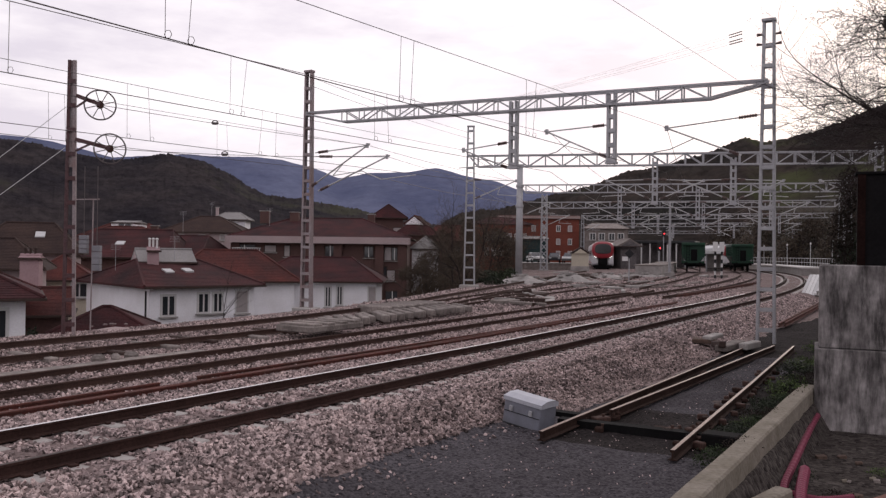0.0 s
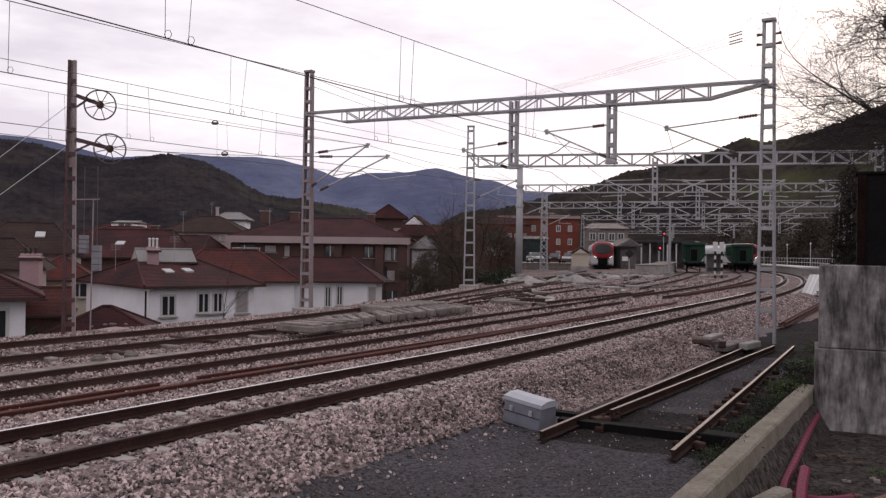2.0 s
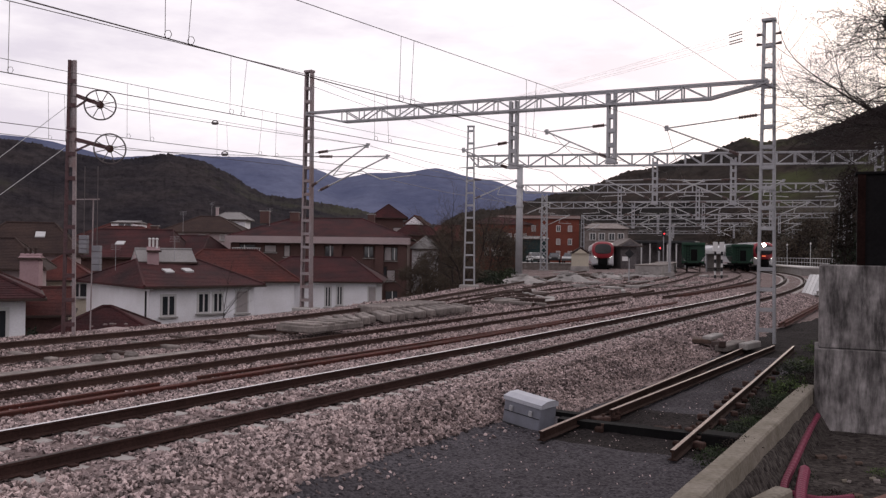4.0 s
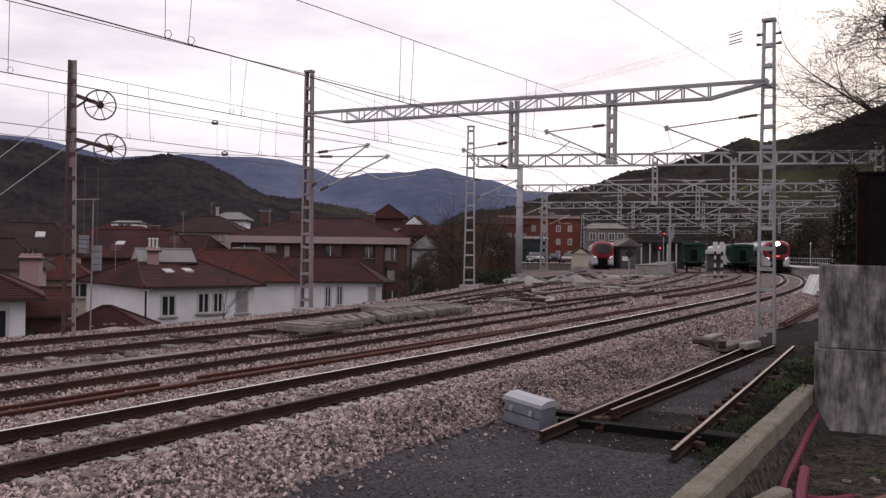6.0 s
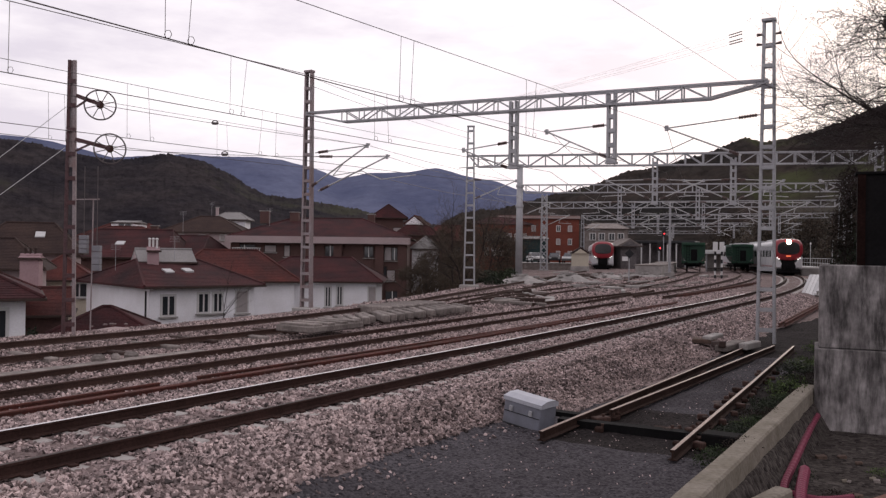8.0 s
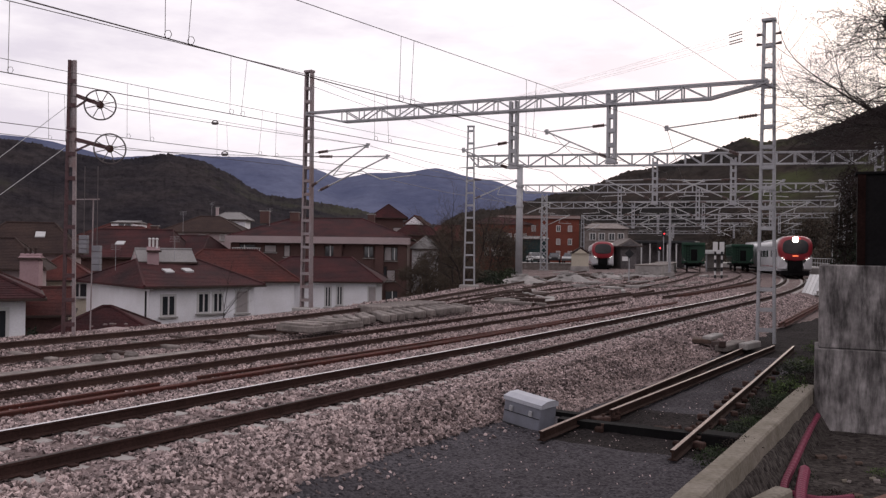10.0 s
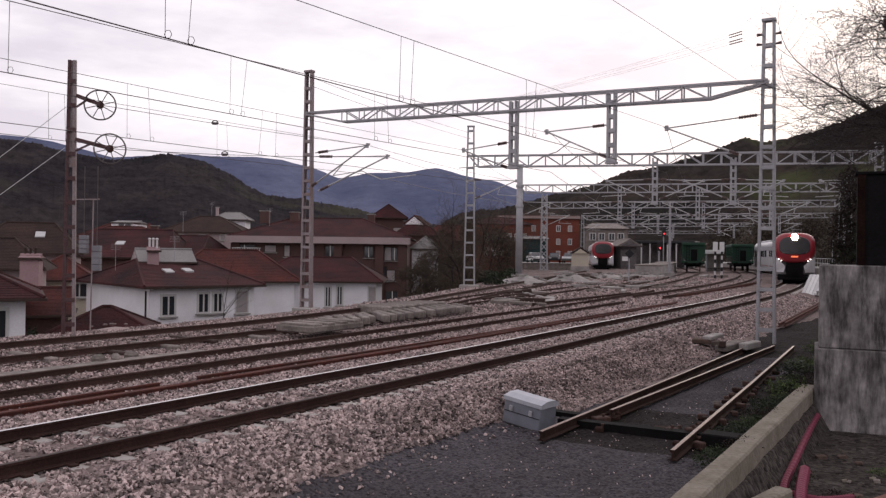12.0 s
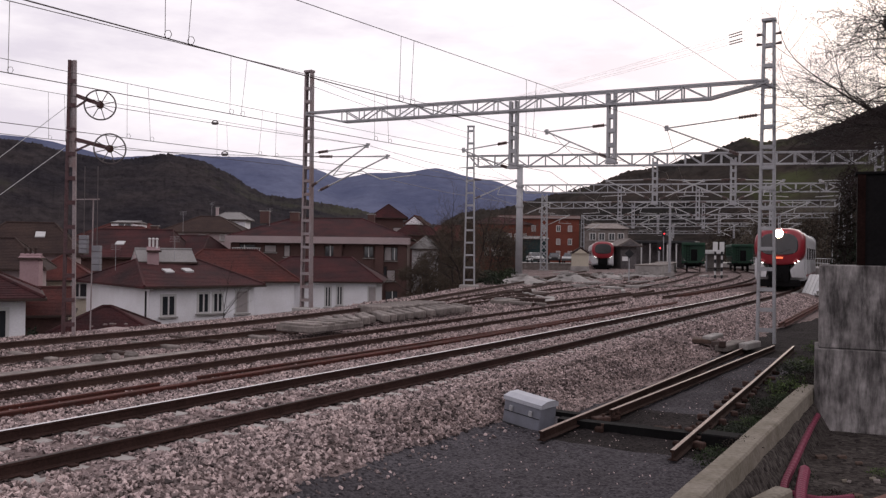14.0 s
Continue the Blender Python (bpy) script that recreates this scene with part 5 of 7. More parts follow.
# roof aerials
for x, y, z, hh in ((-18.6, 58.0, 2.1, 1.3), (-28.0, 90.0, 4.8, 1.8), (-21.6, 104.0, 6.2, 1.6), (-34.5, 124.5, 7.8, 1.8), (-22.5, 57.5, 1.6, 1.2)):
    ob = thing("roof_aerial", (x, y, z), "thin metal television aerial on a roof", "aerial", "roof aerials")
    part("mast", Mesh().tube([(x, y, z - 0.6), (x, y, z + hh)], 0.016, 5), GALV, ob)
    for k in range(4):
        part("rod", Mesh().bar((x - 0.35, y, z + hh - 0.12 * k), (x + 0.35, y, z + hh - 0.12 * k), 0.012), GALV, ob)

# dark downpipes at the corners of the white houses
for x, y, z0, z1 in ((-18.35, 51.75, -4.0, -0.1), (-16.15, 72.05, -4.0, -0.35)):
    ob = thing("downpipe", (x, y, z0), "dark downpipe on a white house corner", "downpipe", "downpipes")
    part("pipe", Mesh().tube([(x, y, z0), (x, y, z1)], 0.06, 8), BLACKPAINT, ob)

# ---- station ----
CANOPYWALL = mat("dark_platform_wall", (0.15, 0.135, 0.137), 0.9, vary=0.35, scale=0.6, fine=5)
TEAL = mat("dark_teal_sheeting", (0.012, 0.034, 0.036), 0.7, vary=0.2, scale=1, fine=8)
# dark wall colour stands in for the shadow beneath the hall's roof
ob = house("station_hall", 30.6, 141.5, 5.0, 2.7, -84, 0.2, 4.0, 5.1, CANOPYWALL, SLABCON, "small goods hall with a shade-darkened wall and low pale gable beside the canopy", hip=0, over=0.85, category="station building", rows=False)
ob = house("cream_hut", 18.75, 114.5, 2.6, 2.2, 84, 0.1, 2.75, 3.35, CREAM, ROOFOLIVE, "small cream trackside hut with a dark gable roof", hip=0, over=0.15, category="hut", rows=False)
part("plinth", Mesh().box((18.75, 114.5, 0.4), (2.4, 2.8, 1.1), radians(-6)), CONCRETE, ob)
ob = house("green_workshop", 15.0, 141.0, 4.6, 6.0, 0, 0.0, 5.0, 5.3, TEAL, ROOFGREY, "dark green workshop shed", hip=0, over=0.2, category="shed", rows=False)

ob = thing("station_canopy", (40.0, 150.0, 0.4), "long dark platform canopy on steel posts", "canopy")
part("roof", Mesh().box((39.6, 148.9, 4.9), (11.0, 7.0, 0.5), radians(-24), bevel=0.1), BLACKPAINT, ob)
part("back_wall", Mesh().box((40.7, 152.5, 2.6), (11.0, 0.3, 4.4), radians(-24)), CANOPYWALL, ob)
for i in range(8):
    t = -7.2 + i * 1.5
    x, y = 40.2 + t * math.cos(radians(-24)), 145.2 + t * math.sin(radians(-24))
    part("post", Mesh().box((x, y, 2.7), (0.2, 0.2, 4.2)), FRAMEW if i % 3 else GALV, ob)


def platform(path, d0, d1, near, far, label, height=0.75, paving=PLATFORM):
    """A curved platform beside a track, from offset near to far."""
    w = abs(far - near)
    fr = path.frames(d0, d1, 3.0, (near + far) / 2, 0)
    base = fr[0][0]
    ob = thing("platform", base, label, "platform", kind="structure")
    part("body", Mesh().sweep([(-w / 2, -0.5), (w / 2, -0.5), (w / 2, height), (-w / 2, height)], fr), CONCRETE, ob)
    part("edging", Mesh().sweep([(-w / 2 - 0.12, height + 0.004), (w / 2, height + 0.004), (w / 2, height + 0.16), (-w / 2 - 0.12, height + 0.16)], fr), paving, ob, "stone edge and paving")
    return ob


platform(MAIN, 141, 250, 1.95, 5.2, "pale curved station platform beside the main track", height=0.7)
platform(YARD_W1, 45, 170, -5.2, -2.4, "grey island platform between the sidings", height=0.9, paving=SLABCON)
fence = MAIN.frames(122, 214, 2.0, 5.0, 0.0)
ob = thing("platform_fence", fence[0][0], "pale metal railing along the platform", "fence")
for h in (1.35, 1.95):
    part("rail", Mesh().tube([(p[0], p[1], p[2] + h) for p, _ in fence], 0.03, 6), PALESTEEL, ob)
for p, _ in fence:
    part("post", Mesh().tube([(p[0], p[1], p[2] - 0.5), (p[0], p[1], p[2] + 2.0)], 0.032, 6), GALV, ob)
for d in (128, 144, 160, 176, 192):
    (p, _), = MAIN.frames(d, d, 1, 5.8)[:1]
    ob = thing("platform_lamp", p, "slim pale lamp post on the platform", "lamp post", "platform lamps")
    part("pole", Mesh().tube([(p[0], p[1], p[2] - 0.4), (p[0], p[1], p[2] + 4.0)], [0.07, 0.05], 8), PALESTEEL, ob)
    part("head", Mesh().tube([(p[0], p[1], p[2] + 3.95), (p[0], p[1], p[2] + 4.25)], [0.14, 0.08], 10), FRAMEW, ob, "pale lamp head")


def wagon(path, front, length, label):
    (a, _), = path.frames(front, front, 1)[:1]
    (b, _), = path.frames(front + length, front + length, 1)[:1]
    a, b = Vector(a), Vector(b)
    dirn = (a - b).normalized()
    ob = thing("hopper_wagon", a, label, "wagon", "green hopper wagons")
    ob.rotation_euler = (0, 0, math.atan2(-dirn.x, dirn.y))
    body = Mesh()
    sec = [(-0.9, 1.25), (0.9, 1.25), (1.36, 2.0), (1.4, 3.3), (1.4, 3.5), (-1.4, 3.5), (-1.4, 3.3), (-1.36, 2.0)]
    ring0, ring1 = [(x, -0.9, z) for x, z in sec], [(x, -length + 0.9, z) for x, z in sec]
    k = len(sec)
    body.add(ring0 + ring1, [(i, (i + 1) % k, (i + 1) % k + k, i + k) for i in range(k)] + [tuple(range(k))[::-1], tuple(range(k, 2 * k))])
    part("hopper", body, GREENWAGON, ob, local=True)
    part("rim", Mesh().box((0, -length / 2, 3.62), (3.0, length - 1.2, 0.42), bevel=0.08), GREENWAGON, ob, local=True)
    part("discharge_chute", Mesh().box((0, -length / 2, 1.0), (1.6, length - 5.0, 0.7), bevel=0.1), BLACK, ob, local=True)
    part("end_platform", Mesh().box((0, -0.35, 1.12), (2.9, 0.7, 0.1), bevel=0.02), BLACK, ob, local=True)
    for sx in (0.5, 0.85):
        part("ladder_stile", Mesh().bar((sx, -0.55, 1.2), (sx, -0.7, 3.5), 0.05), BLACK, ob, local=True)
    for i in range(6):
        part("ladder_rung", Mesh().bar((0.5, -0.56 - 0.02 * i, 1.5 + 0.36 * i), (0.85, -0.56 - 0.02 * i, 1.5 + 0.36 * i), 0.04), BLACK, ob, local=True)
    # no recess is modelled: a black panel gives the end its shade
    part("end_panel", Mesh().box((-0.1, -0.86, 2.2), (0.8, 0.08, 1.5), bevel=0.02), BLACK, ob, "black panel standing in for the shaded end recess", local=True)
    part("end_frame", Mesh().box((0, -0.45, 1.2), (2.9, 0.3, 0.4)).bar((-1.35, -0.5, 1.2), (-1.35, -0.7, 3.6), 0.12).bar((1.35, -0.5, 1.2), (1.35, -0.7, 3.6), 0.12), GREENWAGON, ob, local=True)
    for i in range(7):
        for sgn in (-1, 1):
            part("rib", Mesh().box((sgn * 1.43, -1.2 - i * (length - 2.4) / 6, 2.8), (0.12, 0.12, 1.3)), GREENWAGON, ob, local=True)
    part("underframe", Mesh().box((0, -length / 2, 0.98), (2.4, length - 0.8, 0.3)), BLACK, ob, local=True)
    for sgn in (-1, 1):
        part("buffer", Mesh().tube([(sgn * 0.87, -0.4, 1.05), (sgn * 0.87, 0.15, 1.05), (sgn * 0.87, 0.16, 1.05), (sgn * 0.87, 0.22, 1.05)], [0.1, 0.1, 0.22, 0.22], 10), BLACK, ob, local=True)
        for yy in (-1.6, -3.2, -length + 3.2, -length + 1.6):
            part("wheel", Mesh().tube([(sgn * 0.79, yy, 0.46), (sgn * 0.92, yy, 0.46)], 0.46, 14), BLACK, ob, local=True)
    return ob


wagon(YARD_W1, 65, 12.0, "green hopper wagon standing on the siding by the platform")
wagon(YARD_W2, 75, 12.0, "green hopper wagon standing on the middle siding")

PARKED = coach("parked_train_car", 19.5, "red-fronted commuter train car waiting at the station", True, lit=False)
PARKED.matrix_world = Matrix.Translation((24.5, 128.0, 0.3)) @ Matrix.Rotation(radians(171), 4, "Z")
parked2 = copy_thing(TRAIN[1], Matrix.Translation((27.55, 147.3, 0.3)) @ Matrix.Rotation(radians(171), 4, "Z"))
tagged(parked2, "white commuter train car coupled behind a waiting red front car")
parked2.name = "parked_train_car"

ob = thing("platform_shelter", (39.4, 121.5, 0.3), "small shelter with a white flat roof between the sidings", "shelter")
part("roof", Mesh().box((39.4, 121.5, 3.15), (2.7, 3.4, 0.55), radians(-20), bevel=0.04), WHITEPLASTIC, ob, "white flat roof with a deep fascia")
part("back_wall", Mesh().box((39.9, 122.9, 1.6), (2.3, 0.12, 2.6), radians(-20)), CONCRETE, ob)
part("bench", Mesh().box((39.7, 122.4, 0.75), (1.8, 0.4, 0.08), radians(-20), bevel=0.01), DARKWOOD, ob)
for dx, dy in ((-1.05, -1.2), (1.05, -1.2), (-1.05, 1.2), (1.05, 1.2)):
    ca, sa = math.cos(radians(-20)), math.sin(radians(-20))
    part("post", Mesh().box((39.4 + ca * dx - sa * dy, 121.5 + sa * dx + ca * dy, 1.55), (0.1, 0.1, 2.7)), GALV, ob)


def signal_board(x, y, z):
    ob = thing("marker_board", (x, y, z), "white square board on a black and white striped post", "railway sign", "striped marker boards")
    for i in range(7):
        part("post_band", Mesh().tube([(x, y, z + i * 0.4), (x, y, z + i * 0.4 + 0.4)], 0.11, 10), BLACKPAINT if i % 2 == 0 else FRAMEW, ob)
    part("board", Mesh().box((x, y, z + 3.3), (0.5, 0.06, 1.0), bevel=0.02), WHITEPLASTIC, ob)


signal_board(28.0, 86.0, 0.2)
signal_board(28.65, 85.9, 0.2)
ob = thing("stop_board", (16.45, 73.85, 0.1), "black diamond board and white plate on a thin grey post", "railway sign")
part("post", Mesh().tube([(16.45, 73.85, -0.1), (16.45, 73.85, 2.9)], 0.05, 8), GALV, ob)
part("diamond", Mesh().add([(16.45 + x, 73.75 + y, 2.65 + z) for y in (0, 0.04) for x, z in ((-0.42, 0), (0, -0.42), (0.42, 0), (0, 0.42))], [(0, 1, 2, 3), (7, 6, 5, 4), (0, 4, 5, 1), (1, 5, 6, 2), (2, 6, 7, 3), (3, 7, 4, 0)]), BLACKPAINT, ob)
part("plate", Mesh().box((16.05, 73.7, 2.2), (0.5, 0.04, 0.38)), WHITEPLASTIC, ob)
for x, y, zl, zt in ((33.7, 130.0, 3.7, 4.6), (35.9, 136.0, 6.1, 6.9)):
    ob = thing("light_signal", (x, y, 0.3), "railway light signal showing red", "signal", "light signals")
    part("mast", Mesh().tube([(x, y + 0.2, 0.0), (x, y + 0.2, zt)], 0.08, 8), GALV, ob)
    part("hood", Mesh().box((x, y + 0.05, zl + 0.3), (0.6, 0.3, 1.5), bevel=0.05), BLACKPAINT, ob)
    part("lamp", Mesh().tube([(x, y - 0.12, zl), (x, y - 0.16, zl)], 0.12, 12), REDSIGNAL, ob, "glowing red lamp")
ob = thing("yard_mast", (24.4, 90.0, 0.3), "slender grey lamp mast in the yard", "mast")
part("pole", Mesh().tube([(24.4, 90.0, 0.0), (24.4, 90.0, 8.2)], [0.16, 0.11], 8), GALV, ob)
part("base", Mesh().box((24.4, 90.0, 0.4), (0.9, 0.9, 0.7), bevel=0.05), CONCRETE, ob)


# ---- beside the main track ----
def cabinet(x, y, yaw_):
    """A small trackside box with a pitched lid, hinges and a catch."""
    z = -0.62
    ob = thing("trackside_cabinet", (x, y, z), "grey painted metal trackside box with a sloping lid", "cabinet")
    ob.rotation_euler = (0, radians(7), radians(yaw_))
    L, D, Hh = 0.78, 0.52, 0.42
    part("body", Mesh().box((0, 0, Hh / 2 + 0.03), (L, D, Hh), bevel=0.012), CABINET, ob, local=True)
    lid = Mesh()
    sec = [(-D / 2 - 0.02, Hh + 0.03), (D / 2 + 0.02, Hh + 0.03), (D / 2 + 0.02, Hh + 0.1), (0.14, Hh + 0.15), (-0.1, Hh + 0.15), (-D / 2 - 0.02, Hh + 0.1)]
    k = len(sec)
    lid.add([(x0, a, b) for x0 in (-L / 2 - 0.02, L / 2 + 0.02) for a, b in sec], [(i, i + k, (i + 1) % k + k, (i + 1) % k) for i in range(k)] + [tuple(range(k)), tuple(range(k, 2 * k))[::-1]])
    part("lid", lid, CABINETLID, ob, "lid coloured paler for light from above", local=True)
    for sx in (-0.22, 0.2):
        part("catch", Mesh().box((sx, -D / 2 - 0.025, Hh * 0.78), (0.07, 0.04, 0.1), bevel=0.008), GALV, ob, local=True)
    part("seam", Mesh().box((0, -D / 2 - 0.004, Hh * 0.62), (L - 0.02, 0.012, 0.012)), BLACKPAINT, ob, local=True)
    part("plinth", Mesh().box((0, 0, 0.0), (L + 0.06, D + 0.06, 0.1), bevel=0.01), BLACKPAINT, ob, local=True)
    return ob


cabinet(1.58, 15.15, -40)


def switch_panel():
    """Part of an old turnout lying on the ash: three rails on steel bearers."""
    x0, y0 = plan(12.6, -5.6)
    ob = thing("turnout_panel", (x0, y0, -0.6), "old rusty turnout panel with three rails on dark bearers", "track panel")
    for s0, n0, s1, n1, nm in ((12.6, -5.66, 29.0, -5.45, "stock_rail"), (15.1, -5.35, 29.0, -4.76, "switch_blade"), (12.5, -3.47, 29.2, -4.2, "stock_rail")):
        fr = []
        for i in range(9):
            t = i / 8
            x, y = plan(s0 + (s1 - s0) * t, n0 + (n1 - n0) * t)
            fr.append(((x, y, -0.4 + grade(s0 + (s1 - s0) * t) * 0.5), DN))
        r = part(nm, Mesh().sweep(RAIL_SECTION, fr), PANELRAIL, ob, "rusty rail with a paler worn head")
        part("rail_head", Mesh().sweep([(-0.032, 0.0005), (0.032, 0.0005), (0.028, 0.004), (-0.028, 0.004)], fr), WORNRUST, r)
    for i, (s, na, nb) in enumerate(((14.2, -6.0, -2.75), (16.4, -5.9, -3.2), (18.4, -5.9, -3.3), (20.4, -5.8, -3.4), (22.4, -5.8, -3.5), (24.4, -5.75, -3.6), (26.4, -5.7, -3.7), (28.2, -5.7, -3.8))):
        (xa, ya), (xb, yb) = plan(s, na), plan(s + 0.15, nb)
        part("bearer", Mesh().bar((xa, ya, -0.6 if i == 0 else -0.69), (xb, yb, -0.6 if i == 0 else -0.69), 0.24, 0.26 if i == 0 else 0.14), BLACK if i == 0 else DARKWOOD, ob, "dark steel bearer" if i == 0 else "")
    (xa, ya), (xb, yb) = plan(14.0, -3.2), plan(14.1, -2.72)
    part("end_bracket", Mesh().box(((xa + xb) / 2, (ya + yb) / 2, -0.55), (0.85, 0.4, 0.34), -HEAD, bevel=0.02), BLACK, ob)
    for s, n in ((14.3, -5.0), (14.5, -4.1), (15.3, -3.55), (15.9, -3.6), (16.6, -3.62), (17.3, -3.66), (18.0, -3.7), (18.8, -3.72), (19.8, -3.78)):
        x, y = plan(s, n - 0.14)
        part("chair", Mesh().box((x, y, -0.52), (0.26, 0.16, 0.08), -HEAD, bevel=0.015), PANELRAIL, ob)
    cr = random.Random(5)
    for i in range(17):
        s = 13.6 + i * 0.62
        for n in (-3.52 - 0.0437 * (s - 12.5) + 0.17, -3.52 - 0.0437 * (s - 12.5) - 0.2, -5.66 + 0.0128 * (s - 12.6) + 0.2):
            if cr.random() < 0.35:
                continue
            x, y = plan(s + cr.uniform(-0.2, 0.2), n + cr.uniform(-0.05, 0.05))
            w = cr.uniform(0.1, 0.2)
            part("chair", Mesh().box((x, y, -0.545), (w, cr.uniform(0.09, 0.15), cr.uniform(0.06, 0.13)), -HEAD + cr.uniform(-0.5, 0.5), bevel=0.02), RUSTDULL if cr.random() < 0.5 else PANELRAIL, ob)
    x, y = plan(14.35, -4.6)
    part("tie_rod", Mesh().box((x, y, -0.53), (0.3, 0.08, 0.05), -HEAD), CONCRETE, ob, "pale flat plate")
    part("bearer", Mesh().bar((2.2, 16.25, -0.6), (2.85, 15.75, -0.6), 0.22, 0.16), BLACK, ob, "dark timber end")
    for i, (x, y, w, l, h, turn) in enumerate(((2.95, 15.45, 0.34, 0.2, 0.14, 20), (3.2, 15.75, 0.42, 0.12, 0.1, 35), (3.3, 15.9, 0.2, 0.16, 0.16, 5), (3.95, 14.45, 0.3, 0.2, 0.15, 40), (4.15, 14.7, 0.4, 0.1, 0.1, 62), (4.5, 14.75, 0.16, 0.22, 0.12, 15),
                                                (4.33, 13.95, 0.26, 0.16, 0.13, 30), (2.8, 14.75, 0.22, 0.15, 0.1, 70), (2.6, 15.35, 0.5, 0.09, 0.09, 48), (4.25, 14.25, 0.14, 0.14, 0.2, 10))):
        part("slide_chair", Mesh().box((x, y, -0.62 + h / 2), (w, l, h), radians(turn), bevel=0.02), RUSTDULL if i % 3 == 0 else PANELRAIL, ob)
        part("bolt", Mesh().tube([(x + 0.05, y, -0.62 + h), (x + 0.05, y, -0.57 + h)], 0.028, 6), RUSTDULL, ob)


PANELRAIL = mat("dark_rusty_rail", (0.038, 0.022, 0.018), 0.9, 0.0, vary=0.4, scale=2, fine=25, spec=0.1)
WORNRUST = mat("worn_rusty_rail_head", (0.27, 0.195, 0.165), 0.5, 0.4, vary=0.2, scale=2, fine=25, bump=0.05)
switch_panel()


def block(name, s, n, z, size, yaw_, material, label, category, tilt=0.0, bevel=0.03, group=""):
    x, y = plan(s, n)
    ob = solid(name, Mesh().box((0, 0, 0), size, 0, bevel=bevel), material, label, category, group)
    ob.location, ob.rotation_euler = (x, y, z), (radians(tilt), 0, radians(yaw_) - HEAD)
    return ob


# concrete blocks at the foot of the tall mast
EARTHBLOCK = mat("earthy_concrete", (0.11, 0.075, 0.06), 0.95, vary=0.3, scale=3, fine=20, bump=0.5)
block("concrete_block", 28.1, -5.35, -0.33, (0.3, 1.25, 0.22), -8, CONCRETE, "pale concrete block lying beside the mast", "concrete block", group="loose concrete blocks")
block("concrete_block", 27.8, -5.9, -0.36, (0.4, 1.5, 0.2), -10, SLABCON, "grey concrete slab lying beside the mast", "concrete block", tilt=3, group="loose concrete blocks")
block("concrete_block", 28.3, -6.85, -0.3, (0.75, 0.4, 0.15), 12, EARTHBLOCK, "brownish concrete slab on the ballast slope", "concrete block", tilt=4, group="loose concrete blocks")
block("concrete_block", 28.5, -6.6, -0.16, (0.36, 0.75, 0.13), -18, CONCRETE, "pale broken slab lying on another slab", "concrete block", tilt=6, group="loose concrete blocks")
block("timber_tie", 27.5, -6.2, -0.3, (0.22, 1.2, 0.2), 25, DARKWOOD, "dark timber end among concrete blocks", "railway tie", tilt=-5, group="old ties")

# stacked sleeper panels at the edge of the embankment
def slab_stack(s0, s1, n0, n1, z, h, label, ribs):
    x, y = plan(s0, (n0 + n1) / 2)
    ob = thing("concrete_slab", (x, y, z), label, "concrete slab", "stacked concrete slabs")
    L, W = s1 - s0, n1 - n0
    xc, yc = plan((s0 + s1) / 2, (n0 + n1) / 2)
    zz = z + grade((s0 + s1) / 2)
    part("slab", Mesh().box((xc, yc, zz + h / 2), (W, L, h), -HEAD, bevel=0.03), SLABCON, ob)
    for i in range(ribs):
        x, y = plan(s0 + L * (i + 0.5) / ribs, (n0 + n1) / 2)
        part("rib", Mesh().box((x, y, zz + h + 0.03), (W * 0.96, L / ribs * 0.55, 0.07), -HEAD, bevel=0.015), SLABCON, ob)


slab_stack(19.7, 22.3, -17.9, -16.4, 0.0, 0.2, "grey precast concrete slab lying across old rails", 4)
sl = random.Random(8)
for i in range(18):
    s = 22.6 + i * 0.56
    block("concrete_sleeper", s + sl.uniform(-0.05, 0.05), -18.4 + sl.uniform(-0.12, 0.12), grade(s) + 0.02, (2.2, 0.25, 0.26), -42 + sl.uniform(-4, 4), SLABCON, "weathered concrete sleeper in a low row", "railway sleeper", bevel=0.03, group="stacked sleepers")
for i in range(9):
    s = 28.6 + i * 0.5
    block("concrete_sleeper", s, -20.4 + sl.uniform(-0.15, 0.15), grade(s) + 0.04, (1.7, 0.34, 0.34), sl.uniform(-6, 6), SLABCON, "broken concrete sleeper at the embankment's edge", "railway sleeper", bevel=0.05, group="stacked sleepers")


def rubble(name, cx, cy, z, rx, ry, rz, material, label, category, seed, k=14):
    """A heap: a dome of noise, and loose lumps on it."""
    rnd = random.Random(seed)
    m = Mesh()
    pts, faces = [], []
    for i in range(k + 1):
        for j in range(k + 1):
            u, v = i / k * 2 - 1, j / k * 2 - 1
            d = max(0.0, 1 - u * u - v * v)
            pts.append((cx + u * rx, cy + v * ry, z - 0.15 + rz * d * (0.8 + 0.5 * noise.noise((u * 2.5, v * 2.5, seed)))))
    faces = [(i * (k + 1) + j, (i + 1) * (k + 1) + j, (i + 1) * (k + 1) + j + 1, i * (k + 1) + j + 1) for i in range(k) for j in range(k)]
    m.add(pts, faces)
    ob = thing(name, (cx, cy, z), label, category, "heaps of rubble")
    part("mound", m, material, ob)
    for i in range(16):
        a, d = rnd.uniform(0, 6.3), rnd.uniform(0.1, 0.9)
        w = rnd.uniform(0.12, 0.4) * (0.35 if material is STONE else 1)
        part("lump", Mesh().box((cx + rx * d * math.cos(a), cy + ry * d * math.sin(a), z + rz * (1 - d * d) * 0.8), (w, w * rnd.uniform(0.5, 1.6), w * 0.5), rnd.uniform(0, 3), bevel=0.02), material, ob)


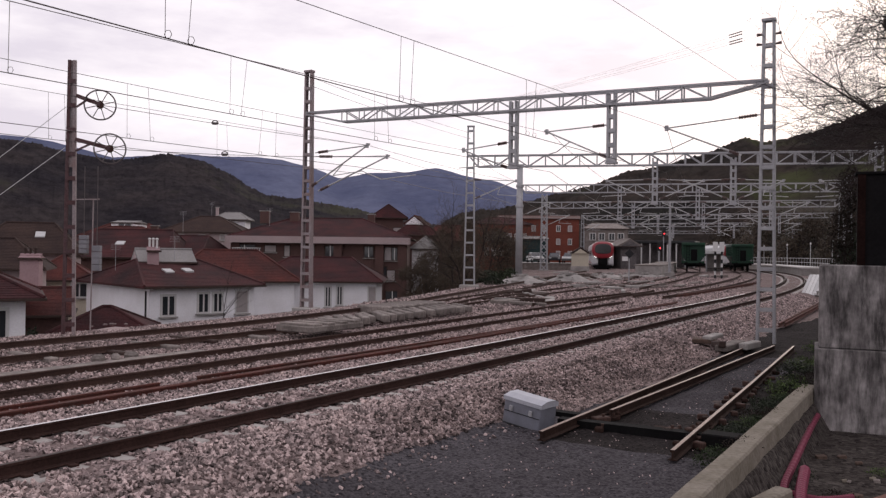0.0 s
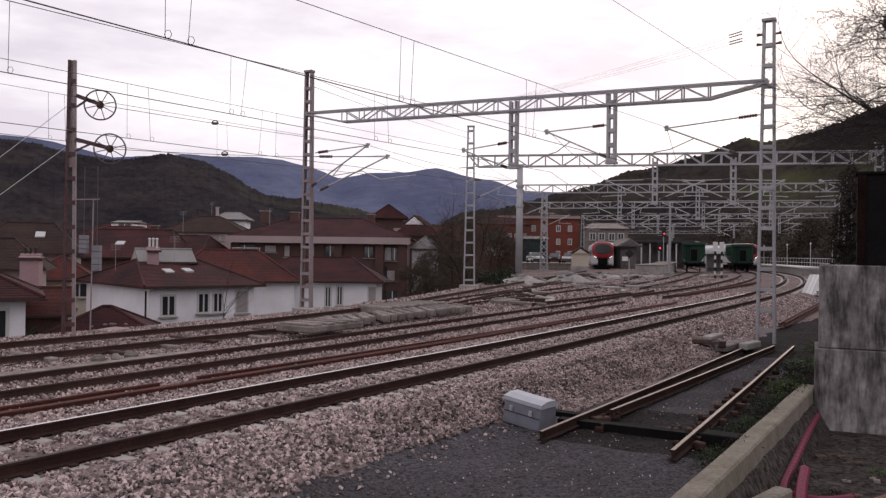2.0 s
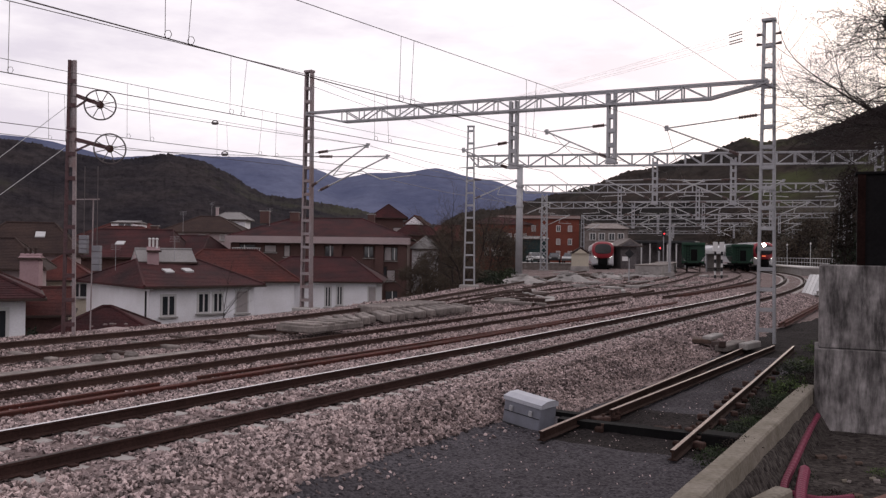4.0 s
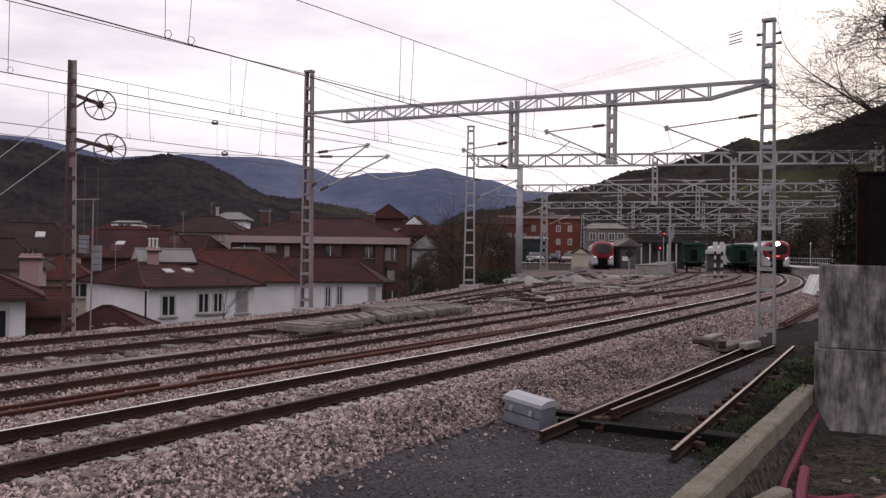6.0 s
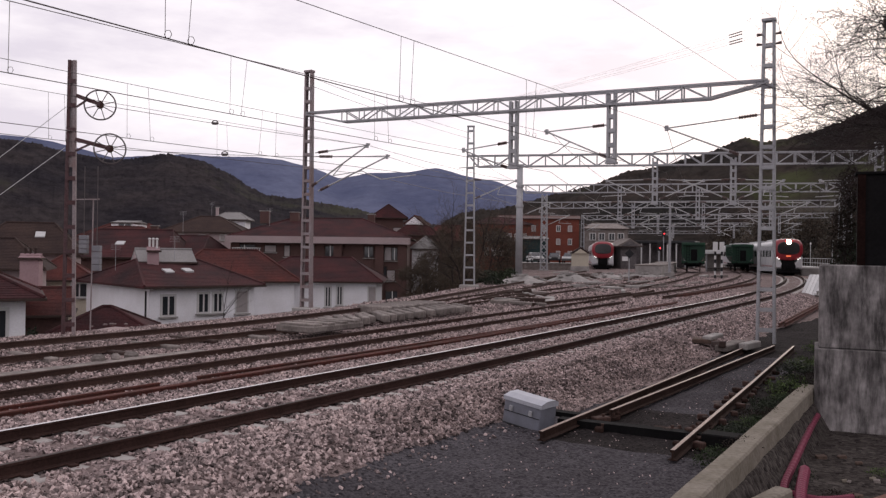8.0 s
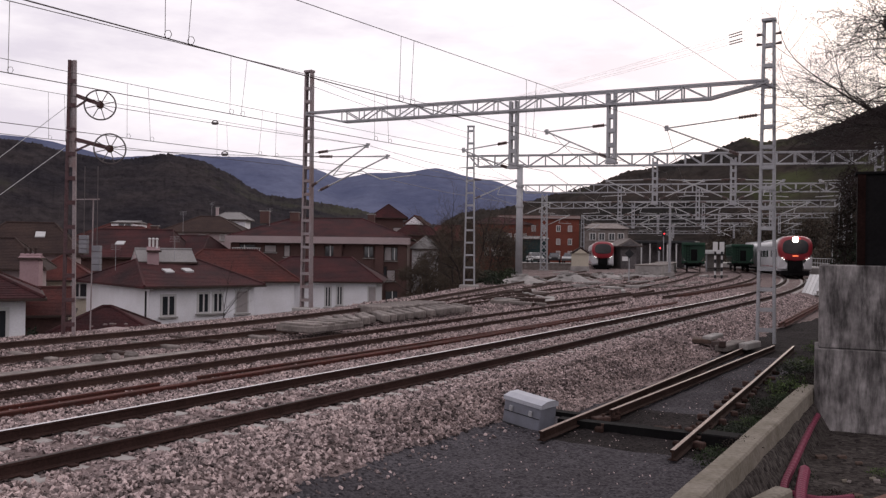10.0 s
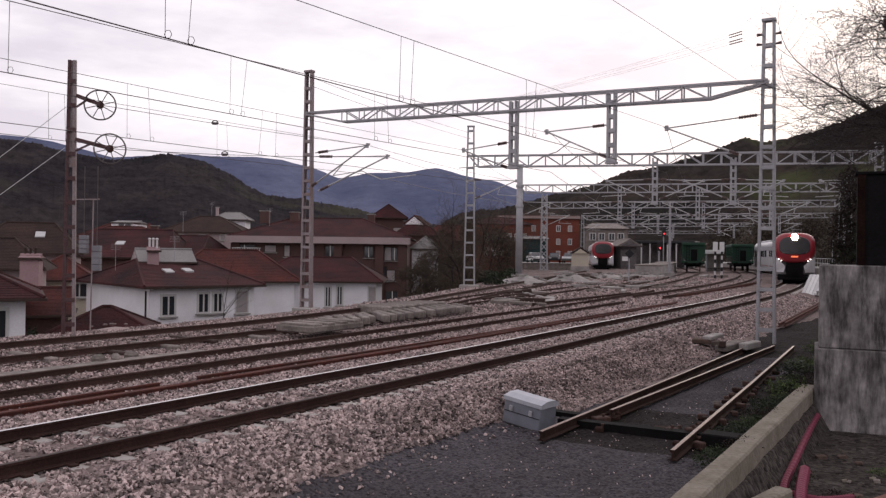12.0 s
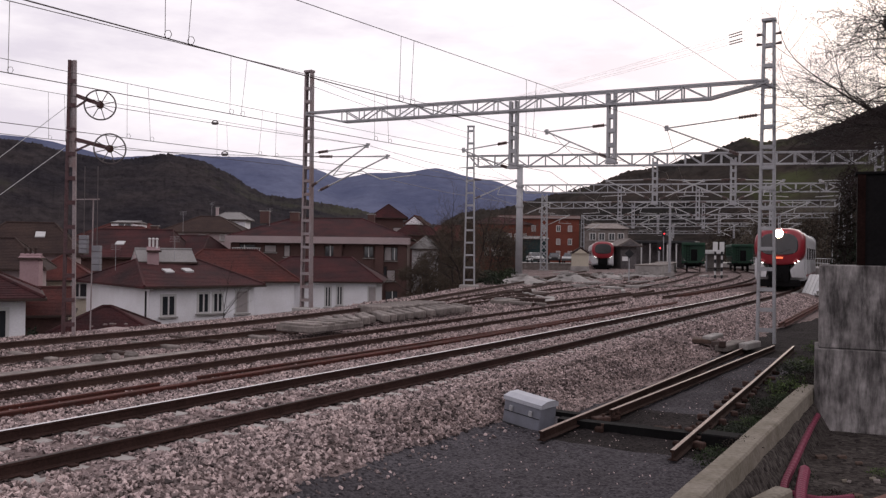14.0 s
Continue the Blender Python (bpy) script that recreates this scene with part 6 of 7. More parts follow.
rubble("rubble_heap", 6.6, 69.0, 0.1, 2.4, 3.0, 0.85, CONCRETE, "pale heap of concrete rubble beside the tracks", "rubble heap", 3)
rubble("rubble_heap", 11.2, 74.0, 0.3, 2.0, 2.2, 0.7, CONCRETE, "grey heap of rubble and broken boards", "rubble heap", 5)
rubble("rubble_heap", 16.5, 84.0, 0.3, 2.0, 1.5, 0.5, CONCRETE, "grey heap of sand and rubble by the sidings", "rubble heap", 8)
rubble("rubble_heap", 20.3, 88.0, 0.3, 3.0, 1.6, 0.5, CONCRETE, "low grey heap of broken concrete", "rubble heap", 9)
rubble("rubble_heap", -10.6, 27.6, -0.25, 1.6, 0.8, 0.35, STONE, "small heap of ballast stones by the mast", "stone heap", 12)
for s, n, w, l, yw in ((58, -20.6, 1.0, 2.2, 40), (62, -19.9, 0.5, 2.8, -20), (66, -25.0, 0.8, 2.0, 60), (49, -23.2, 0.6, 3.2, 10), (71, -22.6, 0.5, 2.4, -50), (54, -18.4, 0.25, 3.0, 20), (76, -26.5, 0.6, 2.6, 30)):
    block("broken_slab", s, n, grade(s) - 0.08, (w, l, 0.16), yw, CONCRETE, "pale broken slab lying in the yard", "concrete slab", group="loose slabs in the yard")
# lifted rails and debris across the yard
yr = random.Random(21)
for s0, n0, s1, n1 in ((40, -21.5, 66, -24.5), (44, -20.6, 68, -22.6), (36, -22.3, 70, -28.0), (60, -27.5, 92, -33.0), (58, -29.0, 92, -35.5), (72, -24.5, 98, -29.5), (70, -22.0, 90, -25.0), (38, -17.6, 52, -17.2), (42, -16.2, 56, -16.9), (33, -19.8, 46, -21.2)):
    loose_rail(s0, n0, s1, n1, -0.2, RUSTDULL, "old rusty rail lying in the half-lifted yard")
for i in range(46):
    s = yr.uniform(36, 96)
    n = axis_n(s) - yr.uniform(7, 8 + (s - 30) * 0.32)
    block("broken_board" if i % 3 == 0 else "broken_slab", s, n, grade(s) - 0.12, (yr.uniform(0.2, 0.9), yr.uniform(0.6, 2.4), yr.uniform(0.1, 0.3)), yr.uniform(0, 180), (DARKWOOD, SLABCON, CONCRETE, SLABCON)[i % 4],
          "dark broken board lying in the yard" if i % 3 == 0 else "weathered broken slab lying in the yard", "debris", tilt=yr.uniform(-8, 8), group="debris in the yard")
# timber ties between the yard tracks
for i in range(9):
    block("timber_tie", 9 + i * 1.7, -18.9 + 0.25 * math.sin(i * 2.3), -0.19, (2.0, 0.24, 0.16), -3 + 3 * math.sin(i * 5), DARKWOOD if i % 2 else SLABCON, "weathered tie half sunk in the ballast", "railway tie", group="old ties")


# lids of an old cable trough along the yard, and loose lumps on them
for i in range(9):
    block("trough_lid", 7.2 + i * 0.98, -16.62 + 0.03 * math.sin(i * 3.1), -0.16, (0.42, 0.95, 0.1), 1.5 * math.sin(i * 1.7), SLABCON, "weathered concrete cable trough lid", "trough lid", bevel=0.015, group="cable trough lids")
for s, n, w, l, h, yw in ((12.6, -16.9, 0.3, 0.22, 0.24, 20), (13.0, -16.8, 0.2, 0.3, 0.2, 60), (13.6, -17.0, 0.35, 0.2, 0.18, 10)):
    block("broken_slab", s, n, -0.1, (w, l, h), yw, SLABCON, "dark lump of broken concrete on the ballast", "debris", tilt=12, bevel=0.05, group="debris in the yard")


# ---- low wall, channel, abutment ----
def low_wall():
    fr = []
    for i in range(13):
        x, y = plan(7.5 + i * 1.08, -2.62 + 0.006 * math.sin(i * 1.7))
        fr.append(((x, y, -0.36), DN))
    ob = thing("low_wall", fr[0][0], "low weathered concrete wall beside the ash ground", "wall", kind="structure")
    part("body", Mesh().sweep([(-0.2, -1.1), (0.24, -1.1), (0.17, -0.03), (0.14, 0.0), (-0.14, 0.0), (-0.17, -0.03)], fr), WALLCON, ob)


WALLCON = mat("pale_weathered_concrete", (0.22, 0.195, 0.16), 0.95, vary=0.25, scale=1.8, fine=14, bump=0.5, size=0.02, color2=(0.15, 0.13, 0.10))
low_wall()
ABUT_AT, ABUT_YAW = (8.14, 18.2), radians(-24)


def abut(u, v):
    """A place u along the abutment's face and v behind it."""
    return ABUT_AT[0] + u * math.cos(ABUT_YAW) - v * math.sin(ABUT_YAW), ABUT_AT[1] + u * math.sin(ABUT_YAW) + v * math.cos(ABUT_YAW)


ob = thing("concrete_abutment", (*ABUT_AT, -1.3), "tall grey concrete abutment with dark run-off stains", "wall", kind="structure")
for i in range(3):
    w = 1.72
    u = w / 2 + i * (w + 0.012)
    part("upper_lift", Mesh().box((*abut(u + 0.05, 0.75), 1.45), (w, 1.5, 1.8), ABUT_YAW, bevel=0.02), STAINED, ob)
    part("lower_lift", Mesh().box((*abut(u - 0.02, 0.72), -0.36), (w + 0.02, 1.56, 1.8), ABUT_YAW, bevel=0.02), STAINED, ob)
    part("footing", Mesh().box((*abut(u + 0.1, 0.72), -1.75), (w, 1.5, 0.95), ABUT_YAW, bevel=0.03), WALLCON, ob)
DARKRUST = mat("dark_rust", (0.016, 0.008, 0.007), 0.95, vary=0.4, scale=3, fine=20, spec=0.05)
px_, py_ = abut(1.1, 0.35)
ob = thing("rusty_post", (px_, py_, 2.3), "dark rusty steel box column on the abutment", "column")
part("shaft", Mesh().box((px_, py_, 3.3), (0.62, 0.5, 2.0), ABUT_YAW, bevel=0.02), BLACK, ob)
ex_, ey_ = abut(0.86, 0.08)
part("edge_plate", Mesh().box((ex_, ey_, 3.3), (0.16, 0.04, 2.0), ABUT_YAW), DARKRUST, ob, "dark red rusted edge plate")
part("cap", Mesh().box((px_, py_, 4.33), (0.72, 0.6, 0.06), ABUT_YAW, bevel=0.01), BLACK, ob)
ob = thing("fallen_rod", (8.3, 17.5, -1.1), "pale thin rod leaning at the foot of the abutment", "rod")
part("rod", Mesh().tube([(8.1, 17.6, -1.32 + 0.05), (10.0, 17.2, -1.42)], 0.018, 6), PALESTEEL, ob)


def conduit(points, r, label):
    """A corrugated plastic conduit through a few places, smoothed."""
    pts = [Vector(p) for p in points]
    path, radii = [], []
    n = 90
    for i in range(n + 1):
        u = i / n * (len(pts) - 1)
        k = min(int(u), len(pts) - 2)
        t = u - k
        p0, p1, p2, p3 = pts[max(k - 1, 0)], pts[k], pts[k + 1], pts[min(k + 2, len(pts) - 1)]
        path.append(0.5 * ((2 * p1) + (p2 - p0) * t + (2 * p0 - 5 * p1 + 4 * p2 - p3) * t * t + (3 * p1 - p0 - 3 * p2 + p3) * t ** 3))
        radii.append(r * (1.0 if i % 2 else 0.88))
    solid("conduit", Mesh().tube(path, radii, 8), TUBE, label, "conduit", "corrugated conduits", origin=tuple(pts[0]))


conduit([(8.01, 17.80, -0.85), (7.16, 16.30, -0.9), (5.91, 14.00, -0.95), (5.26, 12.80, -1.0), (5.06, 12.20, -1.1), (5.36, 11.90, -1.15)], 0.065, "magenta corrugated conduit lying in a channel")
conduit([(5.86, 13.50, -0.95), (5.66, 13.00, -0.82), (5.26, 12.20, -0.9), (4.91, 11.40, -1.0), (4.56, 10.60, -1.1)], 0.085, "thick magenta corrugated conduit bent over in a channel")
conduit([(5.26, 12.70, -1.05), (5.66, 12.50, -1.1), (6.26, 12.70, -1.12)], 0.05, "short magenta conduit end in a channel")
block("concrete_block", 11.8, -2.05, -0.9, (0.26, 1.4, 0.4), -12, WALLCON, "pale concrete kerb stone in the channel", "kerb stone")
ob = thing("brick_parapet", (3.6, 6.0, -0.6), "terracotta topped parapet corner", "wall", kind="structure")
part("body", Mesh().box((4.0, 6.4, -0.1), (1.5, 0.5, 1.5), radians(35)), BROWNBRICK, ob)
part("coping", Mesh().box((4.0, 6.4, 0.69), (1.6, 0.62, 0.08), radians(35), bevel=0.02), TERRACOTTA, ob)

cr = random.Random(17)
for i in range(40):
    s = cr.uniform(9.5, 17.5)
    n = cr.uniform(-2.2, 0.6)
    x, y = plan(s, n)
    w = cr.uniform(0.05, 0.16)
    block("rubble_lump", s, n, ground_z(s, n) + 0.02, (w, w * cr.uniform(0.6, 1.5), w * 0.6), cr.uniform(0, 180), (SLABCON, EARTHBLOCK, WALLCON)[i % 3], "small broken lump of grey concrete rubble", "rubble", tilt=cr.uniform(-20, 20), bevel=0.012, group="loose lumps of rubble")

# stack of pale sheets leaning at the platform's end
ob = thing("sheet_stack", (27.0, 61.0, 0.0), "leaning stack of pale corrugated sheets and rubble", "building sheets")
for i in range(6):
    part("sheet", Mesh().add([(24.85 + i * 0.25, 58.0, -0.1), (25.07 + i * 0.25, 58.0, -0.1), (26.65 + i * 0.25, 60.2, 1.3), (26.43 + i * 0.25, 60.2, 1.3), (24.85 + i * 0.25, 58.1, -0.16), (25.07 + i * 0.25, 58.1, -0.16), (26.65 + i * 0.25, 60.3, 1.23), (26.43 + i * 0.25, 60.3, 1.23)],
                             [(0, 1, 2, 3), (7, 6, 5, 4), (0, 4, 5, 1), (1, 5, 6, 2), (2, 6, 7, 3), (3, 7, 4, 0)]), WHITEPLASTIC if i % 3 else PALESTEEL, ob)
for i in range(14):
    x, y = 25.6 + 1.8 * random.random(), 57.7 + random.random()
    part("lump", Mesh().box((x, y, -0.1 + 0.25 * random.random()), (0.25, 0.2, 0.18), random.random() * 3, bevel=0.02), WHITEPLASTIC if i % 2 else CONCRETE, ob)


# ---- plants ----
def leaf_mass(name, blobs, count, size, material, label, category, seed, parts=None, trunk=None):
    """A crown of many small leaves in uneven clumps. blobs: (centre, radii)."""
    rnd = np.random.RandomState(seed)
    ob = thing(name, blobs[0][0], label, category, "shrubs and trees")
    per = count // len(blobs)
    for c, r in blobs:
        d = rnd.normal(size=(per, 3))
        d /= np.linalg.norm(d, axis=1)[:, None]
        lump = np.array([0.72 + 0.5 * noise.noise((v[0] * 2.2 + c[0], v[1] * 2.2 + c[1], v[2] * 2.2)) for v in d])
        p = np.array(c) + d * np.array(r) * (rnd.uniform(0.25, 1, per) ** 0.5 * lump)[:, None]
        a, b = rnd.normal(size=(per, 3)), rnd.normal(size=(per, 3))
        a /= np.linalg.norm(a, axis=1)[:, None]
        b /= np.linalg.norm(b, axis=1)[:, None]
        sz = size * rnd.uniform(0.5, 1.3, per)[:, None]
        v = np.stack([p - a * sz, p + b * sz * 0.45, p + a * sz, p - b * sz * 0.45], 1).reshape(-1, 3)
        m = Mesh()
        m.v = [tuple(q) for q in v]
        m.f = [(4 * i, 4 * i + 1, 4 * i + 2, 4 * i + 3) for i in range(per)]
        m.m = [0] * per
        part("foliage", m, material, ob, kind="stuff")
    if trunk:
        part("trunk", Mesh().tube(trunk[0], trunk[1], 7), BARK, ob)
    return ob


DARKBRUSH = mat("dark_winter_brush", (0.035, 0.028, 0.024), 0.95, vary=0.3, island=0.5, spec=0.1)


def bare_tree(name, base, height, lean, seed, label, levels=5, spread=1.0, r0=0.12, twig_mat=None, kids=3, buds=0.0, turn=None):
    """A leafless tree: a tapered trunk, limbs that fork again and again, twigs."""
    rnd = random.Random(seed)
    ob = thing(name, base, label, "tree", "bare trees")
    trunk, limbs, twigs, tips = Mesh(), Mesh(), Mesh(), []

    def grow(p, dirn, length, r, level):
        path, radii = [p], [r]
        q, d = Vector(p), Vector(dirn)
        k = 4 if level < 3 else 3
        for i in range(k):
            d = (d + Vector((rnd.gauss(0, 0.13), rnd.gauss(0, 0.13), rnd.gauss(0.02, 0.1)))).normalized()
            q = q + d * length / k
            path.append(q)
            radii.append(r * (1 - 0.42 * (i + 1) / k))
        dest = trunk if level == 0 else (limbs if level < 3 else twigs)
        dest.tube(path, radii, 7 if level == 0 else (5 if level < 3 else 3), caps=False)
        if level >= levels:
            tips.append(q)
            return
        for i in range(kids + (2 if level == 0 else 0)):
            t = rnd.uniform(0.35, 1.0)
            j = min(int(t * k), k - 1)
            at = path[j].lerp(path[j + 1], t * k - j)
            side = Vector((rnd.gauss(0, 1), rnd.gauss(0, 1), rnd.gauss(0.1, 0.5)))
            if turn and level < 2:
                side = side * 0.6 + Vector(turn)
            nd = (d * 0.7 + side.normalized() * spread * 0.85).normalized()
            grow(at, nd, length * rnd.uniform(0.5, 0.75), radii[j] * 0.6, level + 1)
        grow(path[-1], d, length * 0.65, radii[-1], level + 1)

    grow(Vector(base), Vector(lean).normalized(), height * 0.42, r0, 0)
    part("trunk", trunk, BARK, ob)
    part("branchwork", limbs, BARK, ob)
    part("twig_mass", twigs, twig_mat or TWIG, ob, kind="stuff")
    if buds:
        m = Mesh()
        for p in tips:
            for _ in range(2):
                q = p + Vector((rnd.gauss(0, 0.04), rnd.gauss(0, 0.04), rnd.gauss(0, 0.04)))
                a = Vector((rnd.gauss(0, 1), rnd.gauss(0, 1), rnd.gauss(0, 1))).normalized() * buds
                b = Vector((rnd.gauss(0, 1), rnd.gauss(0, 1), rnd.gauss(0, 1))).normalized() * buds * 0.5
                m.add([q - a, q + b, q + a, q - b], [(0, 1, 2, 3)])
        part("bud_mass", m, TWIG, ob, kind="stuff")
    return ob


# the tree that leans over from the bank, and the evergreens under it
bare_tree("bare_tree", (13.5, 20.5, 2.2), 10.0, (-0.1, 0, 1), 4, "bare winter tree with drooping twigs and buds", levels=6, spread=0.9, r0=0.1, buds=0.02, turn=(-0.9, -0.1, -0.25))
bare_tree("bare_tree", (15.6, 23.0, 2.2), 11.0, (-0.15, 0, 1), 9, "bare winter tree on the bank", levels=6, spread=0.9, r0=0.1, buds=0.02, turn=(-0.8, -0.1, -0.25))


def hanging_tree(base, top, limbs, reach, seed, label):
    """A bare tree whose long limbs sweep to one side and droop, with side twigs and catkins all along them."""
    rnd = random.Random(seed)
    ob = thing("bare_tree", base, label, "tree", "bare trees")
    x0, y0, z0 = base
    part("trunk", Mesh().tube([base, (x0 + 0.1, y0, z0 + top * 0.4), (x0 - 0.15, y0 + 0.1, z0 + top * 0.75), (x0 - 0.1, y0, z0 + top)], [0.17, 0.13, 0.09, 0.04], 9), BARK, ob)
    fine, buds = Mesh(), Mesh()

    def shoot(p, d, length, r, sag, k):
        path, q, d = [Vector(p)], Vector(p), Vector(d).normalized()
        for i in range(k):
            d = (d + Vector((rnd.gauss(0, 0.09), rnd.gauss(0, 0.09), rnd.gauss(-sag, 0.09)))).normalized()
            q = q + d * length / k
            path.append(q)
        return path, d

    for i in range(limbs):
        z = z0 + top * rnd.uniform(0.28, 1.0)
        length = reach * rnd.uniform(0.72, 1.05)
        main, d = shoot((x0 - 0.1, y0, z), (-1, rnd.uniform(-0.45, 0.35), rnd.uniform(-0.05, 0.5)), length, 0.03, 0.05, 11)
        r = rnd.uniform(0.02, 0.036)
        part("limb", Mesh().tube(main, [r * (1 - 0.085 * j) for j in range(12)], 5, caps=False), BARK, ob)
        for j in range(2, 12):
            for _ in range(3):
                at = main[j - 1].lerp(main[j], rnd.random())
                side, sd = shoot(at, (rnd.uniform(-1.3, 0.1), rnd.uniform(-0.8, 0.8), rnd.uniform(-0.55, 0.75)), rnd.uniform(0.3, 1.0), 0.008, 0.04, 5)
                fine.tube(side, [0.0075, 0.007, 0.006, 0.0055, 0.005, 0.004], 3, caps=False)
                for m in range(1, 6):
                    if rnd.random() < 0.75:
                        tw, td = shoot(side[m], (rnd.uniform(-1, 0.3), rnd.uniform(-0.8, 0.8), rnd.uniform(-0.8, 0.6)), rnd.uniform(0.1, 0.34), 0.004, 0.1, 2)
                        fine.tube(tw, [0.0045, 0.004, 0.003], 3, caps=False)
                        if rnd.random() < 0.55:
                            e = tw[-1]
                            buds.tube([e, e + Vector((0.004, 0, -0.02)), e + Vector((0, 0.003, -0.045))], [0.004, 0.011, 0.004], 4, caps=False)
    part("twig_mass", fine, TWIG, ob, kind="stuff")
    part("catkin_mass", buds, TWIG, ob, kind="stuff")
    return ob


hanging_tree((13.4, 20.6, 1.8), 7.6, 26, 4.7, 15, "bare tree over the abutment with drooping limbs and catkins")
leaf_mass("evergreen_shrub", [((13.2, 22.0, 3.6), (1.5, 1.5, 2.6)), ((13.6, 23.0, 5.2), (1.2, 1.2, 1.4)), ((12.4, 22.0, 8.9), (0.9, 1.0, 0.9))], 9000, 0.11, LEAF, "dense dark evergreen shrub behind the abutment", "shrub", 31)
leaf_mass("evergreen_shrub", [((16.6, 28.0, 3.4), (1.4, 2.0, 2.2)), ((19.5, 32.0, 4.2), (1.8, 2.0, 3.0))], 8000, 0.12, LEAF, "dark ivy-clad shrub on the bank", "shrub", 32)
for i, (x, y, z, r) in enumerate(((29, 68, 3.2, 3.0), (34, 74, 3.5, 3.2), (40, 82, 3.5, 3.6), (46, 92, 4.0, 4.2), (53, 103, 4.5, 4.5), (60, 118, 5, 5), (24.5, 52, 2.4, 2.2), (21.5, 45, 2.0, 1.8))):
    leaf_mass("hillside_brush", [((x + 4, y - 2, z - 1), (r, r, r)), ((x + 7, y, z + 2), (r * 1.3, r, r * 1.2))], 4200, 0.2 + r * 0.025, BRUSH if i % 3 else LEAF, "dark winter brush on the bank above the platform", "brush", 40 + i)
# woods behind the platform
for i in range(17):
    d = 112 + i * 8.5
    (p, _), = MAIN.frames(d, d, 1, 9.5 + 3.5 * (i % 3))[:1]
    h = 2.6 + 1.3 * ((i * 7) % 5) / 4 + i * 0.12
    leaf_mass("hillside_brush", [((p[0], p[1], p[2] + h * 0.6), (h, h * 0.8, h)), ((p[0] + h * 0.8, p[1] + 2, p[2] + h * 1.7), (h * 1.1, h, h))], 3600, 0.12 + h * 0.03, (BRUSH, DARKBRUSH, LEAF)[i % 3], "dark winter woods behind the platform", "brush", 200 + i)
    if i % 2:
        bare_tree("bank_tree", (p[0] + 1, p[1] + 1, p[2]), 9 + (i * 5) % 4, (0, 0, 1), 300 + i, "bare tree on the bank behind the platform", levels=4, spread=0.7, r0=0.12, kids=3, twig_mat=DARKBRUSH)
# climbing brush beside the abutment
leaf_mass("climbing_brush", [((14.5, 30.0, 1.2), (0.75, 0.8, 1.9)), ((14.45, 30.2, 3.4), (0.6, 0.7, 1.5)), ((14.7, 30.2, 5.0), (0.55, 0.7, 1.3))], 6600, 0.06, DARKBRUSH, "dark leafless climbing brush behind the abutment", "brush", 170,
          trunk=([(14.5, 30.0, -0.8), (14.45, 30.1, 2.4), (14.7, 30.2, 5.2)], [0.07, 0.05, 0.02]))
# ivy and weeds along the low wall
for i in range(9):
    s = 12.6 + i * 0.95
    x, y = plan(s, -2.95 + 0.18 * math.sin(i * 2.1))
    leaf_mass("ivy_clump", [((x, y, -0.5), (0.36, 0.42, 0.24)), ((x + 0.25, y + 0.3, -0.46), (0.3, 0.3, 0.16))], 900, 0.026, (LEAFG, DARKBRUSH, LEAF)[i % 3], "low green ivy growing along the wall", "ivy", 60 + i)
for i in range(7):
    x, y = plan(20 + i * 1.6, -3.0 + 0.5 * math.sin(i * 1.9))
    leaf_mass("ivy_clump", [((x, y, -0.4), (0.7, 0.8, 0.3))], 900, 0.032, (GRASS, DARKBRUSH, LEAF)[i % 3], "low weeds on the dark ash ground", "weeds", 80 + i)
for i in range(16):
    x, y = plan(15.4 + i * 0.85, -3.12 + 0.22 * math.sin(i * 2.7))
    leaf_mass("ground_cover", [((x, y, -0.6), (0.5, 0.6, 0.16))], 520, 0.03, (LEAF, GRASS, DARKBRUSH, LEAFG)[i % 4], "low dark weeds covering the ground by the wall", "weeds", 400 + i)
for i in range(7):
    s, n = 10.2 + i * 1.0, -1.5 + 0.7 * math.sin(i * 2.3)
    x, y = plan(s, n)
    leaf_mass("channel_weeds", [((x, y, ground_z(s, n) + 0.04), (0.42, 0.4, 0.12))], 420, 0.022, (GRASS, DARKBRUSH, LEAF)[i % 3], "low weeds growing in the channel", "weeds", 500 + i)
# brush on the embankment below the yard
for i, (x, y, z, h) in enumerate(((-1.5, 76, -2.0, 3.6), (1.0, 82, -1.5, 8.0), (3.2, 88, -1.5, 8.0), (-3.2, 84, -3.0, 4.2), (5.0, 97, -1.0, 7.5), (0.2, 92, -2.0, 7.5), (6.8, 104, -0.8, 7.0), (-2.0, 96, -3, 5), (3.5, 106, -1, 8.5), (1.5, 70.0, -1.5, 4.5), (-1.0, 90.0, -2, 5), (8.2, 108, -0.8, 7.0), (7.3, 100, -0.6, 6.5), (9.6, 114, -0.5, 6.0))):
    bare_tree("brush_tree", (x, y, z), h * 1.35, (0.05, 0, 1), 100 + i, "bare winter tree in dense brush", levels=5, spread=0.8, r0=0.09, twig_mat=BRUSH, kids=3)
    leaf_mass("brush", [((x, y, z + 0.22 * h), (1.8, 1.8, 0.26 * h)), ((x + 0.8, y, z + 0.53 * h), (1.8, 1.6, 0.3 * h)), ((x - 0.5, y + 1, z + 0.78 * h), (1.5, 1.5, 0.23 * h))], 7200, 0.075, BRUSH, "brown winter brush on the embankment", "brush", 120 + i)
for i, (x, y) in enumerate(((3.6, 72.0), (5.0, 76.0), (4.0, 66.0), (6.4, 82.0), (7.6, 90.0))):
    leaf_mass("green_bush", [((x, y, -0.1), (1.3, 1.3, 1.5))], 1500, 0.12, LEAFG if i % 2 else LEAF, "dark green bush at the embankment's edge", "bush", 140 + i)
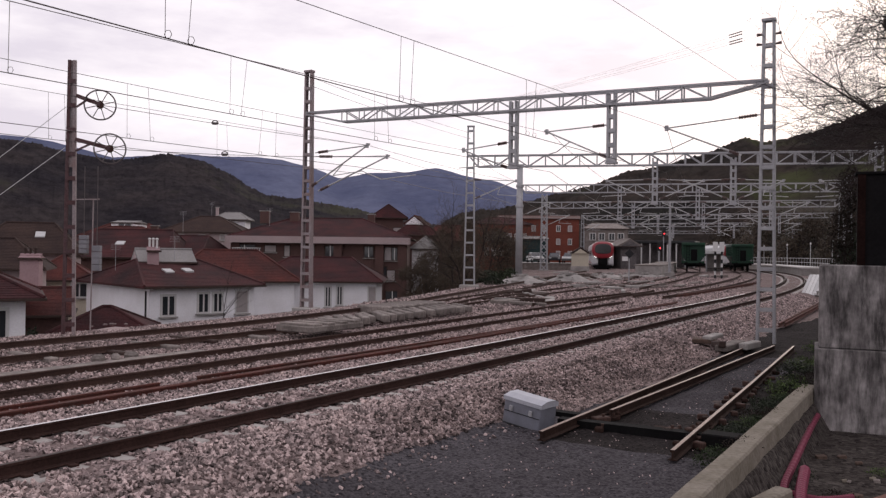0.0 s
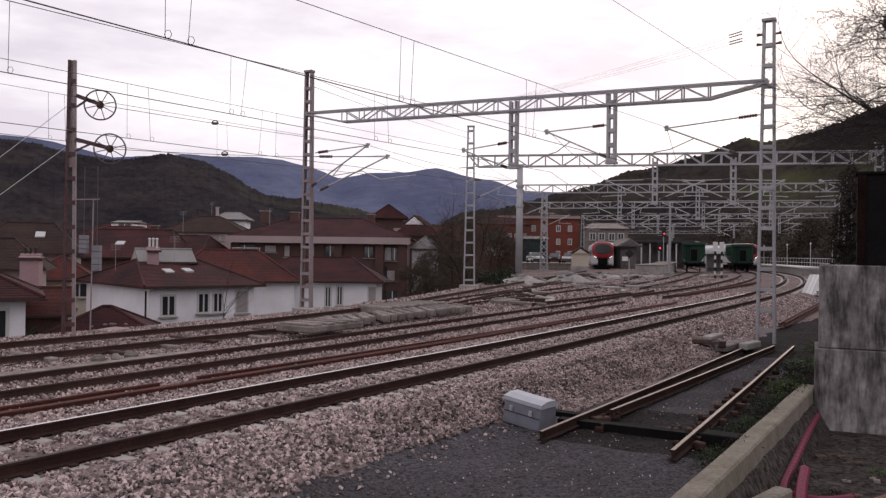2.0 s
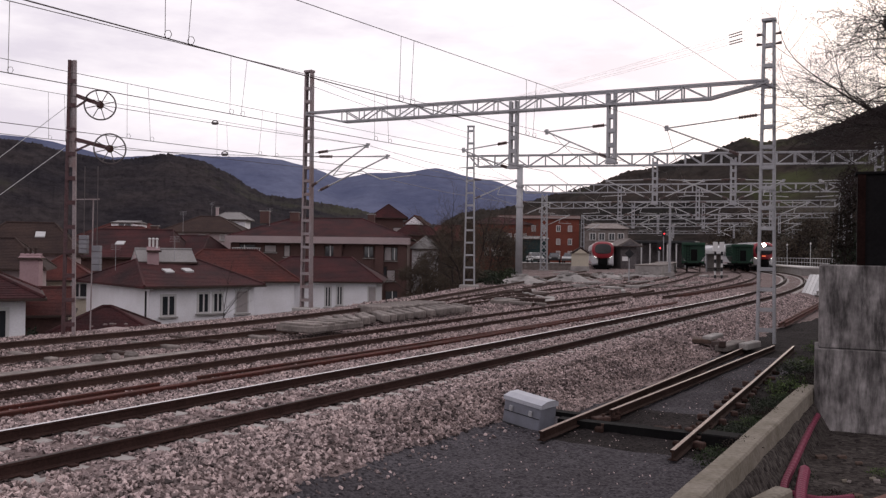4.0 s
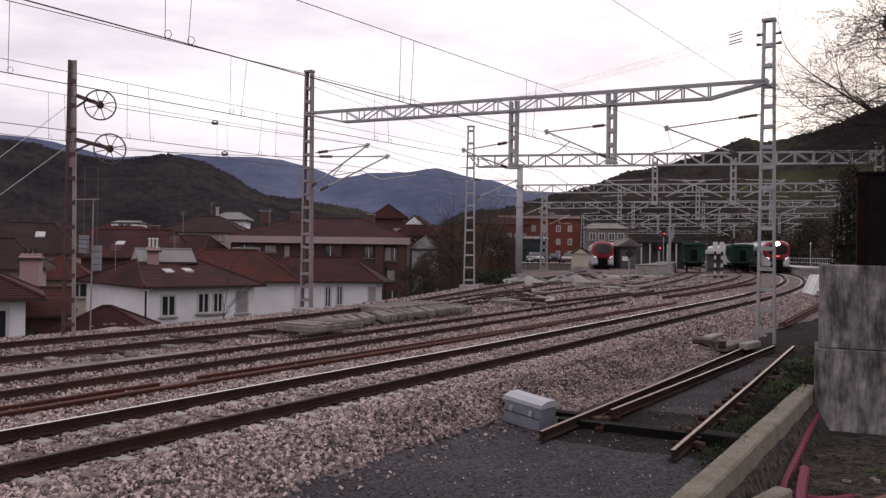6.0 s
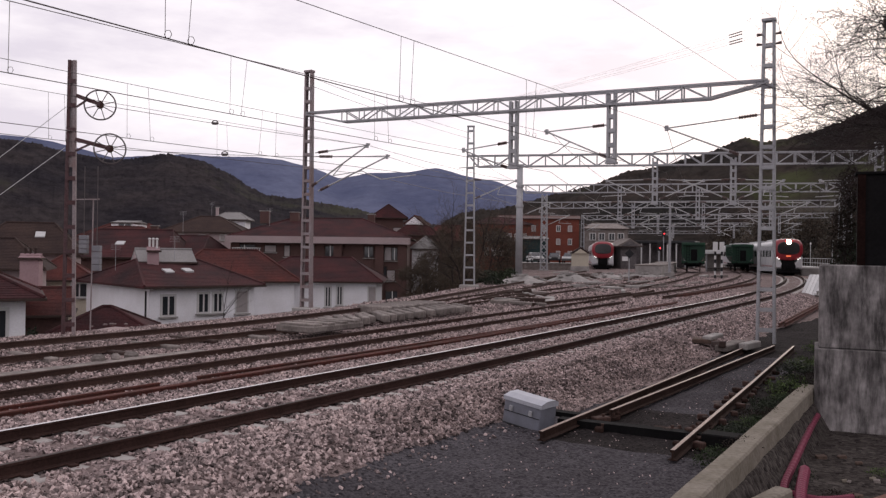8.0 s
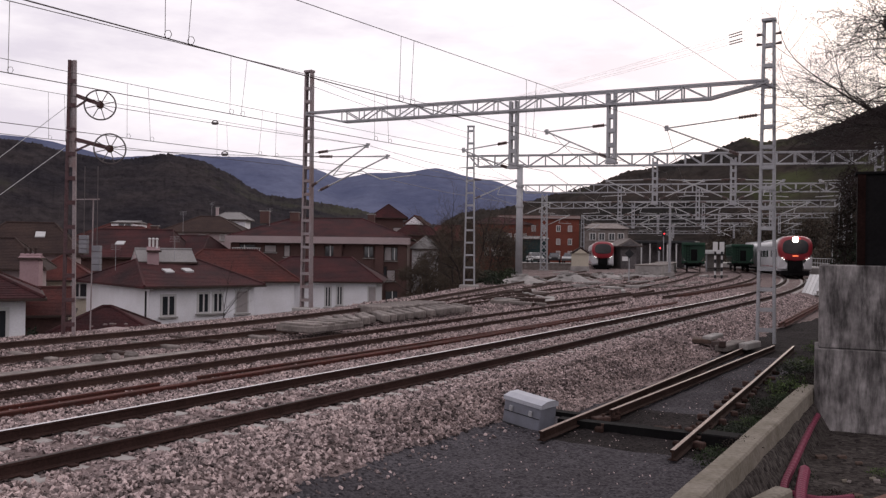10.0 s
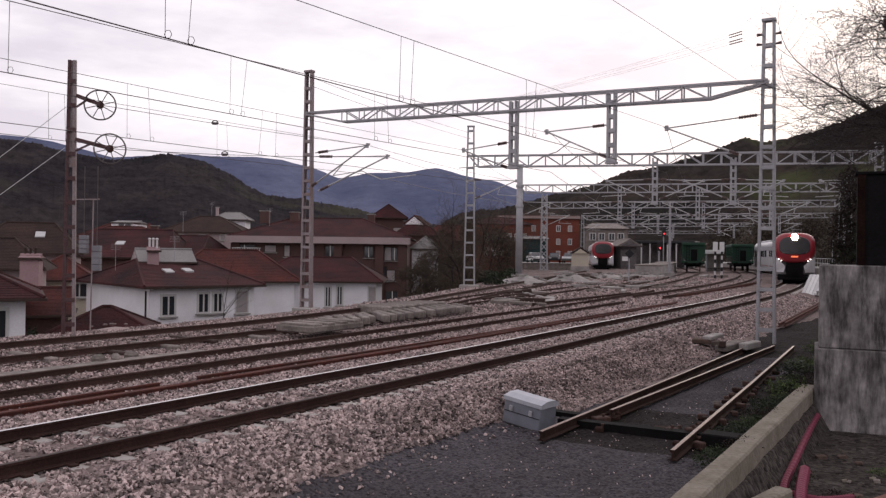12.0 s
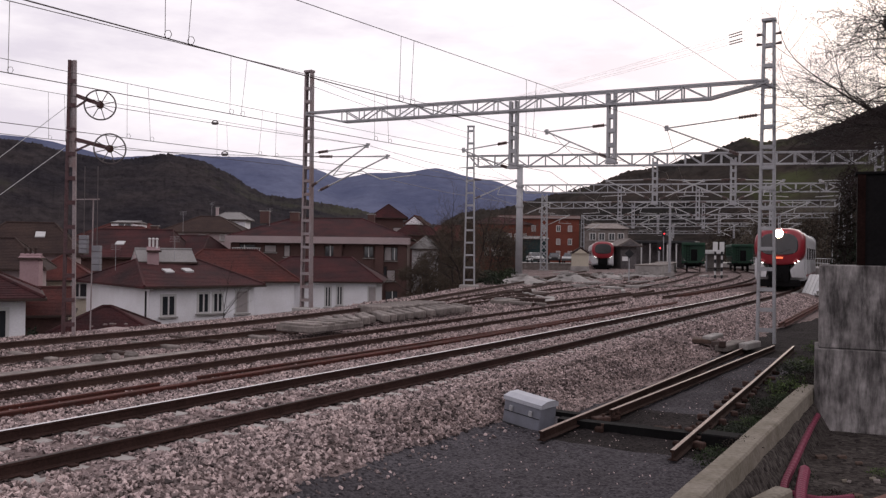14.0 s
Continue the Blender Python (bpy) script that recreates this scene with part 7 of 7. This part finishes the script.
bare_tree("bare_sapling", (-12.4, 47.0, -2.2), 4.5, (0, 0, 1), 77, "thin bare sapling in front of a white house", levels=4, spread=0.6, r0=0.03, kids=2)
leaf_mass("ivy_bush", [((-17.6, 36.0, -1.6), (0.35, 0.35, 0.9))], 500, 0.09, LEAF, "dark climbing plant on a white house corner", "bush", 150)


# ---- loose ballast stones on the near shoulder and between the rails ----
def stones(name, count, s0, s1, o0, o1, size, seed, label, lift=0.0, material=None):
    rnd = np.random.RandomState(seed)
    s, o = rnd.uniform(s0, s1, count), rnd.uniform(o0, o1, count)
    axis = np.array([axis_n(v) for v in s]) - 0.012 * (30 - np.clip(s, 0, 46)) + 0.02
    keep = (np.abs(np.abs(o) - GAUGE) > 0.1) & ~((np.abs(o) < 1.32) & (((s - 0.36) % 0.6) < 0.28) & (rnd.uniform(size=count) < 0.93))
    s, o, axis = s[keep], o[keep], axis[keep]
    n = o + axis
    z = np.array([ground_z(a, b) for a, b in zip(s, n)])
    x, y = s * DS[0] + n * DN[0], s * DS[1] + n * DN[1]
    k = len(s)
    base = np.array([(1, 0, 0), (-1, 0, 0), (0, 1, 0), (0, -1, 0), (0, 0, 1), (0, 0, -1), ], float)
    tri = np.array([(0, 2, 4), (2, 1, 4), (1, 3, 4), (3, 0, 4), (2, 0, 5), (1, 2, 5), (3, 1, 5), (0, 3, 5)])
    sz = size * rnd.uniform(0.55, 1.35, (k, 1, 1)) * rnd.uniform(0.6, 1.2, (k, 1, 3))
    v = base[None] * sz + rnd.normal(0, size * 0.22, (k, 6, 3))
    q = rnd.normal(size=(k, 4))
    q /= np.linalg.norm(q, axis=1)[:, None]
    w, a, b, c = q.T
    R = np.stack([1 - 2 * (b * b + c * c), 2 * (a * b - c * w), 2 * (a * c + b * w), 2 * (a * b + c * w), 1 - 2 * (a * a + c * c), 2 * (b * c - a * w),
                  2 * (a * c - b * w), 2 * (b * c + a * w), 1 - 2 * (a * a + b * b)], 1).reshape(k, 3, 3)
    v = np.einsum("kij,kvj->kvi", R, v)
    v += np.stack([x, y, z + size * 0.3 + lift + rnd.uniform(-0.2, 0.35, k) * size], 1)[:, None, :]
    me = bpy.data.meshes.new(name)
    me.vertices.add(k * 6)
    me.vertices.foreach_set("co", v.reshape(-1))
    f = (tri[None] + (np.arange(k) * 6)[:, None, None]).reshape(-1)
    me.loops.add(len(f))
    me.loops.foreach_set("vertex_index", f.astype(np.int32))
    me.polygons.add(k * 8)
    me.polygons.foreach_set("loop_start", np.arange(0, k * 24, 3).astype(np.int32))
    me.polygons.foreach_set("use_smooth", [False] * (k * 8))
    me.materials.append(material or STONE)
    me.update(calc_edges=True)
    me.validate()
    tagged(new(name, me), label, "ballast", kind="stuff")


stones("ballast_stones", 60000, 3.5, 26, -3.2, 3.0, 0.038, 1, "pinkish crushed ballast stones heaped along the main track")
stones("yard_stones", 56000, 8, 34, -14.5, -3.2, 0.036, 2, "pinkish ballast stones between old rusty rails")
stones("far_ballast_stones", 26000, 26, 60, -5.5, 3.4, 0.046, 3, "pinkish ballast stones along the curve")
stones("shoulder_stones", 5600, 15.5, 29, 2.9, 3.75, 0.038, 5, "dirty ballast stones at the foot of the shoulder", material=DIRTYSTONE)
stones("dirty_stones", 3600, 11, 27, 2.0, 3.1, 0.036, 9, "dirty brown ballast stones on the lower shoulder", 0.03, DIRTYSTONE)
stones("small_pebbles", 900, 5, 26, 3.4, 6.6, 0.014, 6, "small pale pebbles on the dark ash")
stones("yard_rubble", 26000, 33, 92, -20, -3.2, 0.06, 7, "coarse pinkish ballast across the half-lifted yard")
stones("scattered_stones", 700, 5, 30, 2.8, 3.5, 0.03, 4, "scattered ballast stones at the edge of the ash")


# ---- what moves ----
def motions():
    rows = [[], [], []]
    for i in range(15):
        t = float(i)
        front = 189.8 - 6.2 * t - 0.042 * t ** 2 - 0.0011 * t ** 3
        for k, ob in enumerate(TRAIN):
            rows[k].append((t, car_pose(MAIN, front + sum(LENGTHS[:k]), LENGTHS[k])))
    for k, ob in enumerate(TRAIN):
        walk(ob, rows[k])


motions()
